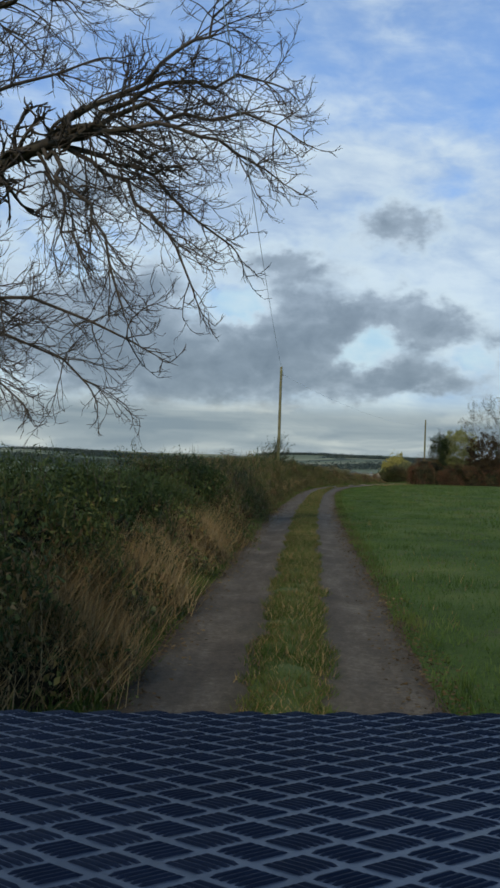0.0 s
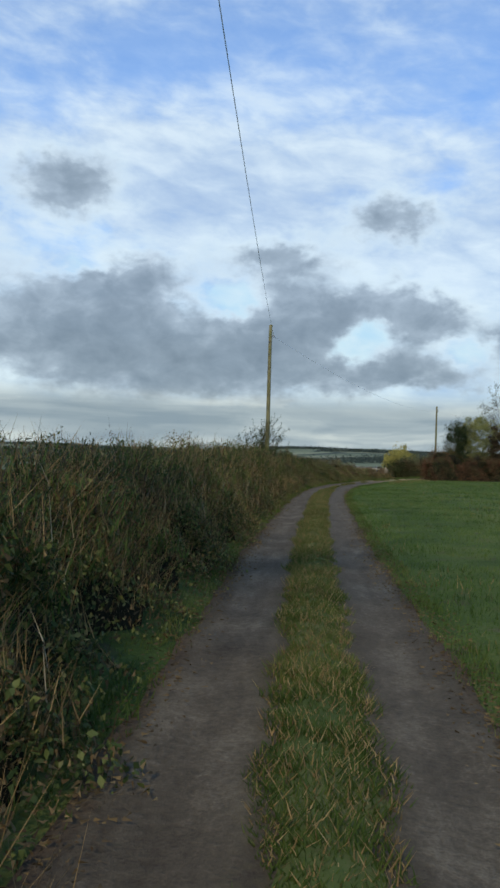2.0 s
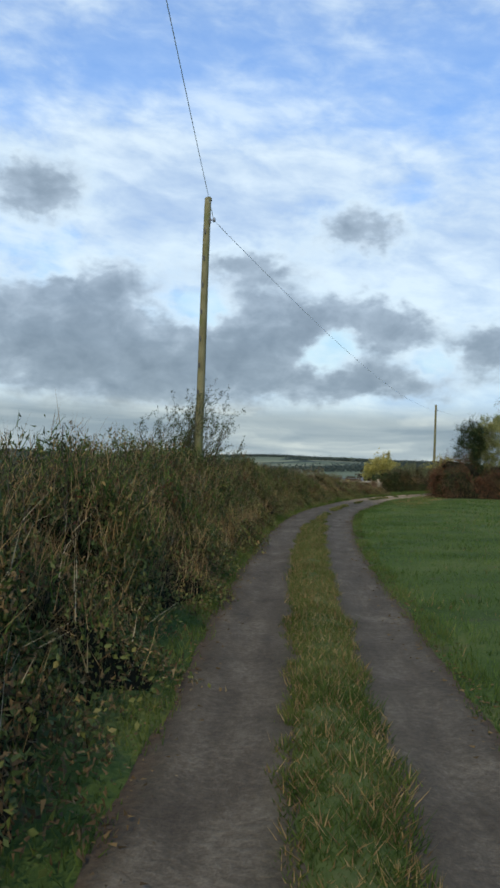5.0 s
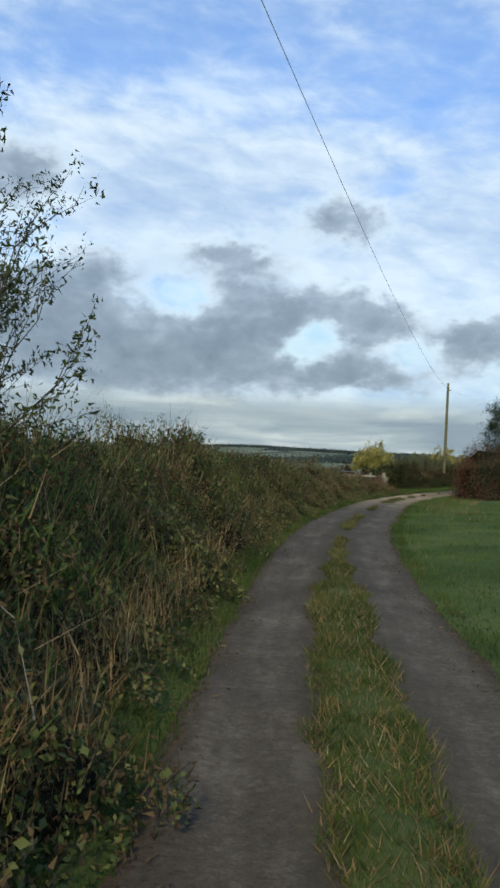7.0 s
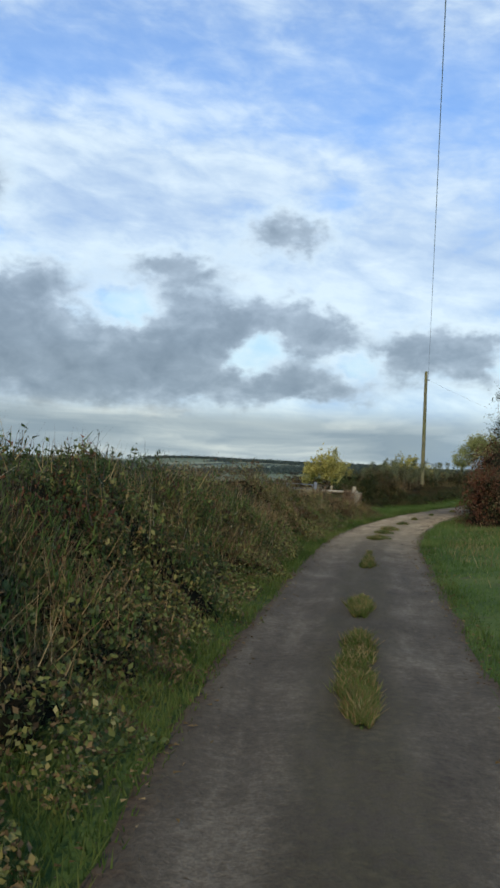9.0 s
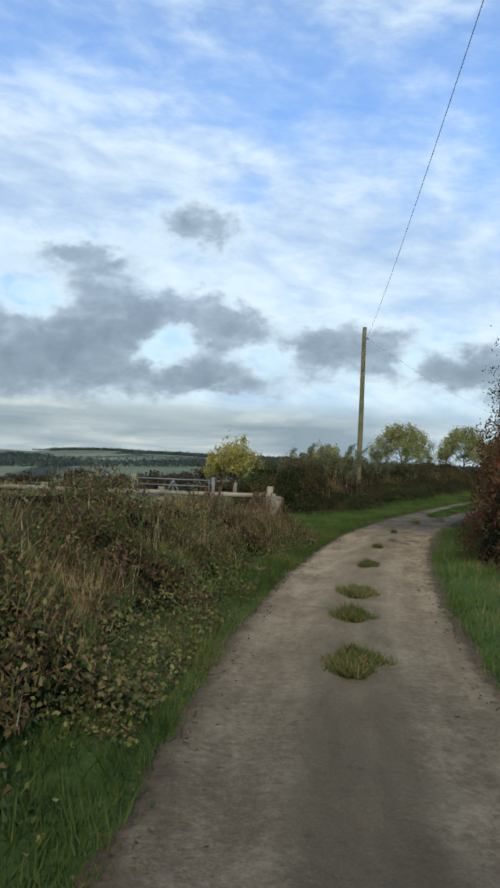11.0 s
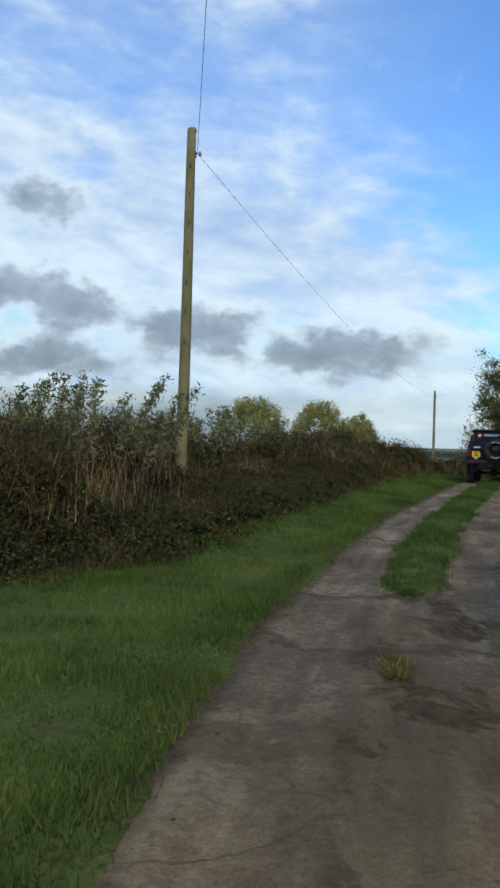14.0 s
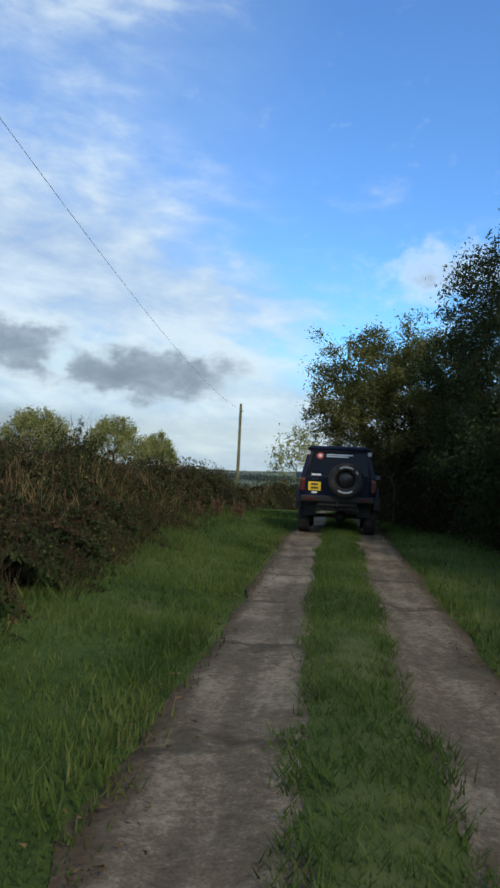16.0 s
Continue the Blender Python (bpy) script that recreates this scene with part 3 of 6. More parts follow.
    sunk = n.math("MULTIPLY", n.smooth(hollow, 0.52, 0.60), n.smooth(n.math("ABSOLUTE", n.math("SUBTRACT", off, 0.3)), 0.85, 0.3))
    sunk = n.math("MULTIPLY", sunk, n.math("MULTIPLY", n.smooth(run, 83.0, 88.5), n.smooth(run, 97.0, 94.0)))
    colour = n.mix(n.math("MULTIPLY", sunk, 0.9), colour, n.ramp(pebble, [(0.35, (0.030, 0.021, 0.011)), (0.65, (0.075, 0.055, 0.026))]))
    spots = n.smooth(n.noise(p, 7.5, 5, 0.75), 0.58, 0.68)
    colour = n.mix(n.math("MULTIPLY", spots, 0.55), colour, (0.055, 0.045, 0.027))
    # broken joints across the slabs beyond the bend, and wandering cracks
    step_ = n.math("ADD", n.math("MULTIPLY", run, 0.62), n.math("MULTIPLY", n.math("SUBTRACT", n.noise(p, 1.1, 4, 0.6), 0.5), 1.1))
    joint = n.math("ABSOLUTE", n.math("SUBTRACT", n.math("FRACT", step_), 0.5))
    joint = n.math("MULTIPLY", n.smooth(joint, 0.10, 0.02), n.math("MULTIPLY", n.smooth(run, 88.0, 93.0), n.smooth(patch, 0.40, 0.55)))
    bend = n.add("ShaderNodeVectorMath", op="ADD")
    n.link(p, bend.inputs[0])
    n.link(n.join(n.math("MULTIPLY", n.noise(p, 1.4, 3, 0.6), 0.5), n.math("MULTIPLY", n.noise(p, 1.9, 3, 0.6), 0.5)), bend.inputs[1])
    crack = n.add("ShaderNodeTexVoronoi")
    crack.feature = "DISTANCE_TO_EDGE"
    crack.inputs["Scale"].default_value = 0.42
    n.link(bend.outputs[0], crack.inputs["Vector"])
    line = n.math("MULTIPLY", n.smooth(crack.outputs["Distance"], 0.006, 0.001), n.smooth(run, 68.0, 80.0))
    line = n.math("MULTIPLY", line, n.smooth(n.noise(p, 0.9, 3, 0.6), 0.40, 0.56))
    cut = n.math("MAXIMUM", n.math("MULTIPLY", line, 0.35), n.math("MULTIPLY", joint, 0.7))
    colour = n.mix(cut, colour, (0.042, 0.034, 0.02))
    b = n.add("ShaderNodeBsdfPrincipled")
    n.link(colour, b.inputs["Base Color"])
    b.inputs["Roughness"].default_value, b.inputs["Specular IOR Level"].default_value = 0.92, 0.12
    k = n.add("ShaderNodeBump")
    k.inputs["Strength"].default_value, k.inputs["Distance"].default_value = 0.7, 0.02
    n.link(n.math("SUBTRACT", n.math("ADD", n.math("MULTIPLY", grit, 0.6), pebble), n.math("ADD", n.math("MULTIPLY", cut, 0.8), n.math("MULTIPLY", sunk, 0.5))), k.inputs["Height"])
    n.link(k.outputs[0], b.inputs["Normal"])
    out = n.add("ShaderNodeOutputMaterial")
    n.link(b.outputs[0], out.inputs[0])
    return m


rng = np.random.default_rng(7)
v, f = grid(spread(-9, 36, 0.6, 3800), spread(-14, 128, 0.7, 3800), lambda x, y: height(x, y) - np.where((y < 165) & (y > -58), 0.07 * np.clip((1.55 - np.abs(offset(x, y))) / 0.3, 0, 1), 0.0))
tagged(raw("ground", v, f, ground_material(), smooth=True), "green pasture and far hill fields under hedge lines", "ground", kind="structure")


# the two worn wheel tracks with their ragged edges, joined where the lane is bare from side to side
def has_ridge(y):
    """How far the grassy ridge between the wheel tracks is grown, 0 to 1."""
    return np.interp(y, [-60, 52.6, 54, 66, 70, 73, 80, 94.2, 95.4, 170], [1, 1, 0.34, 0.26, 0.2, 0, 0, 0, 1, 1])


ys = np.arange(-40, 165, 0.25)
across = np.linspace(-1.0, 1.0, 15)
rag_l, rag_r = 0.05 * wave(np.stack([ys, 0 * ys], -1), 0.6) + 0.05 * wave(np.stack([ys, 0 * ys + 3], -1), 2.1), 0.05 * wave(np.stack([ys, 0 * ys + 9], -1), 0.7) + 0.05 * wave(np.stack([ys, 0 * ys + 5], -1), 2.6)
wide = np.interp(ys, [-40, 74, 82, 92, 98, 170], [0, 0, 0.12, 0.25, 0.0, 0.0])
chip = np.interp(ys, [70, 78, 100, 104], [0, 1, 1, 0.5])
rag_l = rag_l + chip * (0.09 * np.clip(3 * wave(np.stack([ys, 0 * ys + 1], -1), 0.9), -1, 1) * np.abs(wave(np.stack([ys, 0 * ys + 6], -1), 1.7)) + 0.05 * wave(np.stack([ys, 0 * ys], -1), 0.25))
O = np.where(across[None] < 0, across[None] * (1.10 + rag_l[:, None]), across[None] * (1.10 + rag_r + wide)[:, None])
X, Y = along(ys[:, None], O)
rut = 0.035 * np.exp(-(((np.abs(O) - 0.68) / 0.25) ** 2))
edge = np.clip((np.abs(across[None]) - 0.9) / 0.1, 0, 1)
Z = lane_z(ys)[:, None] + 0.02 - rut - 0.03 * edge + 0.012 * wave(np.stack([X, Y], -1), 0.5)
i = (np.arange(len(ys) - 1)[:, None] * 15 + np.arange(14)[None]).ravel()
road = raw("road", np.stack([X, Y, Z], -1).reshape(-1, 3), np.stack([i, i + 1, i + 16, i + 15], 1), lane_material(), smooth=True)
road.data.attributes.new("lane_place", "FLOAT_VECTOR", "POINT").data.foreach_set("vector", np.stack([O, np.repeat(ys[:, None], 15, 1), 0 * O], -1).astype(np.float32).ravel())
tagged(road, "narrow farm lane of worn concrete and gravel", "lane", kind="structure")

# the grassy ridge of soil along the lane's middle
ys = np.arange(-40, 165, 0.1)
grown = has_ridge(ys) + 0.75 * np.minimum(1, 4 * has_ridge(ys) * (1 - has_ridge(ys))) * wave(np.stack([ys, 0 * ys], -1), 1.1)
half = 0.30 * np.clip(grown, 0, 1) + 0.06 * wave(np.stack([ys, 0 * ys + 2], -1), 0.5) * (grown > 0.15)
half = np.where(ys > 93, half * 1.2, half) * np.interp(ys, [54, 60, 76, 80, 92, 93], [1, 0.75, 0.65, 0.6, 0.6, 1])
# single flat tufts where the lane is otherwise bare: middle and half width, half length
TUFTS = [(56.2, 0.2, 0.5), (61.8, 0.17, 0.5), (75.4, 0.30, 0.42), (77.4, 0.24, 0.32), (79.0, 0.30, 0.45), (81.8, 0.22, 0.4), (84.9, 0.10, 0.2), (88.6, 0.09, 0.16), (92.3, 0.17, 0.22)]
for mid_, wide_, long_ in TUFTS:
    half = np.maximum(half, wide_ * np.sqrt(np.clip(1 - ((ys - mid_) / long_) ** 2, 0, 1)) * (0.8 + 0.35 * wave(np.stack([ys, 0 * ys + mid_], -1), 0.12)))
    grown = np.maximum(grown, 0.3 * (np.abs(ys - mid_) < long_))
across = np.linspace(-1, 1, 9)
jag = 1 + 0.16 * wave(np.stack([ys[:, None] + 0 * across[None], 0 * ys[:, None] + 5 * np.sign(across)[None]], -1), 0.16)
O = across[None] * (half * np.interp(ys, [52, 54, 74, 76, 92, 94], [0.88, 0.3, 0.3, 0.45, 0.45, 0.88]))[:, None] * jag
X, Y = along(ys[:, None], O + 0.02)
lump = 0.014 * wave(np.stack([X, Y], -1), 0.14) + 0.012 * wave(np.stack([X, Y], -1), 0.4, 2.0)
Z = lane_z(ys)[:, None] + 0.004 + (0.045 * np.clip(grown, 0, 1)[:, None] + lump + 0.012) * (1 - across[None] ** 2) - 0.04 * (half[:, None] < 0.05)
i = (np.arange(len(ys) - 1)[:, None] * 9 + np.arange(8)[None]).ravel()
tagged(raw("lane_ridge", np.stack([X, Y, Z], -1).reshape(-1, 3), np.stack([i, i + 1, i + 10, i + 9], 1), M["turf"], smooth=True), "grassy ridge of soil between the wheel tracks", "grass ridge", kind="structure")


def sward(name, o_lo, o_hi, y_lo, y_hi, count, tall, wide_, label, material="grass", where=None, lean=0.35, lift=0.0):
    """A patch of grass between two offsets from the lane's middle."""
    y = rng.uniform(y_lo, y_hi, count)
    o = rng.uniform(o_lo, o_hi, count)
    x, yy = along(y, o)
    z = height(x, yy)
    p = np.stack([x, yy, z + lift - 0.01], -1)
    keep = np.ones(count, bool) if where is None else where(x, yy, o, rng)
    h = tall * np.clip(0.75 + 0.5 * wave(p[:, :2], 0.9, 3.0) + 0.35 * wave(p[:, :2], 0.33, 1.0), 0.25, 2)
    v_, f_ = blades(p[keep], h[keep], wide_, rng, lean, (0, 0), False)
    return tagged(raw(name, v_, f_, M[material]), label, "grass", kind="stuff")


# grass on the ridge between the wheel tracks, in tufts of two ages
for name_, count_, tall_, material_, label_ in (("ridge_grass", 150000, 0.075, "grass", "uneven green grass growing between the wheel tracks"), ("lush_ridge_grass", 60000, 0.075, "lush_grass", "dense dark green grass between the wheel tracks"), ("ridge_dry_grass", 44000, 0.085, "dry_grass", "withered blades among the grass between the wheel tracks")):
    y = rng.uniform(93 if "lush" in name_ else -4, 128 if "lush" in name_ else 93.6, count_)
    g = np.interp(y, ys, half)
    o = rng.uniform(-1, 1, len(y)) * (1 + np.abs(rng.normal(0, 0.10, len(y)))) * g
    x, yy = along(y, o + 0.02)
    tuft = wave(np.stack([x, yy], -1), 0.22) + 0.7 * wave(np.stack([x, yy], -1), 0.8, 3.0)
    rim = np.abs(o) / np.maximum(g, 0.01)
    keep = (g > 0.05) & ((y < 93.4) | ("lush" in name_)) & (tuft > np.interp(y, [52, 54, 93, 95], [-1.15, -0.5, -0.5, -1.15]) + 0.6 * np.clip(rim - 0.75, 0, 1) / 0.25)
    p = np.stack([x, yy, lane_z(yy) + 0.004 + 0.04 * np.clip(1 - rim**2, 0, 1)], -1)[keep]
    v, f = blades(p, tall_ * np.where(y > 93, 1.25, 1.0)[keep] * (0.8 + 0.45 * tuft[keep]), 0.010, rng, 0.7, (0, 0), False)
    tagged(raw(name_, v, f, M[material_]), label_, "grass", kind="stuff")
sward("verge_grass", -2.0, -1.05, -3, 92, 60000, 0.14, 0.011, "rough green verge grass beside the lane", where=lambda x, y, o, r: r.uniform(0, 1, len(x)) < np.interp(y, [0, 9, 14, 30, 42, 50], [0.6, 0.6, 0.12, 0.15, 0.5, 1.0]) + 0.35 * wave(np.stack([x, y], -1), 1.1, 7.0))
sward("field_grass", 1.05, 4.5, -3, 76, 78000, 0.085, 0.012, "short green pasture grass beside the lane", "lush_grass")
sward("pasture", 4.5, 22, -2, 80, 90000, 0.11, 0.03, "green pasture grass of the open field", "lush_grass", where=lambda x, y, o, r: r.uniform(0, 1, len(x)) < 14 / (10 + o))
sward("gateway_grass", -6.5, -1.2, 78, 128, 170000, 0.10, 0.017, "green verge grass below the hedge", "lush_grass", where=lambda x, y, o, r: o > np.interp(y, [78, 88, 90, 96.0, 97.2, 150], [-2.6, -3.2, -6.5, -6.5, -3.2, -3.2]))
sward("field_dry_grass", 1.2, 9.0, -2, 78, 15000, 0.12, 0.010, "withered tan blades among the pasture grass", "dry_grass", where=lambda x, y, o, r: wave(np.stack([x, y], -1), 1.6, 4.0) > r.uniform(-0.2, 0.9, len(x)))
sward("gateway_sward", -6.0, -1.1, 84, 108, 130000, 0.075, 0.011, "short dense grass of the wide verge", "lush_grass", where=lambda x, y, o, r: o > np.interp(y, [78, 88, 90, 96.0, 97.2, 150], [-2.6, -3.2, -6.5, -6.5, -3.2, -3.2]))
sward("field_patches", 1.1, 13, -2, 78, 52000, 0.10, 0.016, "yellowish green patches in the pasture grass", where=lambda x, y, o, r: (wave(np.stack([x, y], -1), 1.7, 6.0) + 0.7 * wave(np.stack([x, y], -1), 0.6, 3.0) > r.uniform(0.0, 0.7, len(x))) & (r.uniform(0, 1, len(x)) < 5 / (3 + o)))
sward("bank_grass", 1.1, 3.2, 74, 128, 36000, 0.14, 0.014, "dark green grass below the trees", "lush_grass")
for o_lo, o_hi, label_ in ((-1.32, -0.97, "ragged grass along the lane's hedge side"), (0.97, 1.32, "ragged grass along the lane's field side")):
    sward("edge_grass", o_lo, o_hi, -3, 128, 34000, 0.085, 0.011, label_, where=lambda x, y, o, r: wave(np.stack([x, y], -1), 0.5) + 3 * (np.abs(o) - 1.1) > r.uniform(-0.6, 0.8, len(x)))
# fallen leaves and soil crumbs along the edges of the wheel tracks
y = np.concatenate([rng.uniform(-2, 125, 15000), rng.uniform(-2, 30, 9000)])
o = np.where(rng.uniform(0, 1, len(y)) < 0.42, -1, 1) * np.abs(rng.normal(1.06, 0.14, len(y)))
x, yy = along(y, o)
v, f = leaves(np.stack([x, yy, np.maximum(lane_z(yy) + 0.012, height(x, yy)) + 0.012], -1), 0.017, rng, 0.92)
tagged(raw("fallen_leaves", v, f, M["brown_leaf"]), "small brown fallen leaves along the lane edges", "leaf litter", kind="stuff")
sward("tan_grass", 1.3, 3.6, 60, 84, 6000, 0.24, 0.010, "dry tan grass below the russet hedge", "dry_grass", where=lambda x, y, o, r: r.uniform(0, 1, len(x)) < np.clip(o - 1.2, 0, 1) * np.clip((y - 62) / 14, 0, 1) * np.clip(0.3 + 1.2 * wave(np.stack([x, y], -1), 0.8, 2.0), 0, 1))

# ---- hedges ----


def hedge(name, spine, label, layers, depth=1.6, group="lane hedges", sprigs=0, sprig_tall=0.5, rough=0.25, slope=0.45, sprig_leaf="hedge_leaf", straw=None):
    """An overgrown hedge along a spine of (x, y, height). layers: (material, count, size, low, high, part name)."""
    s = np.array(spine, float)
    run = np.r_[0, np.cumsum(np.hypot(*np.diff(s[:, :2], axis=0).T))]
    root = thing(name, (s[0, 0], s[0, 1], float(height(s[0, 0], s[0, 1]))))
    inv = np.array(root.matrix_world.translation)
    way = np.gradient(s[:, :2], run, axis=0)
    steep = s[:, 3] if s.shape[1] > 3 and s[:, 3].any() else np.full(len(s), slope)

    def place(t, h, d):
        """t metres along, h share of the height, d metres behind the front."""
        x, y = np.interp(t, run, s[:, 0]), np.interp(t, run, s[:, 1])
        wx, wy = np.interp(t, run, way[:, 0]), np.interp(t, run, way[:, 1])
        k = np.hypot(wx, wy)
        nx, ny = -wy / k, wx / k
        tall = np.interp(t, run, s[:, 2])
        top = tall * (1 + rough * wave(np.stack([t, 0 * t], -1), 1.3, s[0, 0]) + 0.5 * rough * wave(np.stack([t, d], -1), 0.45) + 0.35 * rough * wave(np.stack([t, d], -1), 0.13, 1.0))
        back = np.interp(t, run, steep)
        lean = d + back * tall * np.maximum(h, 0) ** np.interp(back, [0.8, 2.3], [1.0, 0.26]) + 0.34 * wave(np.stack([t, h * tall], -1), 0.9, 5.0) + 0.24 * wave(np.stack([t, h * tall * 1.3], -1), 0.36, 2.0) + 0.07 * wave(np.stack([t, h * tall], -1), 0.12, 3.0)
        x, y = x + nx * lean, y + ny * lean
        mound = np.clip((back - 0.8) / 0.8, 0, 1) * np.clip(lean / 0.35, 0, 1) * np.clip(0.46 - 0.17 * lean, 0.06, 1) * np.clip(0.8 + 0.7 * wave(np.stack([t, lean], -1), 0.5, 9.0), 0.3, 1.25)
        return np.stack([x, y, height(x, y) + h * top + mound], -1) - inv

    def pick(count):
        return run[-1] * rng.uniform(0, 1, count)

    # closed shell behind the leaves, its near-black colour painting the shade inside
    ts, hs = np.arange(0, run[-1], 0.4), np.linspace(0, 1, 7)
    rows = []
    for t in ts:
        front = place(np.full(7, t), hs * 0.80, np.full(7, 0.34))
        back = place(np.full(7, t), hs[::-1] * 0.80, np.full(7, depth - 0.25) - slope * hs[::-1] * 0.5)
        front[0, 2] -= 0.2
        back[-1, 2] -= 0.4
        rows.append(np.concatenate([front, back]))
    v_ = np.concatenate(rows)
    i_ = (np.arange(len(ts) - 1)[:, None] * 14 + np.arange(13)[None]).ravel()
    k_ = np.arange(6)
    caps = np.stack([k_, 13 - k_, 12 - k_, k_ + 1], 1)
    raw("heart", v_, np.concatenate([np.stack([i_, i_ + 1, i_ + 15, i_ + 14], 1), caps, caps[:, ::-1] + 14 * (len(ts) - 1)]), M["core"], root, "near-black shell coloured as the hedge's shaded inside")
    for material, count, size, lo, hi, what in layers:
        t = pick(count)
        h = lo + (hi - lo) * rng.uniform(0, 1, count) ** np.interp(np.interp(t, run, steep), [0.8, 2.3], [0.85, 3.2])
        d = np.abs(rng.normal(0, 0.27, count)) - 0.07
        over = rng.uniform(0, 1, count) < 0.24
        h = np.where(over & (hi > 0.9), rng.uniform(0.80, 1.05, count), h)
        d = np.where(over, rng.uniform(0, depth * 0.8, count), d)
        seed = len(what) * 1.37 + size * 70
        clump = 0.6 * wave(np.stack([t, h * 1.4], -1), 0.55, seed) + 0.5 * wave(np.stack([t, h], -1), 1.7, seed + 2) + 0.35 * wave(np.stack([t, h * 1.3], -1), 0.21, seed + 4)
        keep = rng.uniform(0, 1, count) < np.clip(0.52 + 1.9 * clump, 0.4 if what == "cover_growth" else 0.05, 1)
        p_ = place(t[keep], h[keep], d[keep])
        if straw and what in ("dead_grass", "straw_grass"):
            wy = p_[:, 1] + inv[1] + rng.normal(0, 1.2, len(p_))
            p_ = p_[(wy > straw[0]) & (wy < straw[1])]
        if what in ("dead_grass", "dead_stalk", "weed_growth", "straw_grass"):
            v_, f_ = blades(p_, np.full(len(p_), size), {"dead_grass": 0.007, "dead_stalk": 0.009, "weed_growth": 0.014, "straw_grass": 0.007}[what], rng, 0.6 if what == "straw_grass" else 0.42, (0.1, 0), what == "dead_stalk")
        else:
            v_, f_ = leaves(p_, size, rng, -0.5, kite=what in ("bramble_growth", "yellow_growth", "green_growth", "cover_growth"))
        tagged(raw(what, v_, f_, M[material], root), kind="stuff")
    if sprigs:
        t = pick(sprigs)
        t = t[wave(np.stack([t, 0 * t], -1), 0.8, 6.0) > rng.uniform(-1.0, 0.5, sprigs)]
        n_ = len(t)
        p0 = place(t, np.full(n_, 0.82), rng.uniform(0.0, depth * 0.6, n_))
        up = np.stack([rng.normal(0.06, 0.18, n_), rng.normal(0, 0.18, n_), np.ones(n_)], 1) * (sprig_tall * rng.uniform(0.3, 1.3, n_))[:, None]
        v_, f_ = tubes(p0, p0 + up, 0.005, 0.002, 3)
        tagged(raw("sprig_wood", v_, f_, M["twig"], root), kind="stuff")
        q = rng.uniform(0.1, 1.05, (n_, 12))
        p_ = (p0[:, None] + up[:, None] * q[..., None]).reshape(-1, 3) + rng.normal(0, 0.022, (n_ * 12, 3))
        v_, f_ = leaves(p_, 0.024, rng, -0.6, 2.4)
        tagged(raw("sprig_foliage", v_, f_, M[sprig_leaf], root), kind="stuff")
    return tagged(root, label, "hedge", group)


def spine_at(rows):
    """Rows of y, offset of the front, height, as rows of a hedge's spine, ending with the far end."""
    out = []
    for y, o, tall in rows:
        x, yy = along(np.float64(y), o)
        out.append((float(x), float(yy), tall, 0))
    return out


def steps(y0, y1, gap, o, tall):
    ys_ = np.arange(y0, y1 + 0.01, gap)
    return [(yy, float(np.interp(yy, *o)), float(np.interp(yy, *tall))) for yy in ys_]


FRONT = ([-10, 20, 40, 60, 72, 84, 90], [-1.3, -1.27, -1.27, -1.35, -1.55, -1.75, -1.9])
hedge(
    "hedge_bank", spine_at(steps(-6, 17, 1.5, FRONT, ([-10, 10, 16], [1.15, 1.1, 1.15]))),
    "overgrown green hedge above long tan dead grass", [
        ("hedge_leaf", 120000, 0.024, 0.2, 1.0, "leaf_mass"), ("bramble", 36000, 0.03, 0.0, 0.85, "bramble_growth"), ("brown_leaf", 40000, 0.025, 0.0, 0.8, "withered_growth"), ("hedge_leaf", 7000, 0.22, 0.3, 1.0, "weed_growth"),
        ("dry_grass", 30000, 0.36, 0.0, 0.45, "dead_grass"), ("dry_grass", 26000, 0.32, 0.0, 0.45, "straw_grass")], depth=2.0, sprigs=700, sprig_tall=0.26, slope=0.6, straw=(4.6, 14.5))
hedge(
    "hedge_bank", spine_at(steps(15, 47, 2, FRONT, ([-10, 10, 20, 30, 40, 46], [1.1, 1.05, 1.1, 1.24, 1.28, 1.3]))),
    "overgrown green field hedge with brambles and dry grass", [
        ("hedge_leaf", 100000, 0.024, 0.15, 1.0, "leaf_mass"), ("bramble", 112000, 0.025, 0.0, 1.0, "bramble_growth"), ("brown_leaf", 120000, 0.021, 0.0, 0.95, "withered_growth"), ("lush_grass", 20000, 0.15, 0.4, 1.0, "weed_growth"), ("pale_leaf", 7000, 0.016, 0.05, 0.9, "yellow_growth"),
        ("dry_grass", 22000, 0.28, 0.2, 0.95, "dead_grass"), ("thorn_leaf", 10000, 0.28, 0.1, 1.0, "dead_grass"), ("red_leaf", 9000, 0.022, 0.75, 1.0, "red_growth"), ("stalk", 800, 0.46, 0.2, 0.9, "dead_stalk"), ("dry_grass", 1500, 0.42, 0.4, 0.9, "dead_stalk")], depth=2.0, sprigs=4200, sprig_tall=0.34, rough=0.32, slope=0.6)
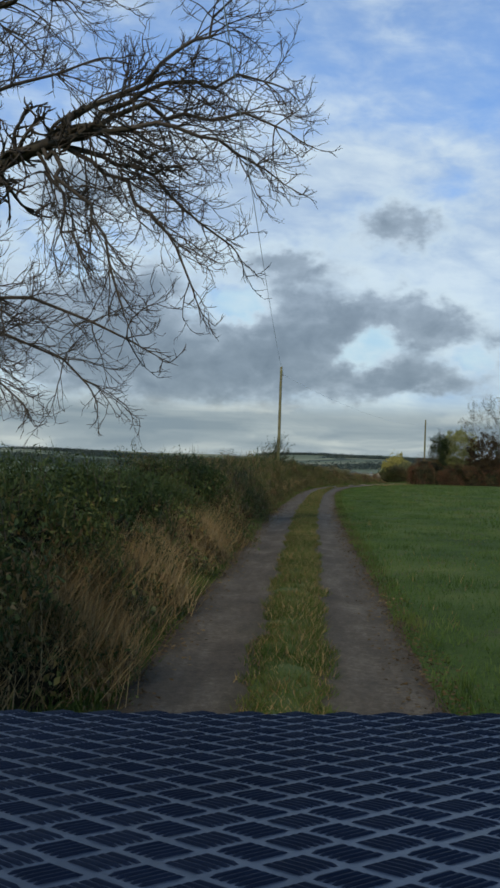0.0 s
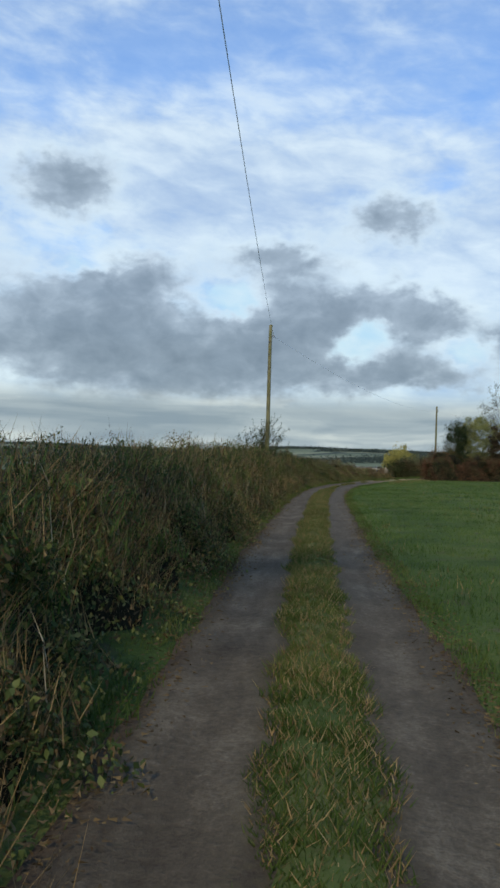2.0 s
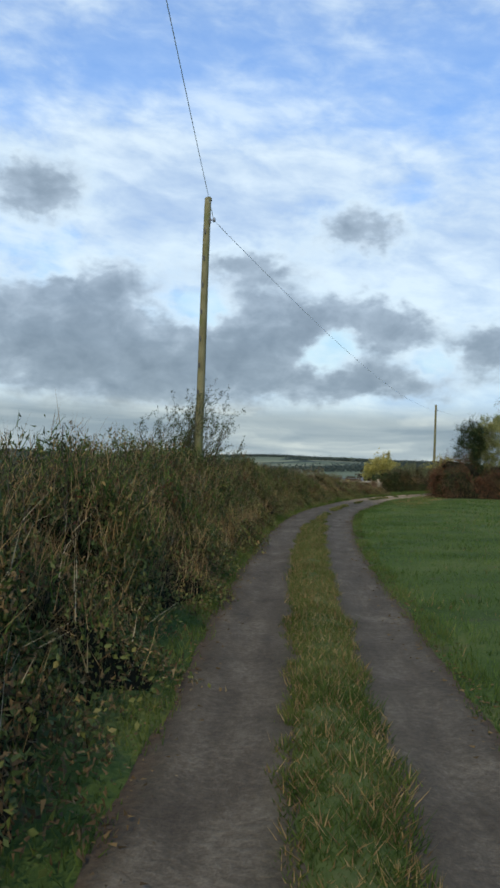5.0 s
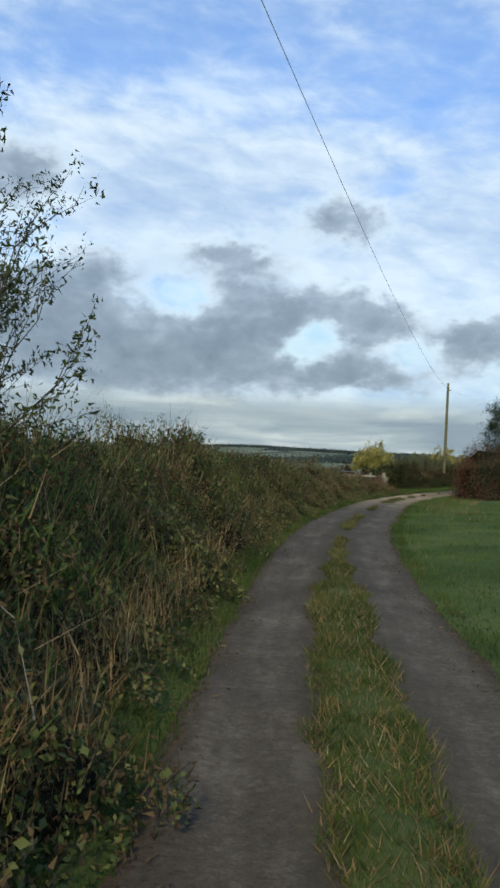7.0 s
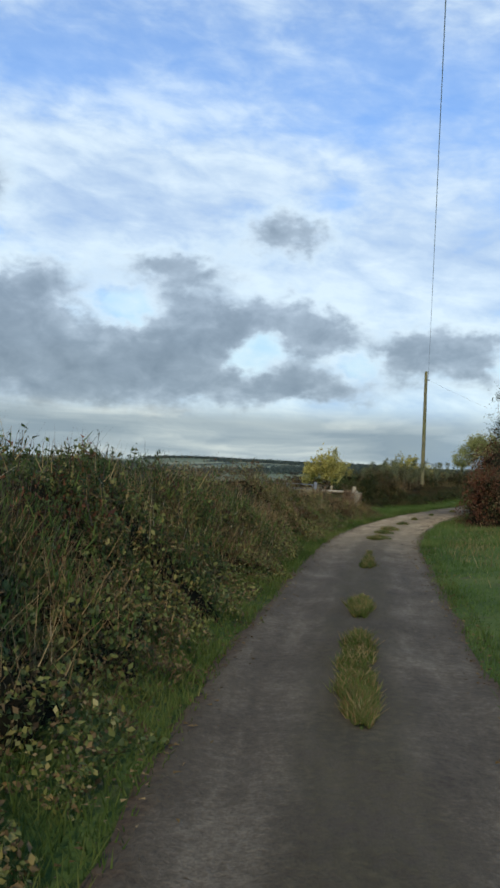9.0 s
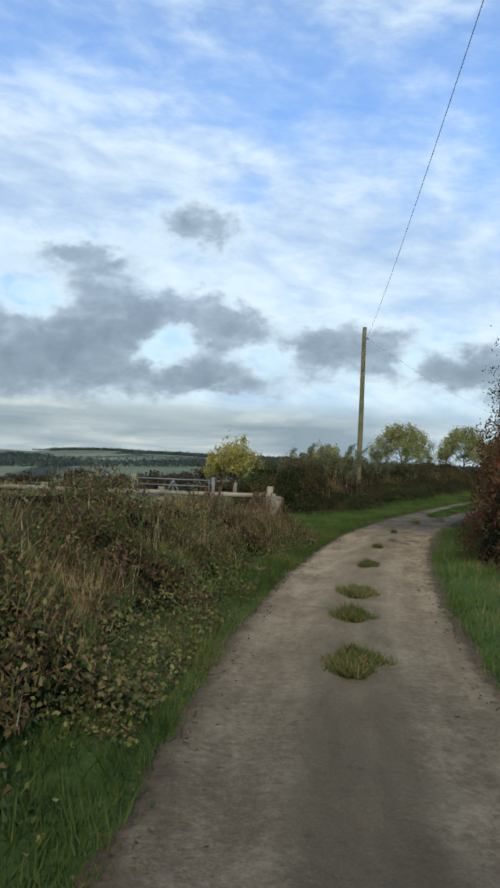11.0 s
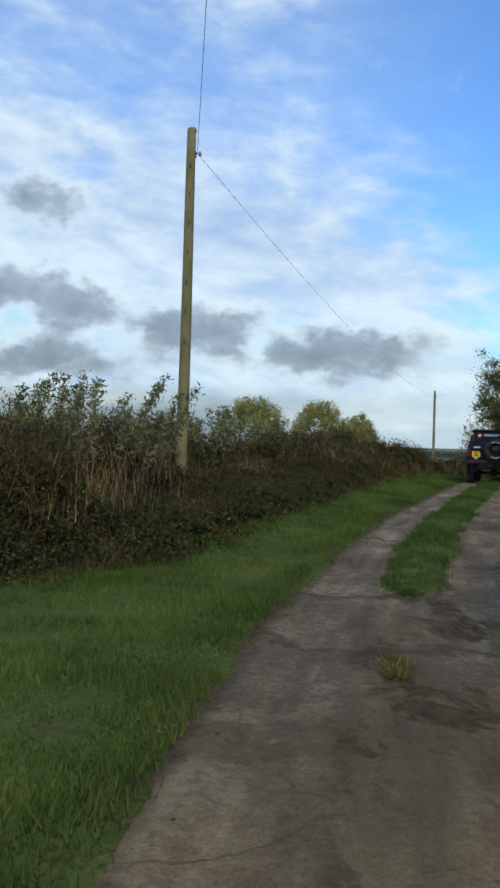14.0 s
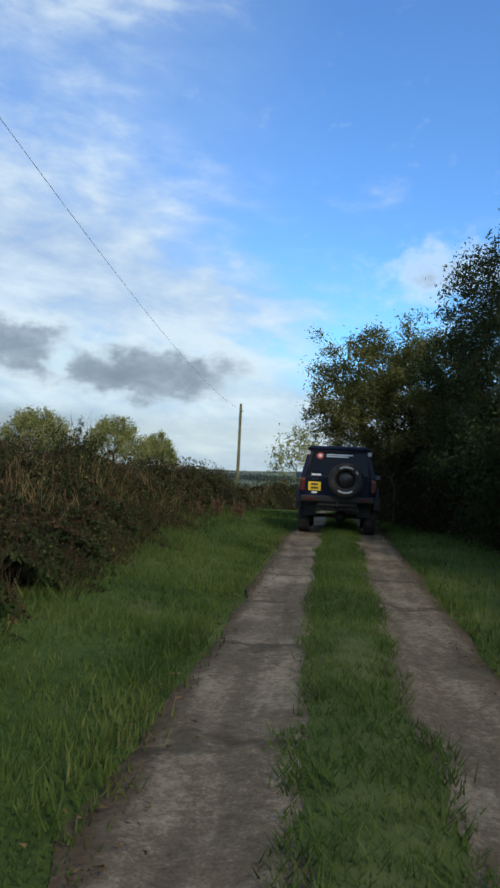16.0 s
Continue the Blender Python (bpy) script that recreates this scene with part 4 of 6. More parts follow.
hedge(
    "hedge_bank", spine_at(steps(44, 70, 2, FRONT, ([44, 52, 58, 63, 67, 70], [1.28, 1.26, 1.3, 1.12, 0.95, 0.85]))),
    "bramble hedge turning yellow and brown beside the lane", [
        ("bramble", 125000, 0.027, 0.0, 1.0, "bramble_growth"), ("hedge_leaf", 80000, 0.022, 0.2, 1.0, "leaf_mass"), ("brown_leaf", 100000, 0.019, 0.0, 0.9, "withered_growth"), ("lush_grass", 18000, 0.15, 0.35, 1.0, "weed_growth"),
        ("pale_leaf", 12000, 0.020, 0.05, 0.9, "yellow_growth"), ("dry_grass", 12000, 0.28, 0.2, 0.95, "dead_grass"), ("thorn_leaf", 12000, 0.28, 0.1, 1.0, "dead_grass"), ("stalk", 260, 0.42, 0.3, 0.9, "dead_stalk"), ("red_leaf", 9000, 0.03, 0.8, 1.0, "red_growth")],
    depth=2.0, sprigs=2600, sprig_tall=0.32, rough=0.35, slope=0.75)
hedge(
    "hedge_bank", spine_at(steps(67, 87.6, 2, FRONT, ([66, 72, 79, 82, 84, 86, 88], [0.88, 0.95, 0.95, 0.75, 0.48, 0.18, 0.1]))),
    "low tangle of dead bracken, docks and brambles", [
        ("brown_leaf", 120000, 0.026, 0.1, 1.0, "withered_growth"), ("bramble", 72000, 0.025, 0.0, 1.0, "bramble_growth"), ("hedge_leaf", 36000, 0.026, 0.0, 0.7, "leaf_mass"), ("dry_grass", 20000, 0.20, 0.2, 1.0, "dead_grass"), ("thorn_leaf", 12000, 0.24, 0.1, 1.0, "dead_grass"), ("red_leaf", 9000, 0.03, 0.2, 1.0, "red_growth"), ("pale_leaf", 7000, 0.02, 0.3, 1.0, "yellow_growth"),
        ("lush_grass", 14000, 0.14, 0.1, 1.0, "weed_growth"), ("stalk", 800, 0.45, 0.1, 0.9, "dead_stalk")], depth=3.0, sprigs=900, sprig_tall=0.24, slope=1.4, rough=0.45, sprig_leaf="brown_leaf")
hedge(
    "fence_weeds", [(-5, 87.3, 1.0), (0, 87.2, 1.05), (5, 87.2, 1.05), (8.0, 87.3, 1.0), (8.9, 87.5, 0.8), (9.2, 87.6, 0.4)],
    "dead bracken and docks along the rail fence", [
        ("brown_leaf", 24000, 0.03, 0.0, 1.0, "withered_growth"), ("bramble", 22000, 0.034, 0.0, 0.9, "bramble_growth"), ("dry_grass", 3500, 0.3, 0.1, 1.0, "dead_grass"), ("stalk", 160, 0.45, 0.2, 0.9, "dead_stalk")], depth=0.9, sprigs=160, sprig_tall=0.3, slope=0.3, rough=0.5, sprig_leaf="brown_leaf")
hedge(
    "field_hedge", [(10.4, 98.4, 0.85, 0.4), (10.9, 96.9, 0.95, 0.4), (12.2, 96.4, 1.35, 0.5), (13.8, 96.8, 1.6, 0.7), (15.2, 97.0, 1.45, 2.2), (16.3, 98.2, 1.35, 3.0), (18.75, 101.05, 1.2, 2.9), (21.5, 104.25, 1.1, 2.1), (24.7, 108.2, 0.98, 1.4), (28.5, 113.0, 0.95, 0.9)],
    "brown and dark green thorn hedge with brambles", [
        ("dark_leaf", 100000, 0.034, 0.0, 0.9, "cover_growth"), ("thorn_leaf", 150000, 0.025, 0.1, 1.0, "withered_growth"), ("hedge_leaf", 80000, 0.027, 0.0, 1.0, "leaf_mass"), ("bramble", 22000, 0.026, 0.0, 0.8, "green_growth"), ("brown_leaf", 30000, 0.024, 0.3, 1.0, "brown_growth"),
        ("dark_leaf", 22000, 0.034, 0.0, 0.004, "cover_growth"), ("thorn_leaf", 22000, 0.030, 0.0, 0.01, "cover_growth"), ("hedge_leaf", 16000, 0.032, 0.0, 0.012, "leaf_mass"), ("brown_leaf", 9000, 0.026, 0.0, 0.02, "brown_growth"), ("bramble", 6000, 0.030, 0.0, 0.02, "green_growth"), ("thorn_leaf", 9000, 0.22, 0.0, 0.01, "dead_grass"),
        ("thorn_leaf", 16000, 0.34, 0.0, 1.0, "dead_grass"), ("dry_grass", 4500, 0.36, 0.2, 0.95, "dead_grass"), ("dry_grass", 1200, 0.5, 0.4, 0.9, "dead_stalk")], depth=2.6, sprigs=1300, sprig_tall=0.36, slope=0.62, rough=0.36)
hedge(
    "field_hedge", [(28.5, 113.0, 0.95, 0.9), (31.5, 116.2, 1.0, 0.7), (38.5, 124.6, 1.15, 0.6), (45.5, 136, 1.3, 0.5), (52, 147.5, 1.6, 0.5), (68, 162, 1.6, 0.5)],
    "brown and dark green thorn hedge along the far field", [
        ("dark_leaf", 24000, 0.045, 0.0, 0.9, "cover_growth"), ("thorn_leaf", 50000, 0.04, 0.1, 1.0, "withered_growth"), ("hedge_leaf", 24000, 0.04, 0.0, 1.0, "leaf_mass"), ("dry_grass", 2500, 0.4, 0.2, 0.95, "dead_grass")], depth=2.6, sprigs=500, sprig_tall=0.4, slope=0.62, rough=0.4)
hedge(
    "field_hedge", [(47.5, 139.0, 1.4), (53, 140.5, 1.7), (60, 140.5, 1.8), (72, 137, 1.8)], "dark bramble hedge across the lane's far end", [
        ("brown_leaf", 12000, 0.07, 0.0, 1.0, "withered_growth"), ("hedge_leaf", 14000, 0.07, 0.0, 1.0, "leaf_mass")], depth=2.0, sprigs=120, sprig_tall=0.6, slope=0.4, rough=0.4)
t = rng.uniform(0, 1, 170)
x, y = 13.2 + 2.2 * t + rng.normal(0, 0.32, 170), 97.1 + 2.5 * t + rng.normal(0, 0.32, 170)
v, f = blades(np.stack([x, y, height(x, y) + rng.uniform(0.3, 0.9, 170)], -1), rng.uniform(0.4, 0.85, 170), 0.009, rng, 0.42)
tagged(raw("dead_stalk_clump", v, f, M["dry_grass"]), "tall tan dead stalks standing in the hedge", "dead stalks", kind="stuff")
hedge(
    "russet_hedge", [(15.6, 89.4, 2.0, 0), (13.95, 86.6, 2.1, 0), (12.75, 84.3, 2.2, 0), (11.7, 82.0, 2.1, 0), (11.5, 80.9, 1.7, 0), (12.6, 80.3, 1.6, 0), (16, 80.6, 1.6, 0), (24, 82, 1.7, 0), (38, 84.5, 1.8, 0)],
    "russet autumn thorn hedge beside the lane", [
        ("red_leaf", 66000, 0.036, 0.0, 1.0, "russet_growth"), ("brown_leaf", 40000, 0.034, 0.0, 1.0, "withered_growth"), ("hedge_leaf", 12000, 0.045, 0.1, 1.0, "leaf_mass")], depth=2.4, sprigs=300, sprig_tall=0.5, slope=0.2, rough=0.4)

# rank grass and weeds at the foot of the field hedge
for name_, material_, count_, tall_, label_ in (("foot_weeds", "bramble", 9000, 0.22, "rank green weeds at the field hedge's foot"), ("foot_grass", "lush_grass", 12000, 0.20, "long uncut grass at the field hedge's foot"), ("foot_stalks", "thorn_leaf", 5000, 0.30, "dead brown stalks at the field hedge's foot")):
    sward(name_, -3.7, -2.35, 97, 118, count_, tall_, 0.014, label_, material_, where=lambda x, y, o, r: wave(np.stack([x, y], -1), 0.9, 8.0) + 0.6 * wave(np.stack([x, y], -1), 0.3, 2.0) - 1.3 * (o + 2.8) > r.uniform(-0.3, 0.9, len(x)), lean=0.5)

# long dead grass round the first pole
y = rng.normal(45.5, 4.0, 1500)
x, y = along(y, -1.35 - np.abs(rng.normal(0, 0.28, len(y))))
v, f = blades(np.stack([x, y, height(x, y) + rng.uniform(0.0, 0.45, len(y))], -1), np.full(len(y), 0.36), 0.009, rng, 0.4)
tagged(raw("dead_grass", v, f, M["dry_grass"]), "long tan dead grass at the hedge foot", "dead grass", kind="stuff")

# clumps of dock, nettle and bramble leaves spilling over the verge
for what, material_, count_, size_, tall_, label_ in (
    ("verge_weeds", "bramble", 52000, 0.021, 0.34, "rank green weeds spilling over the verge"), ("withered_weeds", "brown_leaf", 34000, 0.021, 0.36, "withered brown weeds among the verge grass")):
    y = rng.uniform(40, 87, count_)
    o = -1.22 - np.abs(rng.normal(0, 0.55, count_))
    x, yy = along(y, o)
    rich = wave(np.stack([x, yy], -1), 0.55, 3.0 + size_ * 100) + 0.7 * wave(np.stack([x, yy], -1), 1.6, 5.0)
    keep = (rich > 0.05) & (o > -3.4)
    z = height(x, yy) + rng.uniform(0, 1, count_) ** 1.3 * tall_ * np.clip(0.2 + 1.2 * rich, 0, 1.3) * np.clip((-o - 1.05) / 0.4, 0.15, 1)
    v, f = leaves(np.stack([x, yy, z], -1)[keep], size_, rng, 0.1, kite=True)
    tagged(raw(what, v, f, M[material_]), label_, "weeds", kind="stuff")

# ---- trees and bushes ----


def tree(name, base, label, crown, leaf=None, leaf_n=0, leaf_size=0.08, step=0.35, reach=3.0, kill=0.5, r_tip=0.006, trunk=(), twigs=0, twig_len=0.35, droop=0.0, group="", spread_leaf=0.25, category="tree", power=2.3, clumps=0):
    """A tree grown towards its crown points: trunk, limbs, twigs and leaves."""
    base = np.array(base, float)
    root = thing(name, tuple(base))
    nodes, parent, radius = grow((0, 0, -0.15), np.asarray(crown) - base, step, reach, kill, 140, droop, r_tip, power, [np.array(q) - base for q in trunk])
    has = parent >= 0
    child, mother = np.where(has)[0], parent[has]
    r_lo, r_hi = np.minimum(radius[mother], radius[child] * 1.35), radius[child]
    big = r_hi > np.quantile(radius, 0.93)
    for what, pick, sides in (("trunk", big, 9), ("branchwork", ~big, 4)):
        v_, f_ = tubes(nodes[mother][pick], nodes[child][pick], r_lo[pick], r_hi[pick], sides)
        tagged(raw(what, v_, f_, M["bark"] if what == "trunk" else M["twig"], root, smooth=True), kind="" if what == "trunk" else "stuff")
    ends = child[radius[child] <= np.quantile(radius, 0.75)]
    if twigs:
        pick = rng.choice(ends, twigs)
        way = nodes[pick] - nodes[parent[pick]]
        way = way / np.linalg.norm(way, axis=1, keepdims=True) + rng.normal(0, 0.75, (twigs, 3)) + np.array([0, 0, -droop])
        way *= (twig_len * rng.uniform(0.4, 1.3, twigs) / np.linalg.norm(way, axis=1))[:, None]
        mid = nodes[pick] + way * 0.55
        tip = mid + way * 0.35 + rng.normal(0, 0.18 * twig_len, (twigs, 3)) + np.array([0, 0, 0.12 * twig_len])
        fork = mid + way * 0.2 + rng.normal(0, 0.28 * twig_len, (twigs, 3)) + np.array([0, 0, 0.1 * twig_len])
        k_ = 2 if leaf else 3
        v_, f_ = tubes(np.concatenate([nodes[pick], mid, mid][:k_]), np.concatenate([mid, tip, fork][:k_]), np.repeat([r_tip * 0.75, r_tip * 0.55, r_tip * 0.5][:k_], twigs), np.repeat([r_tip * 0.55, r_tip * 0.3, r_tip * 0.3][:k_], twigs), 3)
        tagged(raw("twig_growth", v_, f_, M["twig"], root), kind="stuff")
        nodes = np.concatenate([nodes, tip])
        ends = np.concatenate([ends, np.arange(len(nodes) - twigs, len(nodes))])
    if leaf:
        spots = rng.choice(ends, clumps) if clumps else ends
        p_ = nodes[rng.choice(spots, leaf_n)] + rng.normal(0, spread_leaf, (leaf_n, 3)) * rng.uniform(0.5, 1.5, (leaf_n, 1))
        if "bare top" in label:
            p_ = p_[p_[:, 2] < (0.8 + rng.normal(0, 0.07, len(p_))) * p_[:, 2].max()]
        v_, f_ = leaves(p_, leaf_size, rng)
        tagged(raw("crown", v_, f_, M[leaf], root), kind="stuff")
    return tagged(root, label, category, group)


def on_ground(x, y, sink=0.0):
    return (x, y, float(height(x, y)) - sink)


# the big bare ash over the lane's start: its boughs reach across from the left and hang down
def ash_tree(base, label):
    root = thing("ash_tree", base)
    base = np.array(base)
    kinds = {"trunk": [], "branchwork": [], "twig_growth": []}

    def limb(p, goal, rise_, n_, r_a, r_b):
        """A bough in an arc from p to its goal, with side branches."""
        bend = p + (goal - p) * 0.5 + np.array([rng.normal(0, 0.3), rng.normal(0, 0.4), rise_])
        last = p
        for k in range(1, n_ + 1):
            q = k / n_
            here = (1 - q) ** 2 * p + 2 * q * (1 - q) * bend + q * q * goal + rng.normal(0, 0.07, 3) * (k < n_)
            r0, r1 = r_a + (r_b - r_a) * (k - 1) / n_, r_a + (r_b - r_a) * q
            kinds["trunk" if r0 > 0.045 else "branchwork"].append((last, here, r0, r1))
            way = (here - last) / np.linalg.norm(here - last)
            if q > 0.15:
                for _ in range(rng.integers(2, 4)):
                    side = way * 0.75 + rng.normal(0, 0.55, 3) + np.array([0.1, 0, rng.choice([-0.3, 0.25])])
                    branch(here, side / np.linalg.norm(side), rng.uniform(0.7, 1.7) * (1.2 - 0.5 * q), 7, max(0.42 * r1, 0.013), 1)
            last = here
        branch(last, way, 0.9, 6, r_b, 1)

    def branch(p, d, long_, n_, r, depth):
        for k in range(n_):
            q = p + d * long_ / n_
            kinds["branchwork" if depth == 1 else "twig_growth"].append((p, q, r * (1 - 0.7 * k / n_), r * (1 - 0.7 * (k + 1) / n_)))
            d = d + rng.normal(0, 0.14, 3) + np.array([0.03, 0, -0.10 if depth == 1 and k < n_ - 3 else 0.09])
            d = d / np.linalg.norm(d)
            p = q
            if depth < 3 and k >= 1:
                side = d * 0.8 + rng.normal(0, 0.5, 3)
                branch(p, side / np.linalg.norm(side), long_ * rng.uniform(0.32, 0.6) * (1.15 - 0.5 * k / n_), 5 if depth == 1 else 2, r * (0.64 if depth == 1 else 0.72), depth + 1)

    stem = [np.array(q) for q in ((-8.6, 15.0, base[2] - 0.2), (-8.45, 14.9, 2.4), (-8.2, 14.7, 4.6), (-8.0, 14.5, 6.8), (-7.8, 14.4, 9.4))]
    for k in range(4):
        kinds["trunk"].append((stem[k], stem[k + 1], 0.36 - 0.07 * k, 0.29 - 0.07 * k))
    fork = np.array([-4.5, 13.3, 6.9])
    limb(np.array([-8.1, 14.6, 5.9]), fork, 0.35, 7, 0.16, 0.11)
    for p, x1, z1, rise_, r in (
            (fork, -0.7, 9.4, 0.3, 0.055), (fork, -0.1, 8.3, 0.5, 0.06), (fork, 0.15, 7.3, 0.7, 0.065), (fork, -0.1, 6.4, 0.9, 0.06), (fork, -0.7, 5.5, 1.0, 0.055), (fork, -1.2, 4.6, 1.1, 0.05), (fork, -2.2, 4.2, 0.7, 0.045), (fork, -3.0, 5.0, 0.3, 0.04),
            (stem[4], -1.4, 10.6, 0.6, 0.08), (stem[4], -3.0, 9.6, 0.2, 0.07), (stem[3], -3.2, 8.3, 0.4, 0.07), (stem[2], -2.1, 3.5, 1.0, 0.06), (stem[2], -3.0, 2.9, 0.8, 0.05), (stem[2], -4.2, 2.6, 0.9, 0.05), (stem[2], -4.4, 4.0, 0.5, 0.05)):
        limb(p, np.array([x1 - 0.65, 13.0 + rng.normal(0, 0.5), z1]), rise_, 10, r, 0.018)
    for x1, y1, z1 in ((-12.2, 16.5, 9.0), (-10.7, 18.5, 10.0), (-8.0, 17.5, 11.7), (-10.7, 12.5, 8.0)):
        limb(stem[3], np.array([x1, y1, z1]), 0.6, 8, 0.1, 0.02)
    for what, rows_ in kinds.items():
        a_, b_, ra, rb = (np.array(c) for c in zip(*rows_))
        v_, f_ = tubes(a_ - base, b_ - base, ra, rb, {"trunk": 9, "branchwork": 5, "twig_growth": 3}[what])
        tagged(raw(what, v_, f_, M["bark"] if what == "trunk" else M["twig"], root, smooth=True), kind="" if what == "trunk" else "stuff")
    return tagged(root, label, "tree")


ash_tree(on_ground(-8.6, 15.0), "tall bare ash tree overhanging the lane")
# unseen trees added behind the lane's start to keep its first metres in shade
for x, y, tall, wide_ in ((-6.4, -7.0, 10.5, 3.4), (1.2, -8.8, 11.5, 3.6), (-4.2, -13.6, 12.0, 3.8)):
    b = on_ground(x, y)
    tree("lane_tree", b, "unseen ivy-clad ash added to shade the lane's start", ball(rng, 420, (x, y, b[2] + tall * 0.62), (wide_, wide_ * 0.8, tall * 0.36), 0.2), "dark_leaf", 12000, 0.10, 0.3, 3.0, 0.45, 0.006, [(x, y, b[2] + tall * 0.3)], 500, 0.45, 0.0, "trees over the lane", 0.16, clumps=700)
# the thorn bush round the first pole
def windswept_thorn(x, y, boughs, label):
    """A thorn of long boughs that all lean with the wind, with side shoots and small leaves in tufts at their ends."""
    root = thing("thorn_bush", on_ground(x, y))
    lo, hi, r0, r1, leaf_at = [], [], [], [], []

    def shoot(p, d, long_, n_, r, depth):
        for k in range(n_):
            q = p + d * long_ / n_
            lo.append(p), hi.append(q), r0.append(r * (1 - 0.8 * k / n_)), r1.append(r * (1 - 0.8 * (k + 1) / n_))
            p = q
            d = d + rng.normal(0, 0.10 if depth == 0 else 0.13, 3) + np.array([0.015, 0, 0.0 if depth == 0 else 0.05])
            d = d / np.linalg.norm(d)
            share = (k + 1) / n_
            if depth < 2 and share > 0.2:
                for _ in range(2 if depth == 0 else 1):
                    e = d + rng.normal(0, 0.42, 3) + np.array([0.1, 0, 0.1])
                    shoot(p, e / np.linalg.norm(e), long_ * rng.uniform(0.16, 0.36) * (1.25 - 0.6 * share), 4, max(r * 0.5 * (1 - 0.6 * share), 0.0022), depth + 1)
            if depth > 0 or share > 0.6:
                leaf_at.extend([p + rng.normal(0, 0.022, 3) for _ in range(1 if share < 0.6 else 3)])

    for _ in range(boughs):
        foot = np.array([np.clip(rng.normal(-0.5, 0.5), -1.9, 0.05), np.clip(rng.normal(0.0, 0.35), -0.8, 0.6), 0.3])
        d = np.array([np.clip(rng.normal(0.28, 0.18), -0.1, 0.48), rng.normal(0, 0.2), 1.0])
        shoot(foot, d / np.linalg.norm(d), rng.uniform(1.5, 2.7), 9, 0.015, 0)
    v_, f_ = tubes(np.array(lo), np.array(hi), np.array(r0), np.array(r1), 3)
    tagged(raw("branchwork", v_, f_, M["twig"], root, smooth=True), kind="stuff")
    v_, f_ = leaves(np.array(leaf_at), 0.019, rng, -0.3, 1.8)
    tagged(raw("crown", v_, f_, M["hedge_leaf"], root), kind="stuff")
    return tagged(root, label, "bush")


windswept_thorn(-1.1, 47.0, 34, "windswept thorn bush with few dark leaves")
# sallow whips standing out of the field hedge: pale straight stems, leafy towards the top
def whips(x, y, stems, tall, spread_, label, leaf):
    root = thing("shrub", on_ground(x, y))
    foot = np.stack([rng.normal(0, spread_, stems), rng.normal(0, spread_, stems), np.full(stems, -0.1)], -1)
    rise_ = tall * rng.uniform(0.72, 1.08, stems)
    bend = np.stack([rng.normal(0.08, 0.10, stems), rng.normal(0, 0.10, stems), np.zeros(stems)], -1)
    mid = foot + np.stack([0 * rise_, 0 * rise_, rise_ * 0.55], -1) + bend * rise_[:, None] * 0.4
    tip = mid + np.stack([0 * rise_, 0 * rise_, rise_ * 0.45], -1) + bend * rise_[:, None] * 0.9
    for k in range(stems):
        v_, f_ = tubes([foot[k], mid[k]], [mid[k], tip[k]], [0.009, 0.007], [0.007, 0.003], 5)
        raw("stem", v_, f_, M["twig"], root, smooth=True)
    k = rng.integers(0, stems, stems * 180)
    q = rng.uniform(0.0, 1.04, len(k))[:, None]
    away = rng.normal(0, 1, (len(k), 3)) * np.array([0.055, 0.055, 0.03])
    v_, f_ = leaves(mid[k] + (tip[k] - mid[k]) * q**0.7 + away, 0.037, rng, -0.2, 2.3)
    tagged(raw("crown", v_, f_, M[leaf], root), kind="stuff")
    return tagged(root, label, "bush", "hedge shrubs")


for x, y, stems, tall, label, leaf in (
    (11.4, 98.2, 10, 1.7, "low leafy elder shrub in the hedge", "hedge_leaf"), (12.5, 98.6, 17, 2.1, "tall silvery leaved sallow whips in the hedge", "silver_leaf"), (13.6, 99.4, 18, 2.2, "tall silvery leaved sallow whips in the hedge", "silver_leaf"),
    (14.6, 100.5, 11, 2.25, "tall silvery leaved sallow whips in the hedge", "silver_leaf"), (15.5, 101.6, 8, 1.85, "silvery leaved sallow shoots behind the hedge", "silver_leaf"), (17.2, 104.3, 8, 1.7, "silvery leaved sallow shoots behind the hedge", "silver_leaf"), (18.4, 105.8, 10, 1.9, "silvery leaved sallow shoots behind the hedge", "silver_leaf"), (19.8, 107.6, 9, 1.9, "silvery leaved sallow shoots behind the hedge", "silver_leaf")):
    whips(x, y, stems, tall, 0.42, label, leaf)
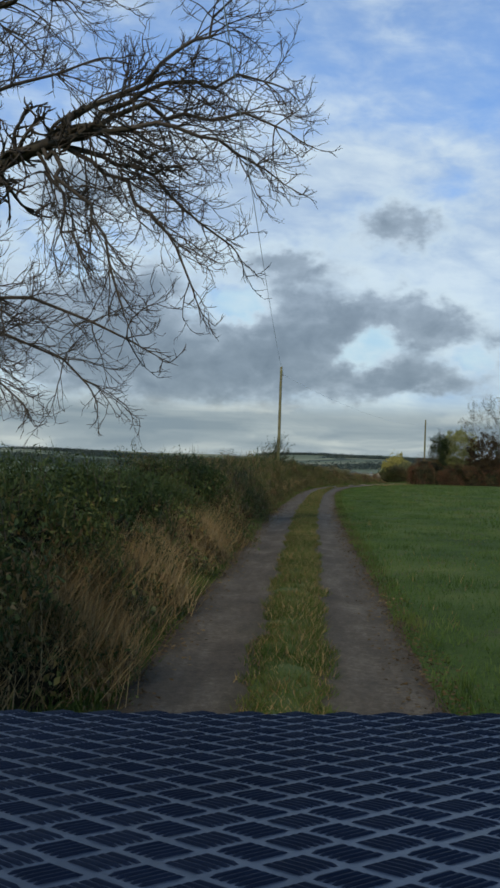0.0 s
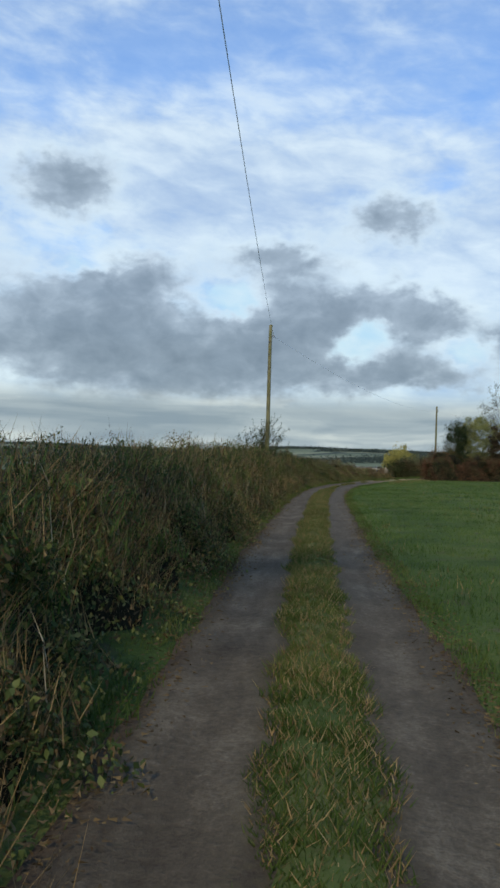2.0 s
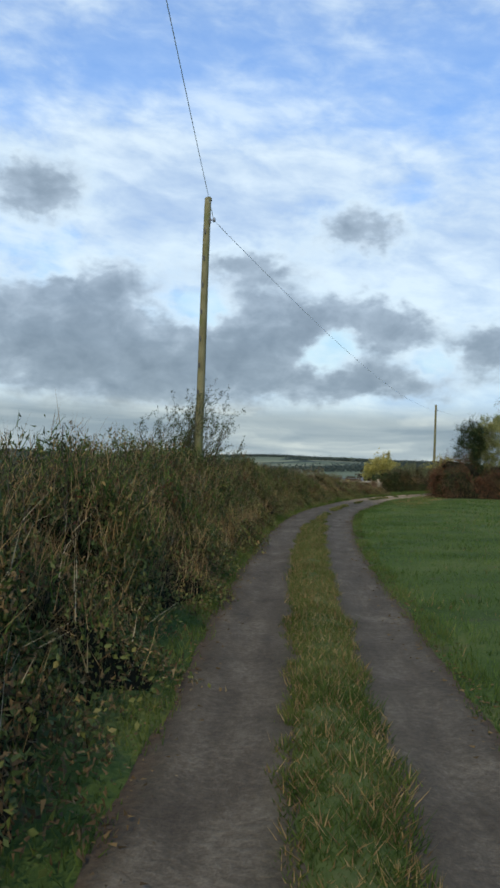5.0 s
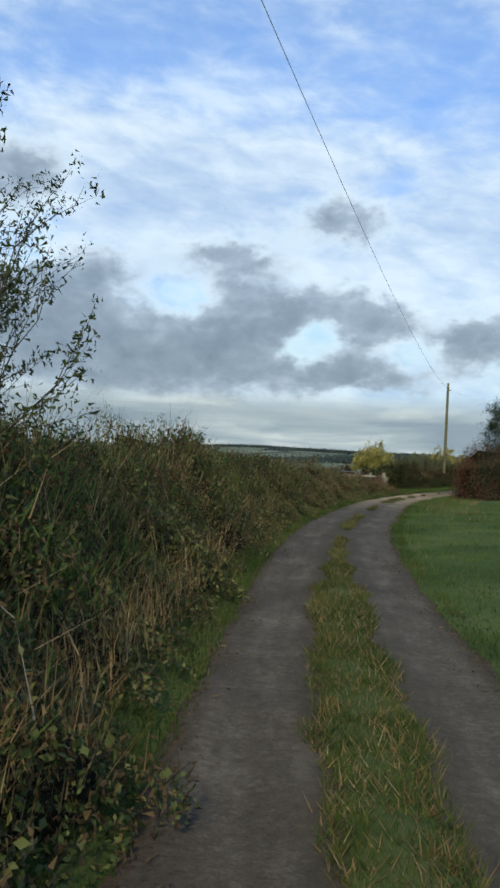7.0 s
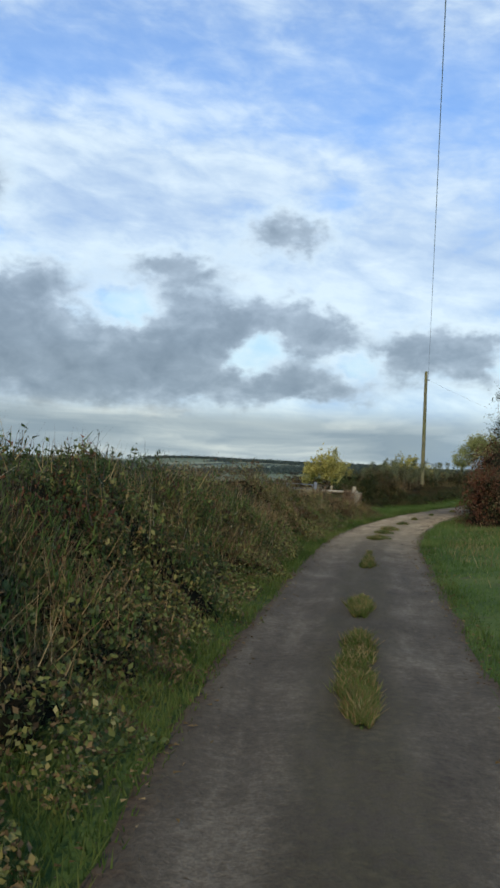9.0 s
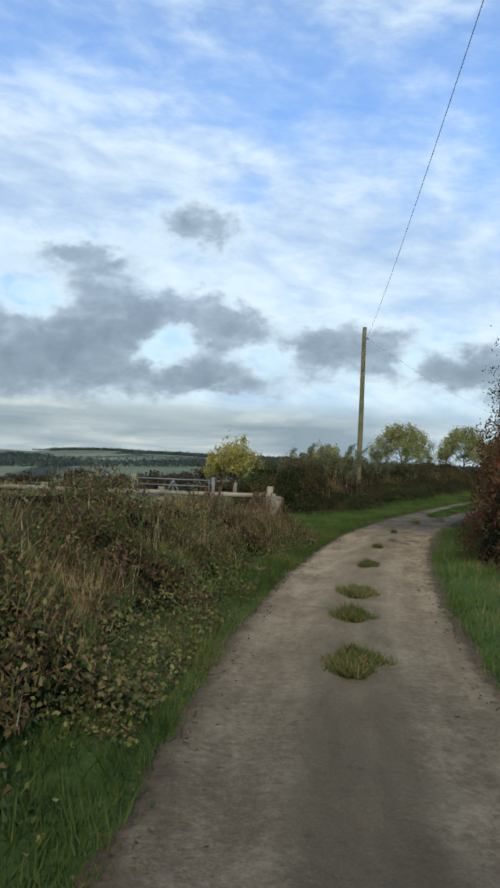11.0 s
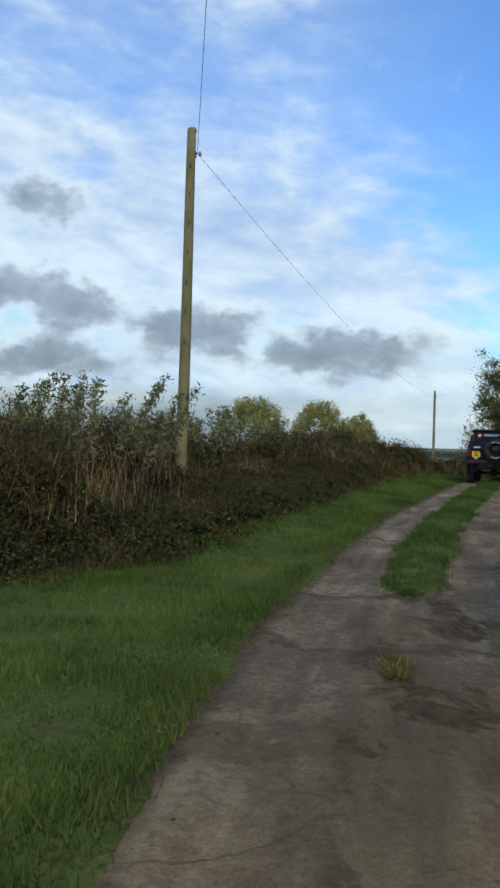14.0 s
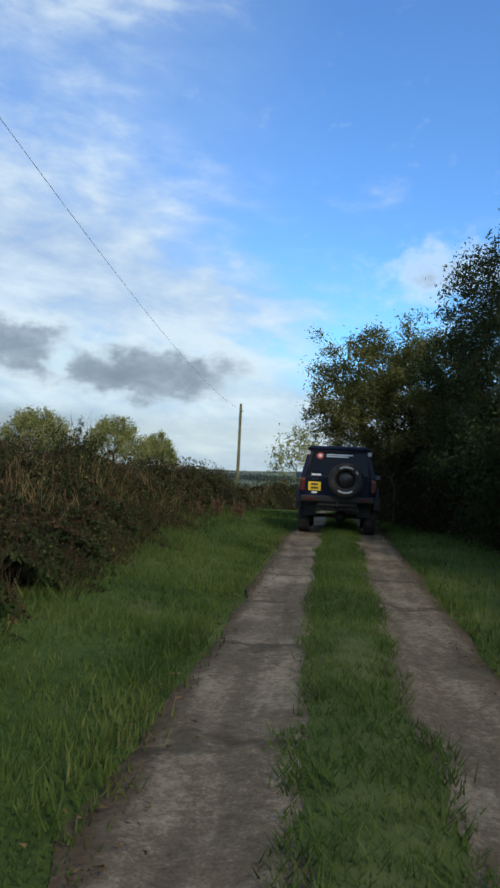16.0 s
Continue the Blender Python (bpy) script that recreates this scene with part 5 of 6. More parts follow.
# ivied thorn and taller trees beyond the russet hedge
for x, y, tall, wide_, leaf, n_leaf, label in (
    (15.7, 86.5, 6.0, 1.05, "dark_leaf", 30000, "dark ivy-clad thorn tree with a bare top"), (17.9, 87.4, 6.0, 2.0, "tree_leaf", 26000, "olive green ash tree losing its leaves"),
    (21.4, 88.4, 10.2, 3.2, "silver_leaf", 2500, "tall pale half-bare ash tree"), (20.4, 85.6, 5.6, 2.1, "thorn_leaf", 26000, "dense brown leaved hedgerow thorn"),
    (23.6, 86.2, 5.6, 2.0, "hedge_leaf", 15000, "dense dark green hedgerow thorn"), (29.7, 86.7, 8.0, 3.6, "tree_leaf", 9000, "olive green ash tree losing its leaves")):
    b = on_ground(x, y)
    dense = "dense" in label or "ivy" in label
    crown = ball(rng, 420, (x, y, b[2] + tall * 0.6), (wide_, wide_, tall * 0.4), 0.2)
    if dense:
        crown = np.concatenate([crown, ball(rng, 200, (x, y, b[2] + tall * 0.38), (wide_ * 1.1, wide_ * 1.1, tall * 0.3), 0.3)])
    tree("hedgerow_tree", b, label, crown, leaf, int(n_leaf * 1.5), 0.034 if x < 17 else 0.05, 0.25, 2.6, 0.4, 0.005, [(x, y, b[2] + tall * 0.25)], 900 if dense else 3500 if "half-bare" in label else 1500, 0.45, 0.0, "hedgerow trees", 0.11 if dense else 0.12, clumps=900 if dense else 500)
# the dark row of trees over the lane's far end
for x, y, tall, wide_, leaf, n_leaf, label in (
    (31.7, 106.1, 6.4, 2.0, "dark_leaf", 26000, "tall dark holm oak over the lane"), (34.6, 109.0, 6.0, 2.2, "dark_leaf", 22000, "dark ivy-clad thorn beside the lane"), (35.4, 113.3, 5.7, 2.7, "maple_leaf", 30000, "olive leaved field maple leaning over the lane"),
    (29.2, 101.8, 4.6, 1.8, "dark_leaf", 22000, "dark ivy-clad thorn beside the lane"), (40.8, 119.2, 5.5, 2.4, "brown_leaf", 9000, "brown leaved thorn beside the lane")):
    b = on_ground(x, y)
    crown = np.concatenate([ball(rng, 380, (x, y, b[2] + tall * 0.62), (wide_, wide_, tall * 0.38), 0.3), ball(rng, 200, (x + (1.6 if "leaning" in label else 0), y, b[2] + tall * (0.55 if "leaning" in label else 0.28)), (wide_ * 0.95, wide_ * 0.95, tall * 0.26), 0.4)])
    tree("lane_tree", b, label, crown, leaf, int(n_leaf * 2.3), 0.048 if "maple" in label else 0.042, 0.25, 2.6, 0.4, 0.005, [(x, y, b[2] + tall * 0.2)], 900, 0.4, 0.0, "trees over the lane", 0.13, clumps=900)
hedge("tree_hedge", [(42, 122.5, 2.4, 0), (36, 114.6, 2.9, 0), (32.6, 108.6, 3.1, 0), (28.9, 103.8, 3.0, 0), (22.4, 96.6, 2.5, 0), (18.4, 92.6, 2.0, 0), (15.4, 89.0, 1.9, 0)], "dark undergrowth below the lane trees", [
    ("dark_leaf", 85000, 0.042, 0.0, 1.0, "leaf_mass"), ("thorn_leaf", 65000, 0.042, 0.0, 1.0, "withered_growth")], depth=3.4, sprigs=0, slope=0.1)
# round field trees beyond the hedge
for x, y, tall, wide_, label in ((62, 208, 12.6, 6.2, "round green field oak"), (81, 221, 12.8, 6.0, "round green field oak"), (93, 227, 10.6, 4.2, "small green field tree by the hedge"), (18.6, 143, 5.0, 2.9, "yellowing field tree beyond the gate"), (27.4, 142, 4.2, 3.3, "bright yellow autumn bush beyond the hedge"), (57.5, 143.8, 6.4, 2.1, "pale half-bare tree beyond the hedge")):
    b = on_ground(x, y)
    lobes = []
    for k in range(16):
        q, up_ = 2 * math.pi * (k * 0.382), (k + 0.5) / 16
        out_ = wide_ * (0.74 - 0.6 * up_**2)
        lobes.append(ball(rng, 60, (x + out_ * math.cos(q), y + out_ * math.sin(q), b[2] + tall * (0.44 + 0.46 * up_)), (wide_ * 0.34, wide_ * 0.34, tall * 0.11), 0.2))
    crown = np.concatenate(lobes)
    yellow = "yellow" in label
    tree("field_tree", b, label, crown, "yellow_leaf" if yellow else "tree_leaf", 1500 if "bare" in label else 8000 if yellow else 19000, 0.16 if y > 200 else 0.13, 0.4, 0.62 * tall, 0.6, 0.014 if y > 200 else 0.008, [(x, y, b[2] + tall * 0.42)], 300, 0.8, 0.0, "field trees", 0.34 if y > 200 else 0.2, clumps=420)

# ---- the two vehicles ----


def paint(name, base, rough=0.35, metal=0.0, coat=0.15, dust=(0.10, 0.085, 0.065), dusty=0.06):
    """Car paint with a clear coat and road dust."""
    m = bpy.data.materials.new(name)
    m.use_nodes = True
    n = Nodes(m.node_tree)
    p = n.add("ShaderNodeNewGeometry").outputs["Position"]
    grime = n.smooth(n.math("ADD", n.math("MULTIPLY", n.noise(p, 3.5, 5, 0.65), 0.7), n.math("MULTIPLY", n.noise(p, 40, 3, 0.6), 0.3)), 0.44, 0.72)
    b = n.add("ShaderNodeBsdfPrincipled")
    n.link(n.mix(n.math("MULTIPLY", grime, dusty), base, dust), b.inputs["Base Color"])
    n.link(n.math("ADD", rough, n.math("MULTIPLY", grime, 0.35)), b.inputs["Roughness"])
    b.inputs["Metallic"].default_value, b.inputs["Specular IOR Level"].default_value = metal, 0.15
    b.inputs["Coat Weight"].default_value, b.inputs["Coat Roughness"].default_value = coat, 0.08
    out = n.add("ShaderNodeOutputMaterial")
    n.link(b.outputs[0], out.inputs[0])
    return m


def pane_material():
    m = bpy.data.materials.new("tinted_glass")
    m.use_nodes = True
    b = m.node_tree.nodes["Principled BSDF"]
    b.inputs["Base Color"].default_value = (0.012, 0.014, 0.016, 1)
    b.inputs["Roughness"].default_value, b.inputs["Transmission Weight"].default_value, b.inputs["IOR"].default_value = 0.03, 0.85, 1.3
    return m


M["navy"] = paint("navy_paint", (0.004, 0.007, 0.022), rough=0.3, coat=0.05, dusty=0.03)
M["black_plastic"] = surface("black_plastic", [(0.3, (0.008, 0.008, 0.009)), (0.7, (0.022, 0.021, 0.020))], 4, 0.6, 0.1, 60)
M["tyre"] = surface("tyre_rubber", [(0.3, (0.014, 0.014, 0.014)), (0.7, (0.04, 0.038, 0.035))], 6, 0.85, 0.3, 60, dirt=((0.10, 0.08, 0.06), 5.0, 0.5))
M["rim"] = surface("black_steel_rim", [(0.3, (0.02, 0.02, 0.02)), (0.7, (0.06, 0.06, 0.06))], 5, 0.4, 0.05, metal=0.6)
M["white"] = surface("white_vinyl", [(0.3, (0.62, 0.62, 0.62)), (0.7, (0.76, 0.76, 0.76))], 8, 0.5, 0)
M["red_vinyl"] = surface("red_vinyl", [(0.3, (0.45, 0.05, 0.04)), (0.7, (0.6, 0.09, 0.07))], 8, 0.5, 0)
M["plate"] = surface("yellow_plate", [(0.3, (0.72, 0.47, 0.02)), (0.7, (0.82, 0.56, 0.03))], 8, 0.4, 0)
M["ink"] = surface("black_ink", [(0.3, (0.02, 0.02, 0.02)), (0.7, (0.03, 0.03, 0.03))], 8, 0.5, 0)
M["red_lens"] = surface("red_lens", [(0.3, (0.06, 0.006, 0.006)), (0.7, (0.09, 0.010, 0.009))], 8, 0.15, 0, coat=0.6)
M["amber_lens"] = surface("amber_lens", [(0.3, (0.14, 0.04, 0.01)), (0.7, (0.2, 0.06, 0.012))], 8, 0.15, 0, coat=0.6)
M["clear_lens"] = surface("clear_lens", [(0.3, (0.5, 0.5, 0.5)), (0.7, (0.65, 0.65, 0.65))], 8, 0.12, 0, coat=0.6)
M["seat_cloth"] = surface("seat_cloth", [(0.3, (0.03, 0.03, 0.035)), (0.7, (0.06, 0.06, 0.065))], 8, 0.95, 0.2)
M["pane"] = pane_material()
AXLE = Matrix.Rotation(radians(90), 3, "Y")


def plates(bm, sections, close=True):
    """A shell lofted through rings of the same number of points."""
    rings = [[bm.verts.new(p) for p in ring] for ring in sections]
    k = len(rings[0])
    for a_, b_ in zip(rings, rings[1:]):
        for i_ in range(k):
            bm.faces.new((a_[i_], a_[(i_ + 1) % k], b_[(i_ + 1) % k], b_[i_]))
    if close:
        bm.faces.new(rings[0][::-1])
        bm.faces.new(rings[-1])
    bmesh.ops.recalc_face_normals(bm, faces=bm.faces[:])


def soften(bm, width=0.03, angle=25):
    sharp = [e_ for e_ in bm.edges if len(e_.link_faces) == 2 and e_.calc_face_angle() > radians(angle)]
    bmesh.ops.bevel(bm, geom=sharp, offset=width, segments=3, affect="EDGES", profile=0.5, clamp_overlap=True)
    for f_ in bm.faces:
        f_.smooth = True


def slab(bm, corners, thick):
    """A thin plate on four corners, thickened along its normal."""
    c = [Vector(q) for q in corners]
    n_ = (c[1] - c[0]).cross(c[3] - c[0]).normalized() * thick
    lo, hi = [bm.verts.new(q) for q in c], [bm.verts.new(q + n_) for q in c]
    bm.faces.new(lo[::-1])
    bm.faces.new(hi)
    for i_ in range(4):
        bm.faces.new((lo[i_], lo[(i_ + 1) % 4], hi[(i_ + 1) % 4], hi[i_]))


def wheel(parent, at, radius=0.40, width=0.27, q=AXLE, name="wheel", lettered=False):
    """An off-road tyre with cut tread blocks, and a dished steel rim."""
    root = new(name)
    root.parent = parent
    root.location = at
    w = width / 2
    bm = bmesh.new()
    lathe(bm, [(radius * 0.56, -w * 0.8), (radius * 0.64, -w), (radius * 0.86, -w * 1.02), (radius * 0.95, -w * 0.85), (radius * 0.965, 0), (radius * 0.95, w * 0.85), (radius * 0.86, w * 1.02), (radius * 0.64, w), (radius * 0.56, w * 0.8), (radius * 0.56, -w * 0.8)], (0, 0, 0), q, 40)
    for k in range(26):
        t = 2 * math.pi * k / 26
        for s_, lift in ((-0.62, 0.0), (0.0, 0.5), (0.62, 0.0)):
            u = t + lift * 2 * math.pi / 26
            c = q @ Vector((math.cos(u) * radius * 0.975, math.sin(u) * radius * 0.975, s_ * w))
            m_ = Matrix.Translation(c) @ q.to_4x4() @ Matrix.Rotation(u, 4, "Z")
            made = bmesh.ops.create_cube(bm, size=1.0)["verts"]
            for v_ in made:
                v_.co = m_ @ Vector((v_.co.x * radius * 0.06, v_.co.y * radius * 0.15, v_.co.z * w * 0.52))
    tyre = part("tyre", bm, M["tyre"], root)
    bm = bmesh.new()
    lathe(bm, [(radius * 0.58, -w * 0.78), (radius * 0.52, -w * 0.5), (radius * 0.50, w * 0.3), (radius * 0.34, w * 0.42), (radius * 0.22, w * 0.62), (0.05, w * 0.62), (0.0, w * 0.6)], (0, 0, 0), q, 32)
    lathe(bm, [(radius * 0.50, w * 0.3), (radius * 0.56, w * 0.78), (radius * 0.60, w * 0.80)], (0, 0, 0), q, 32)
    rim = part("rim", bm, M["rim"], root)
    bm = bmesh.new()
    lathe(bm, [(0.055, w * 0.6), (0.05, w * 0.85), (0.0, w * 0.9)], (0, 0, 0), q, 16)
    part("hub", bm, M["steel"], root)
    if lettered:
        # pale lettering round the sidewall, as plain bars, and the bright rim edge
        for t0, t1 in ((58, 118), (28, 44), (236, 300)):
            bm = bmesh.new()
            r0, r1, rows = radius * 0.70, radius * 0.80, []
            for t in np.linspace(radians(t0), radians(t1), 14):
                rows.append([bm.verts.new(q @ Vector((r * math.cos(t), r * math.sin(t), w * 1.03))) for r in (r0, r1)])
            for a_, b_ in zip(rows, rows[1:]):
                bm.faces.new((a_[0], b_[0], b_[1], a_[1]))
            bmesh.ops.solidify(bm, geom=bm.faces[:], thickness=0.004)
            part("lettering", bm, M["white"], root, "pale worn sidewall lettering as a band")
    return root


def estate_car(at, turn):
    """A tall five-door off-road estate car, seen mostly from behind; its rear face stands at the given place."""
    car = thing("off_road_car", at, turn)
    W2 = 0.88
    # lower body with wheel arches left open below
    bm = bmesh.new()

    def ring(y_, zlo, zhi, half_):
        return [(-half_ + 0.03, y_, zlo), (half_ - 0.03, y_, zlo), (half_, y_, (zlo + zhi) / 2), (half_ - 0.015, y_, zhi), (-half_ + 0.015, y_, zhi), (-half_, y_, (zlo + zhi) / 2)]

    plates(bm, [ring(0.0, 0.86, 1.36, W2 - 0.03), ring(0.08, 0.84, 1.37, W2), ring(0.34, 0.98, 1.37, W2), ring(1.2, 0.98, 1.37, W2), ring(1.36, 0.62, 1.37, W2), ring(2.75, 0.62, 1.36, W2), ring(2.92, 0.98, 1.34, W2), ring(3.78, 0.98, 1.26, W2 - 0.02), ring(3.92, 0.75, 1.22, W2 - 0.05), ring(4.1, 0.78, 1.16, W2 - 0.09)])
    soften(bm, 0.035)
    part("body", bm, M["navy"], car)
    # pillars and roof: the cabin narrows upwards and leans in at the back
    zb, zt = 1.36, 2.02
    low = {"rl": (-0.85, 0.03), "rr": (0.85, 0.03), "fl": (-0.83, 2.75), "fr": (0.83, 2.75)}
    top = {"rl": (-0.70, 0.20), "rr": (0.70, 0.20), "fl": (-0.69, 2.25), "fr": (0.69, 2.25)}
    bm = bmesh.new()
    plates(bm, [[(-0.72, 0.16, zt - 0.03), (0.72, 0.16, zt - 0.03), (0.71, 2.3, zt - 0.03), (-0.71, 2.3, zt - 0.03)], [(-0.71, 0.14, zt + 0.04), (0.71, 0.14, zt + 0.04), (0.70, 2.28, zt + 0.02), (-0.70, 2.28, zt + 0.02)], [(-0.62, 0.2, zt + 0.085), (0.62, 0.2, zt + 0.085), (0.62, 2.15, zt + 0.06), (-0.62, 2.15, zt + 0.06)]])
    soften(bm, 0.02)
    part("roof", bm, M["navy"], car)
    for key in low:
        bm = bmesh.new()
        (x0, y0), (x1, y1) = low[key], top[key]
        w_, d_ = (0.13, 0.20) if key[0] == "r" else (0.07, 0.09)
        s_ = -1 if x0 < 0 else 1
        plates(bm, [[(x0, y0, zb), (x0 - s_ * w_, y0, zb), (x0 - s_ * w_, y0 + d_, zb), (x0, y0 + d_, zb)], [(x1, y1, zt), (x1 - s_ * w_ * 0.8, y1, zt), (x1 - s_ * w_ * 0.8, y1 + d_, zt), (x1, y1 + d_, zt)]])
        soften(bm, 0.015)
        part("pillar", bm, M["navy"], car)
    for s_ in (-1, 1):
        for y0 in (0.98, 1.92):
            bm = bmesh.new()
            slab(bm, [(s_ * 0.852, y0, zb), (s_ * 0.852, y0 + 0.11, zb), (s_ * 0.705, y0 + 0.09, zt), (s_ * 0.705, y0 - 0.02, zt)], -0.03 * s_)
            part("door_post", bm, M["black_plastic"], car)
        for y0, y1 in ((0.27, 0.97), (1.10, 1.91), (2.04, 2.66)):
            bm = bmesh.new()
            slab(bm, [(s_ * 0.842, y0, zb + 0.02), (s_ * 0.842, y1, zb + 0.02), (s_ * 0.707, min(y1 - 0.02, 2.28), zt - 0.04), (s_ * 0.707, y0 + 0.06, zt - 0.04)], -0.006 * s_)
            part("side_window", bm, M["pane"], car)
        bm = bmesh.new()
        box(bm, (s_ * 0.86, 2.05, 0.74), (0.05, 1.3, 0.14), 0.02)
        part("sill", bm, M["black_plastic"], car)
        for y0 in (0.77, 3.35):
            bm = bmesh.new()
            pts = [(0.52 * math.cos(t), 0.52 * math.sin(t)) for t in np.linspace(0, math.pi, 15)]
            rows = []
            for cy, cz in pts:
                rows.append([bm.verts.new((s_ * x_, y0 + cy * k_, 0.62 + cz * k_)) for x_, k_ in ((0.84, 1.0), (0.95, 0.97), (0.95, 0.90), (0.84, 0.88))])
            for a_, b_ in zip(rows, rows[1:]):
                for i_ in range(4):
                    bm.faces.new((a_[i_], a_[(i_ + 1) % 4], b_[(i_ + 1) % 4], b_[i_]))
            bmesh.ops.recalc_face_normals(bm, faces=bm.faces[:])
            part("wheel_arch", bm, M["black_plastic"], car)
        bm = bmesh.new()
        box(bm, (s_ * 1.0, 2.62, 1.43), (0.2, 0.1, 0.15), 0.03)
        rod(bm, (s_ * 0.84, 2.64, 1.38), (s_ * 0.96, 2.62, 1.4), 0.02)
        mirror = part("mirror", bm, M["black_plastic"], car)
        bm = bmesh.new()
        box(bm, (s_ * 1.0, 2.567, 1.43), (0.16, 0.006, 0.11), 0.002)
        part("mirror_glass", bm, M["galvanised"], mirror, "bright mirror glass")
        # tail lamps: tall red clusters low down, small clear ones high on the pillars
        bm = bmesh.new()
        box(bm, (s_ * 0.80, 0.005, 1.17), (0.12, 0.05, 0.30), 0.012)
        lamp = part("tail_lamp", bm, M["red_lens"], car, "dark red tail lamp cluster")
        bm = bmesh.new()
        box(bm, (s_ * 0.80, -0.016, 1.29), (0.11, 0.02, 0.05), 0.004)
        part("indicator", bm, M["amber_lens"], lamp)
        bm = bmesh.new()
        box(bm, (s_ * 0.70, 0.15, 1.93), (0.085, 0.05, 0.09), 0.012, (14, 0, 0))
        part("high_lamp", bm, M["clear_lens"], car, "small pale lamp high on the pillar")
        bm = bmesh.new()
        box(bm, (s_ * 0.62, -0.125, 0.83), (0.24, 0.02, 0.05), 0.006)
        part("reflector", bm, M["red_lens"], car, "red reflector in the bumper")
    # tailgate
    bm = bmesh.new()
    box(bm, (0.0, 0.005, 1.12), (1.46, 0.05, 0.48), 0.02)
    gate = part("tailgate", bm, M["navy"], car)
    bm = bmesh.new()
    slab(bm, [(-0.70, 0.035, 1.37), (0.70, 0.035, 1.37), (0.60, 0.19, 1.975), (-0.60, 0.19, 1.975)], 0.008)
    part("rear_window", bm, M["pane"], gate)
    for a_, b_ in (((-0.72, 0.02, 1.36), (-0.61, 0.18, 1.99)), ((0.72, 0.02, 1.36), (0.61, 0.18, 1.99)), ((-0.62, 0.175, 1.98), (0.62, 0.175, 1.98)), ((-0.72, 0.02, 1.365), (0.72, 0.02, 1.365))):
        bm = bmesh.new()
        rod(bm, a_, b_, 0.022, sides=8)
        part("window_seal", bm, M["black_plastic"], gate)
    lean_back = math.degrees(math.atan2(0.155, 0.605))
    for z_, wide_, x_ in ((1.895, 0.60, 0.02), (1.85, 0.50, -0.03)):
        bm = bmesh.new()
        box(bm, (x_, 0.02 + (z_ - 1.37) * 0.256, z_), (wide_, 0.004, 0.026), 0, (-lean_back, 0, 0))
        part("sticker", bm, M["white"], gate, "line of white lettering as a plain bar")
    bm = bmesh.new()
    rings_q = Matrix.Rotation(radians(90 - lean_back), 3, "X")
    lathe(bm, [(0.0, 0.004), (0.075, 0.004), (0.08, 0.0)], (-0.43, 0.02 + 0.50 * 0.256, 1.86), rings_q, 20)
    badge = part("sticker", bm, M["red_vinyl"], gate, "round red and white sticker")
    bm = bmesh.new()
    lathe(bm, [(0.0, 0.007), (0.04, 0.007), (0.042, 0.004)], (-0.43, 0.018 + 0.50 * 0.256, 1.86), rings_q, 20)
    part("emblem", bm, M["white"], badge)
    bm = bmesh.new()
    box(bm, (-0.50, 0.035, 1.40), (0.22, 0.004, 0.055), 0, (-lean_back, 0, 0))
    part("sticker", bm, M["white"], gate, "short white lettering as a plain bar")
    bm = bmesh.new()
    box(bm, (-0.53, -0.032, 1.13), (0.285, 0.012, 0.21), 0.006)
    plate = part("number_plate", bm, M["plate"], gate, "square yellow rear number plate")
    for z_, wide_ in ((1.175, 0.16), (1.088, 0.17)):
        bm = bmesh.new()
        box(bm, (-0.53, -0.040, z_), (wide_, 0.004, 0.045), 0)
        part("lettering", bm, M["ink"], plate)
    bm = bmesh.new()
    box(bm, (-0.53, -0.04, 1.29), (0.14, 0.05, 0.04), 0.01)
    part("plate_lamp", bm, M["black_plastic"], gate)
    bm = bmesh.new()
    box(bm, (-0.53, -0.03, 0.985), (0.12, 0.006, 0.05), 0.002)
    part("badge", bm, M["white"], gate, "small pale oval badge as a bar")
    back = Matrix.Rotation(radians(90), 3, "X")
    wheel(gate, (0.17, -0.16, 1.30), 0.40, 0.25, back, "spare_wheel", True)
    bm = bmesh.new()
    rod(bm, (0.17, -0.1, 1.30), (0.17, 0.04, 1.30), 0.11, sides=12)
    part("wheel_carrier", bm, M["steel"], gate)
    # bumper, undergear, exhaust
    bm = bmesh.new()
    box(bm, (0, -0.05, 0.84), (1.66, 0.15, 0.15), 0.03)
    box(bm, (0, -0.02, 0.72), (0.9, 0.1, 0.1), 0.02)
    part("rear_bumper", bm, M["black_plastic"], car)
    bm = bmesh.new()
    rod(bm, (-0.62, 0.77, 0.42), (0.62, 0.77, 0.42), 0.05)
    bmesh.ops.create_uvsphere(bm, u_segments=14, v_segments=10, radius=0.15, matrix=pose(0.08, 0.77, 0.42))
    part("rear_axle", bm, M["steel"], car)
    bm = bmesh.new()
    for x_ in (-0.45, 0.45):
        box(bm, (x_, 2.0, 0.62), (0.09, 3.8, 0.13), 0.01)
    box(bm, (0, 0.25, 0.64), (0.9, 0.4, 0.16), 0.04)
    part("chassis", bm, M["steel"], car)
    bm = bmesh.new()
    rod(bm, (-0.35, 0.05, 0.58), (-0.35, 0.6, 0.58), 0.035)
    part("exhaust", bm, M["steel"], car)
    bm = bmesh.new()
    box(bm, (0, -0.13, 0.70), (0.06, 0.14, 0.05), 0.01)
    bmesh.ops.create_uvsphere(bm, u_segments=12, v_segments=8, radius=0.03, matrix=pose(0, -0.19, 0.75))
    part("tow_hitch", bm, M["steel"], car)
    for x_ in (-0.62, 0.62):
        bm = bmesh.new()
        box(bm, (x_, 0.27, 0.60), (0.28, 0.012, 0.36), 0.004)
        part("mud_flap", bm, M["black_plastic"], car)
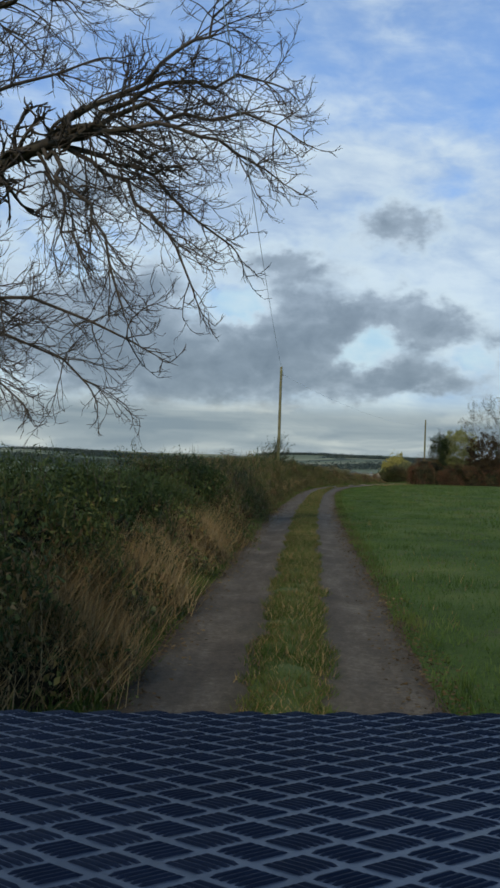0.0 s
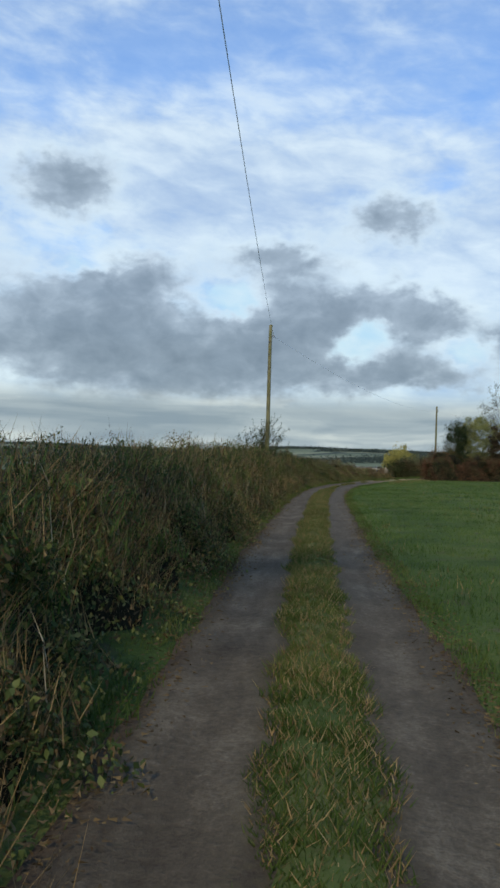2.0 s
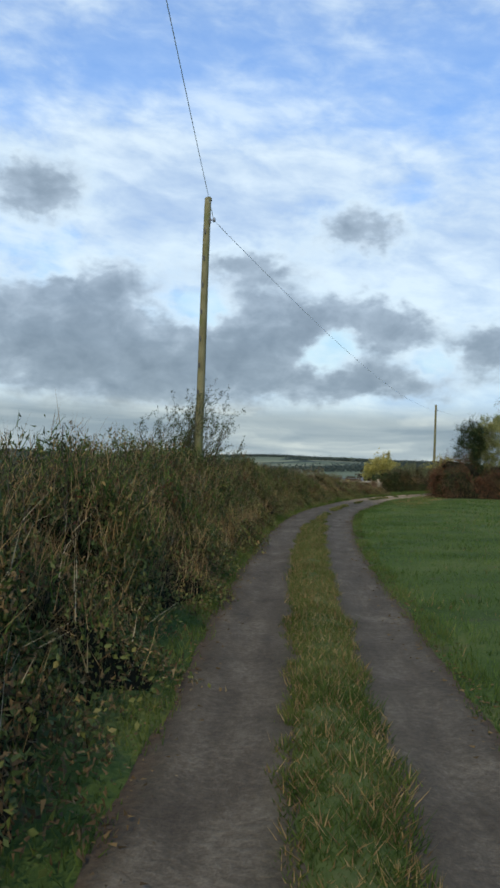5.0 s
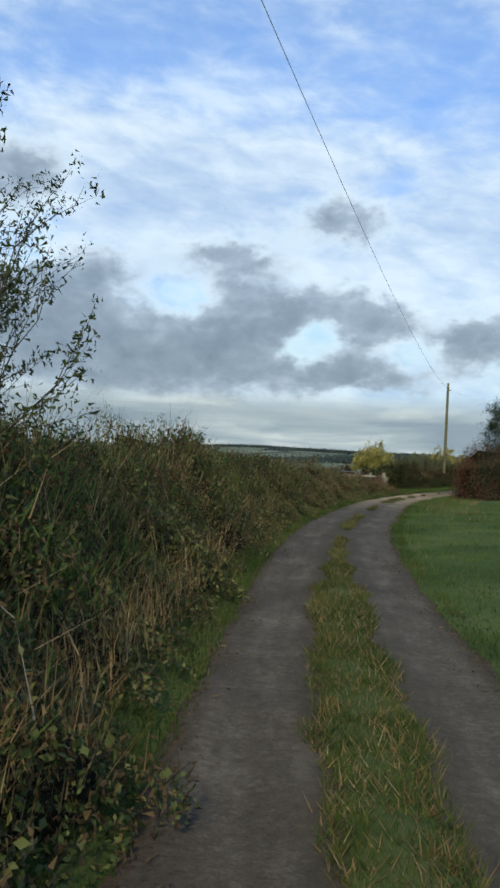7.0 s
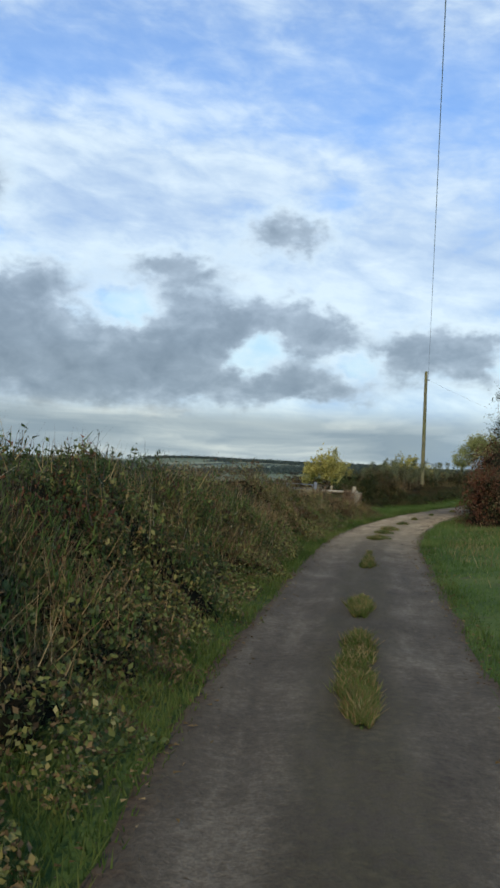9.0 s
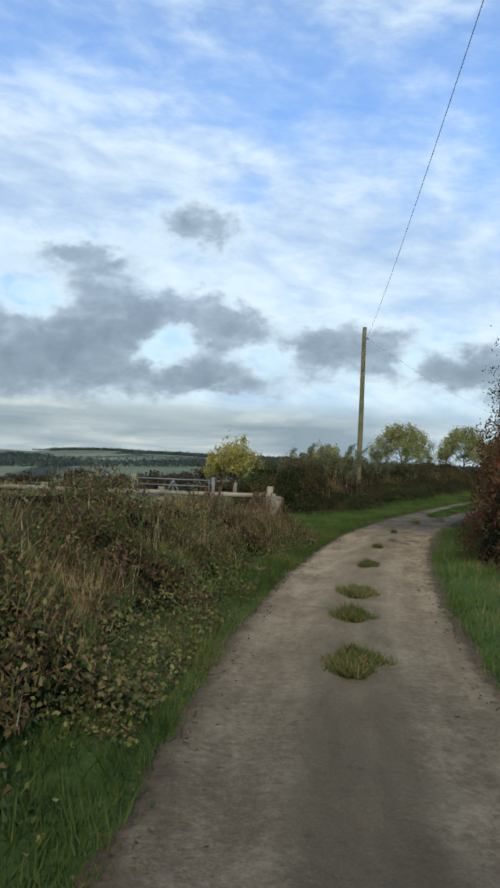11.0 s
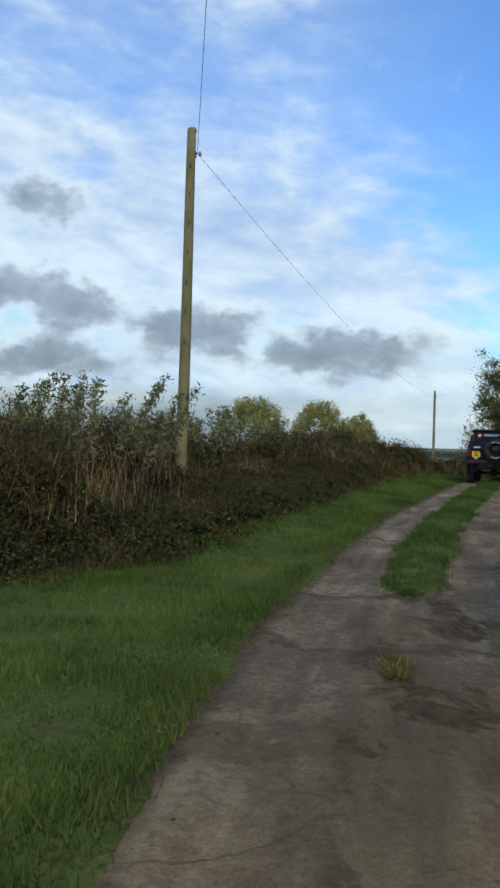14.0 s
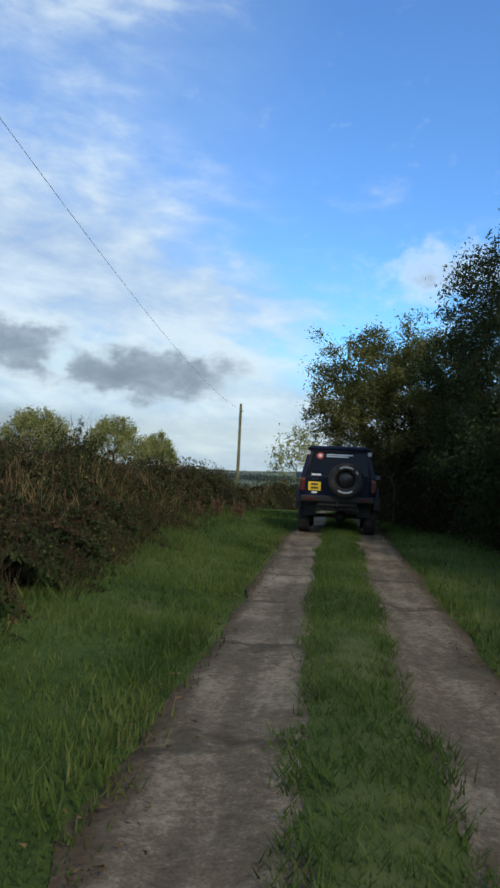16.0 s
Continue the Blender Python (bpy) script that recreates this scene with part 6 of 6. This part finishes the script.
    for s_ in (-1, 1):
        for y_ in (0.77, 3.35):
            wheel(car, (s_ * 0.76, y_, 0.40), 0.40, 0.27, AXLE if s_ > 0 else Matrix.Rotation(radians(-90), 3, "Y"))
    # cabin
    for x_ in (-0.38, 0.38):
        for y_, top_ in ((1.0, 1.55), (2.0, 1.6)):
            bm = bmesh.new()
            box(bm, (x_, y_, 1.2), (0.5, 0.16, 0.75), 0.05, (-8, 0, 0))
            box(bm, (x_, y_ - 0.05, top_ + 0.14), (0.26, 0.1, 0.18), 0.04)
            part("seat", bm, M["seat_cloth"], car)
    bm = bmesh.new()
    slab(bm, [(-0.80, 2.8, 1.36), (0.80, 2.8, 1.36), (0.67, 2.3, 2.0), (-0.67, 2.3, 2.0)], -0.008)
    part("windscreen", bm, M["pane"], car)
    bm = bmesh.new()
    plates(bm, [[(-0.8, 2.75, 1.37), (0.8, 2.75, 1.37), (0.8, 2.75, 1.25), (-0.8, 2.75, 1.25)], [(-0.76, 4.05, 1.19), (0.76, 4.05, 1.19), (0.76, 4.05, 1.1), (-0.76, 4.05, 1.1)]])
    soften(bm, 0.02)
    part("bonnet", bm, M["navy"], car)
    bm = bmesh.new()
    box(bm, (0, 4.16, 0.82), (1.7, 0.16, 0.2), 0.04)
    part("front_bumper", bm, M["black_plastic"], car)
    for s_ in (-1, 1):
        bm = bmesh.new()
        rod(bm, (s_ * 0.6, 0.3, 2.11), (s_ * 0.6, 2.0, 2.1), 0.018)
        part("roof_rail", bm, M["black_plastic"], car)
    bm = bmesh.new()
    rod(bm, (0.25, 0.5, 2.08), (0.25, 0.42, 2.32), 0.006, 0.003, 6)
    part("aerial", bm, M["black_plastic"], car)
    car.scale = (0.98, 1.0, 0.94)
    return tagged(car, "dark navy off-road estate car with rear spare wheel", "car")


def tread_material():
    """Weathered bare aluminium with a cool film of dirt."""
    return surface("tread_plate", [(0.3, (0.045, 0.060, 0.082)), (0.5, (0.085, 0.108, 0.14)), (0.7, (0.14, 0.17, 0.21))], 3.0, 0.42, 0.1, 60, metal=0.6, dirt=((0.07, 0.08, 0.09), 6.0, 0.5))


M["tread"] = tread_material()
M["tread_bar"] = surface("tread_bar_paint", [(0.3, (0.004, 0.008, 0.018)), (0.7, (0.012, 0.02, 0.038))], 3.0, 0.6, 0.1, 60, spec=0.1)


def open_truck():
    """The open off-road vehicle at the lane's start: raised tread-plate bonnet, wings, grille, wheels and an open tub."""
    car = thing("open_off_road_car", (-0.05, 1.08, 0.0))
    zf, zr, y0, y1 = 1.214, 1.375, 0.0, -1.2
    tilt = math.degrees(math.atan2(zr - zf, -y1))

    def up(y_):
        return zf + (zr - zf) * y_ / y1

    bm = bmesh.new()
    plates(bm, [[(-0.78, y0, zf - 0.05), (0.78, y0, zf - 0.05), (0.78, y0, zf), (-0.78, y0, zf)], [(-0.80, y1, zr - 0.05), (0.80, y1, zr - 0.05), (0.80, y1, zr), (-0.80, y1, zr)]])
    soften(bm, 0.012)
    lean_ = 0.046  # the bonnet sits a little higher on its off side
    for q in bm.verts:
        q.co.z += lean_ * q.co.x
    bonnet = part("bonnet", bm, M["tread"], car, "tread-plate aluminium bonnet")
    # the raised tread bars: five to a diamond, the diamonds turned by turns
    pitch, vs, fs = 0.064, [], []
    m_ = pose(0, y0 - 0.012, zf + 0.0012, -tilt)
    unit = np.array([[-1, -1, 0], [1, -1, 0], [1, 1, 0], [-1, 1, 0], [-0.7, -0.5, 1], [0.7, -0.5, 1], [0.7, 0.5, 1], [-0.7, 0.5, 1]], float)
    quads = np.array([[0, 1, 5, 4], [1, 2, 6, 5], [2, 3, 7, 6], [3, 0, 4, 7], [4, 5, 6, 7]])
    count = 0
    for r_ in range(0, 51):
        for c_ in range(-15, 16):
            flip = r_ % 2
            cx, cy = (c_ + 0.5 * flip) * pitch, -r_ * pitch / 2
            if abs(cx) > 0.74:
                continue
            t_ = radians(45 if flip else -45)
            dx, dy = math.cos(t_), math.sin(t_)
            for k in range(-2, 3):
                s_ = unit * np.array([0.0185, 0.0021, 0.0022])
                px = cx + s_[:, 0] * dx - (s_[:, 1] + k * 0.0077) * dy
                py = 0.72 * (cy + s_[:, 0] * dy + (s_[:, 1] + k * 0.0077) * dx)
                vs.append(np.stack([px, py, s_[:, 2]], 1))
                fs.append(quads + 8 * count)
                count += 1
    v_ = np.concatenate(vs) @ np.array(m_.to_3x3()).T + np.array(m_.translation)
    v_[:, 2] += lean_ * v_[:, 0]
    tagged(raw("tread_pattern", v_, np.concatenate(fs), M["tread_bar"], bonnet), "raised five-bar tread pattern", kind="stuff")
    for s_ in (-1, 1):
        bm = bmesh.new()
        plates(bm, [[(s_ * x_, y_, z_) for x_, z_ in ((0.80, zz - 0.06), (0.99, zz - 0.10), (0.99, zz - 0.42), (0.80, zz - 0.42))] for y_, zz in ((0.02, zf), (-0.2, zf + 0.02), (-1.0, zr - 0.03), (-1.25, zr - 0.02))])
        soften(bm, 0.03)
        part("wing", bm, M["navy"], car)
        bm = bmesh.new()
        lathe(bm, [(0.09, 0.0), (0.085, 0.03), (0.05, 0.05), (0.0, 0.055)], (s_ * 0.66, 0.02, 1.0), Matrix.Rotation(radians(-90), 3, "X"), 20)
        part("headlamp", bm, M["clear_lens"], car)
        for y_ in (-0.55, -2.95):
            wheel(car, (s_ * 0.80, y_, 0.40), 0.40, 0.27, AXLE if s_ > 0 else Matrix.Rotation(radians(-90), 3, "Y"))
        bm = bmesh.new()
        box(bm, (s_ * 0.88, -2.4, 0.86), (0.06, 2.2, 0.42), 0.02)
        part("side_panel", bm, M["navy"], car)
    bm = bmesh.new()
    box(bm, (0, -0.02, 0.98), (1.5, 0.08, 0.36), 0.02)
    part("front_panel", bm, M["navy"], car)
    for k in range(7):
        bm = bmesh.new()
        box(bm, (-0.36 + 0.12 * k, 0.03, 0.99), (0.03, 0.03, 0.24), 0.008)
        part("grille_bar", bm, M["black_plastic"], car)
    bm = bmesh.new()
    box(bm, (0, 0.16, 0.72), (1.7, 0.16, 0.18), 0.02)
    part("front_bumper", bm, M["steel"], car)
    bm = bmesh.new()
    box(bm, (0, -1.9, 0.62), (1.5, 3.4, 0.10), 0.01)
    part("floor_pan", bm, M["steel"], car)
    bm = bmesh.new()
    box(bm, (0, -3.5, 0.86), (1.74, 0.06, 0.42), 0.02)
    part("tailboard", bm, M["navy"], car)
    return tagged(car, "open off-road car with a tread-plate bonnet on the lane", "car")


estate_car((31.0, 110.9, float(lane_z(110.9)) + 0.0), -43.0)
open_truck()

# ---- poles and wires ----


def utility_pole(base, top, label, stout=0.125):
    """A tapered timber pole with step bolts, a bracket and an insulator."""
    root = thing("utility_pole", base)
    tip = Vector(top) - Vector(base)
    bm = bmesh.new()
    rings = []
    count, sides = 14, 14
    for k in range(count + 1):
        q = k / count
        r = stout * (1 - 0.28 * q)
        c = tip * q + Vector((0.012 * math.sin(q * 5), 0.012 * math.cos(q * 4), 0 if k else -0.5))
        rings.append([bm.verts.new(c + Vector((r * math.cos(t), r * math.sin(t), 0))) for t in (2 * math.pi * i / sides for i in range(sides))])
    for lo, hi in zip(rings, rings[1:]):
        for i in range(sides):
            bm.faces.new((lo[i], lo[(i + 1) % sides], hi[(i + 1) % sides], hi[i])).smooth = True
    bm.faces.new(rings[-1])
    part("shaft", bm, M["pole_wood"], root)
    for k in range(7):
        q = 0.42 + 0.08 * k
        bm = bmesh.new()
        c = tip * q
        r = stout * (1 - 0.28 * q)
        rod(bm, c + Vector((-0.42 * r, -0.8 * r, 0)), c + Vector((-0.5 * r, -0.92 * r - 0.035, 0.01)), 0.014, sides=8)
        box(bm, c + Vector((-0.5 * r, -0.9 * r - 0.03, -0.03)), (0.03, 0.02, 0.09), 0.004)
        part("step_bolt", bm, M["steel"], root)
    bm = bmesh.new()
    c = tip * 0.93 + Vector((stout * 0.74 - 0.13, 0, 0))
    box(bm, c + Vector((0.11, -0.04, 0)), (0.04, 0.05, 0.12), 0.008)
    rod(bm, c + Vector((0.12, -0.05, 0.02)), c + Vector((0.2, -0.06, 0.02)), 0.012, sides=8)
    part("bracket", bm, M["steel"], root)
    bm = bmesh.new()
    lathe(bm, [(0.0, -0.05), (0.03, -0.05), (0.035, -0.01), (0.02, 0.0), (0.032, 0.02), (0.0, 0.05)], c + Vector((0.2, -0.06, 0.03)), Matrix.Identity(3), 10)
    part("insulator", bm, M["galvanised"], root)
    bm = bmesh.new()
    lathe(bm, [(0.0, 0.03), (stout * 0.5, 0.025), (stout * 0.73, 0.0), (stout * 0.76, -0.05)], tip, Matrix.Identity(3), 14)
    part("cap", bm, M["pole_wood"], root)
    return tagged(root, label, "pole", "utility poles")


POLES = [((-1.0, -24.0), 7.4), ((-0.885, 46.47), 7.33), ((16.86, 103.05), 8.06), ((51.5, 143.3), 7.3)]
LABELS = ["weathered wooden utility pole on the verge", "weathered wooden utility pole in the hedge bank", "weathered wooden utility pole in the thorn hedge", "weathered wooden utility pole by the far hedge"]
for ((x, y), top), label in zip(POLES, LABELS):
    utility_pole(on_ground(x, y), (x + (0.03 if y < 60 else 0.05), y, top), label, 0.098 if y < 60 else 0.125)
for ((x0, y0), z0), ((x1, y1), z1), sag in zip(POLES, POLES[1:], (1.1, 0.9, 0.9)):
    cu = bpy.data.curves.new("overhead_cable", "CURVE")
    cu.dimensions, cu.bevel_depth, cu.bevel_resolution = "3D", 0.0055, 2
    sp = cu.splines.new("POLY")
    sp.points.add(40)
    for k in range(41):
        q = k / 40
        sp.points[k].co = (x0 + (x1 - x0) * q + 0.16, y0 + (y1 - y0) * q - 0.04, (z0 - 0.5) * (1 - q) + (z1 - 0.5) * q - sag * 4 * q * (1 - q) + 0.02, 1)
    cu.materials.append(M["cable"])
    tagged(new("overhead_cable", cu), "thin grey telephone cable between the poles", "cable", "telephone cables")

# ---- fence and field gate ----


def fence():
    root = thing("rail_fence", on_ground(9.49, 88.45))
    o = root.matrix_world.translation
    spots = [(9.49, 88.45), (6.8, 88.42), (4.1, 88.4), (1.3, 88.45), (-1.5, 88.5), (-4.3, 88.55)]
    for k, (x, y) in enumerate(spots):
        bm = bmesh.new()
        box(bm, Vector((x, y, 0.36)) - o, (0.14, 0.12, 1.3 if k else 1.5), 0.012, (0, 1.5 if k else 0, 6 * k))
        part("post", bm, M["rail_wood"], root)
    for (x0, y0), (x1, y1) in zip(spots, spots[1:]):
        for z in (0.88, 0.48):
            bm = bmesh.new()
            a_, b_ = Vector((x0 + 0.12, y0 - 0.10, z)) - o, Vector((x1 - 0.12, y1 - 0.10, z - 0.01)) - o
            rod(bm, a_, b_, 0.062, 0.05, 8)
            part("rail", bm, M["rail_wood"], root)
    # withered ivy round the corner post
    n_ = 2600
    t_, z_ = rng.uniform(0, 2 * math.pi, n_), rng.uniform(0, 1.12, n_)
    r_ = 0.08 + np.abs(rng.normal(0, 0.05, n_)) + 0.05 * np.sin(z_ * 7 + t_)
    v_, f_ = leaves(np.stack([-0.36 + r_ * np.cos(t_), -0.22 + r_ * np.sin(t_), z_], -1), 0.03, rng)
    tagged(raw("ivy_growth", v_, f_, M["brown_leaf"], root, "withered brown ivy"), kind="stuff")
    tagged(root, "weathered timber post and rail fence in dead bracken", "fence")


def field_gate():
    root = thing("field_gate", on_ground(7.1, 102.0))
    o = root.matrix_world.translation
    a_, b_ = Vector((7.0, 101.9, 0)), Vector((9.95, 101.1, 0))
    base = o.z

    def at(q, z):
        return a_ + (b_ - a_) * q + Vector((0, 0, base + z)) - o

    for q, w in ((-0.03, 0.17), (1.03, 0.15)):
        bm = bmesh.new()
        box(bm, at(q, 0.55), (w, w, 1.5), 0.02)
        part("gate_post", bm, M["rail_wood"] if q < 0 else M["galvanised"], root, "square timber post" if q < 0 else "galvanised steel post")
    for z in (0.28, 0.48, 0.68, 0.92, 1.16):
        bm = bmesh.new()
        rod(bm, at(0.02, z), at(0.98, z), 0.025 if z > 1.1 else 0.02, sides=8)
        part("bar", bm, M["galvanised"], root)
    for q in (0.02, 0.98):
        bm = bmesh.new()
        rod(bm, at(q, 0.2), at(q, 1.2), 0.026, sides=8)
        part("stile", bm, M["galvanised"], root)
    for q0, q1 in ((0.5, 0.36), (0.5, 0.64)):
        bm = bmesh.new()
        rod(bm, at(q0, 1.14), at(q1, 0.3), 0.018, sides=8)
        part("brace", bm, M["galvanised"], root)
    bm = bmesh.new()
    rod(bm, at(0.5, 0.28), at(0.5, 1.15), 0.016, sides=8)
    part("brace", bm, M["galvanised"], root)
    tagged(root, "closed galvanised steel field gate between posts", "gate")


def stone_pillar():
    """The end of an old wall: rough stones in uneven courses round an earth core."""
    root = thing("stone_pillar", (9.48, 88.12, -0.30))
    z, k = 0.0, 0
    stones = bmesh.new()
    box(stones, (0, 0, 0.56), (0.30, 0.30, 1.12), 0.02)
    part("core", stones, M["core"], root, "dark earth and mortar core")
    while z < 1.1:
        tall = float(rng.uniform(0.13, 0.27))
        tall = 1.17 - z if z + tall > 1.09 else tall
        cut = float(rng.uniform(-0.07, 0.07))
        spans = [(-0.21, cut), (cut, 0.21)] if k % 3 else [(-0.21, 0.21)]
        for a_, b_ in spans:
            for front in (-1, 1):
                bm = bmesh.new()
                long_ = float(rng.uniform(0.17, 0.22))
                made = box(bm, (0, 0, 0), (b_ - a_ + 0.01, long_, tall + 0.008), 0.034)
                for v_ in bm.verts:
                    v_.co += Vector(rng.normal(0, 0.015, 3))
                turn_ = pose((a_ + b_) / 2 + float(rng.normal(0, 0.012)), front * (0.205 - long_ / 2) + float(rng.normal(0, 0.01)), z + tall / 2, float(rng.normal(0, 4)), float(rng.normal(0, 5)), float(rng.normal(0, 7)))
                for v_ in bm.verts:
                    v_.co = turn_ @ v_.co
                part("stone", bm, M["stone"], root)
        z += tall
        k += 1
    return tagged(root, "rough drystone pillar beside the timber fence", "pillar")


def dock_plant(x, y, stems, tall, label):
    """Upright dead dock: rust-brown stems thick with seed."""
    root = thing("dock_plant", on_ground(x, y, 0.05))
    foot = np.stack([rng.normal(0, 0.06, stems), rng.normal(0, 0.06, stems), np.zeros(stems)], -1)
    tip = foot + np.stack([rng.normal(0, 0.14, stems), rng.normal(0, 0.14, stems), tall * rng.uniform(0.75, 1.1, stems)], -1)
    for k in range(stems):
        v_, f_ = tubes([foot[k]], [tip[k]], [0.008], [0.003], 5)
        raw("stem", v_, f_, M["twig"], root, smooth=True)
    k = rng.integers(0, stems, stems * 230)
    q = rng.uniform(0.4, 1.0, len(k))[:, None]
    v_, f_ = leaves(foot[k] + (tip[k] - foot[k]) * q + rng.normal(0, 0.035, (len(k), 3)) * (1.25 - q), 0.022, rng, 0.0, 1.5)
    tagged(raw("seed_head", v_, f_, M["dock_seed"], root), kind="stuff")
    return tagged(root, label, "weed", "dead docks")


fence()
field_gate()
stone_pillar()
bm = bmesh.new()
box(bm, (0, 0, 0.42), (0.12, 0.10, 1.1), 0.012, (2, 6, 12))
stake = part("fence_post", bm, M["rail_wood"])
stake.matrix_world = pose(*on_ground(10.4, 98.3))
tagged(stake, "leaning weathered timber post beside the hedge end", "post")
for y, o, stems, tall in ((86.2, -3.4, 4, 0.75), (84.2, -3.0, 5, 0.85), (83.2, -3.0, 4, 0.8), (81.6, -2.5, 5, 0.8), (79.5, -2.6, 4, 0.75), (76.6, -2.4, 5, 0.85), (73.2, -2.3, 4, 0.8), (69.0, -2.2, 5, 0.85)):
    x, yy = along(np.float64(y), o)
    dock_plant(float(x), float(yy), stems, tall, "rust-brown dead dock standing in the bracken")
for x, y, stems, tall, label in (
    (9.2, 87.35, 9, 1.3, "rust-brown dead dock standing before the stone pillar"), (8.95, 86.9, 8, 1.2, "rust-brown dead dock standing before the stone pillar"), (7.6, 86.1, 11, 1.4, "tall dead dock standing below the rail fence"),
    (7.9, 86.5, 8, 1.25, "tall dead dock standing below the rail fence"), (7.15, 83.6, 9, 1.2, "rust-brown dead dock standing in the bracken"), (8.4, 86.2, 6, 0.95, "rust-brown dead dock standing in the bracken")):
    dock_plant(x, y, stems, tall, label)
for x, y, stems, tall in ((30.2, 113.5, 6, 0.55), (29.8, 113.9, 7, 0.6), (28.6, 112.9, 5, 0.5)):
    dock_plant(x, y, stems, tall, "brown dead dock standing on the verge")
# fallen tan bracken below the fence
t = rng.uniform(0, 1, 4500)
x, y = 3.0 + 6.2 * t + rng.normal(0, 0.25, len(t)), 85.4 + 1.7 * t**2 + rng.normal(0, 0.55, len(t))
v, f = blades(np.stack([x, y, height(x, y) + rng.uniform(0.1, 0.75, len(t))], -1), np.full(len(t), 0.2), 0.010, rng, 0.9)
tagged(raw("dead_bracken", v, f, M["dry_grass"]), "collapsed tan bracken below the rail fence", "dead bracken", kind="stuff")

# woods and hedge lines on the far hills
for k in range(12):
    q = rng.uniform(0, 1, 1)[0]
    bearing = radians(-28 + 9 * k + 4 * q if k < 7 else -26 + 13 * (k - 7) + 4 * q)
    dist = 700 + 160 * ((k * 3) % 5) if k < 7 else 440 + 60 * (k % 3)
    n_tree = 420
    t = rng.uniform(-1, 1, n_tree)
    x = 5 + (math.sin(bearing)) * dist + t * 95 * math.cos(bearing) + rng.normal(0, 14, n_tree)
    y = 40 + (math.cos(bearing)) * dist - t * 95 * math.sin(bearing) + rng.normal(0, 14, n_tree)
    p = np.repeat(np.stack([x, y, height(x, y) + 1.5], -1), 14, 0) + rng.normal(0, 1, (n_tree * 14, 3)) * np.array([5, 5, 1.2])
    v, f = leaves(p, 1.5 if k < 7 else 0.9, rng)
    tagged(raw("far_wood", v, f, M["hazed_wood"]), "dark strip of woodland on the far hill", "woodland", "far woods", "stuff")
# thorn hedgerows across the fields below the lane
for x0, y0, x1, y1, count_, label in ((-75.0, 175.0, 34.0, 196.0, 150, "dark thorn hedgerow across the lower field"), (-130.0, 250.0, 60.0, 285.0, 170, "dark thorn hedgerow with trees beyond the lower field")):
    t = np.sort(rng.uniform(0, 1, count_))
    bush = np.stack([x0 + (x1 - x0) * t, y0 + (y1 - y0) * t + rng.normal(0, 0.8, count_)], -1)
    tall = np.clip(1.6 + 1.1 * wave(bush, 9.0) + rng.exponential(0.5, count_), 0.8, 4.5)
    p = np.repeat(np.stack([bush[:, 0], bush[:, 1], height(bush[:, 0], bush[:, 1])], -1), 160, 0)
    tall = np.repeat(tall, 160)
    p = p + np.stack([rng.normal(0, 0.8, len(p)), rng.normal(0, 0.7, len(p)), tall * rng.uniform(0, 1, len(p)) ** 0.8], -1)
    v, f = leaves(p, 0.3, rng)
    tagged(raw("far_hedge", v, f, M["thorn_leaf"]), label, "hedge", "far woods", "stuff")
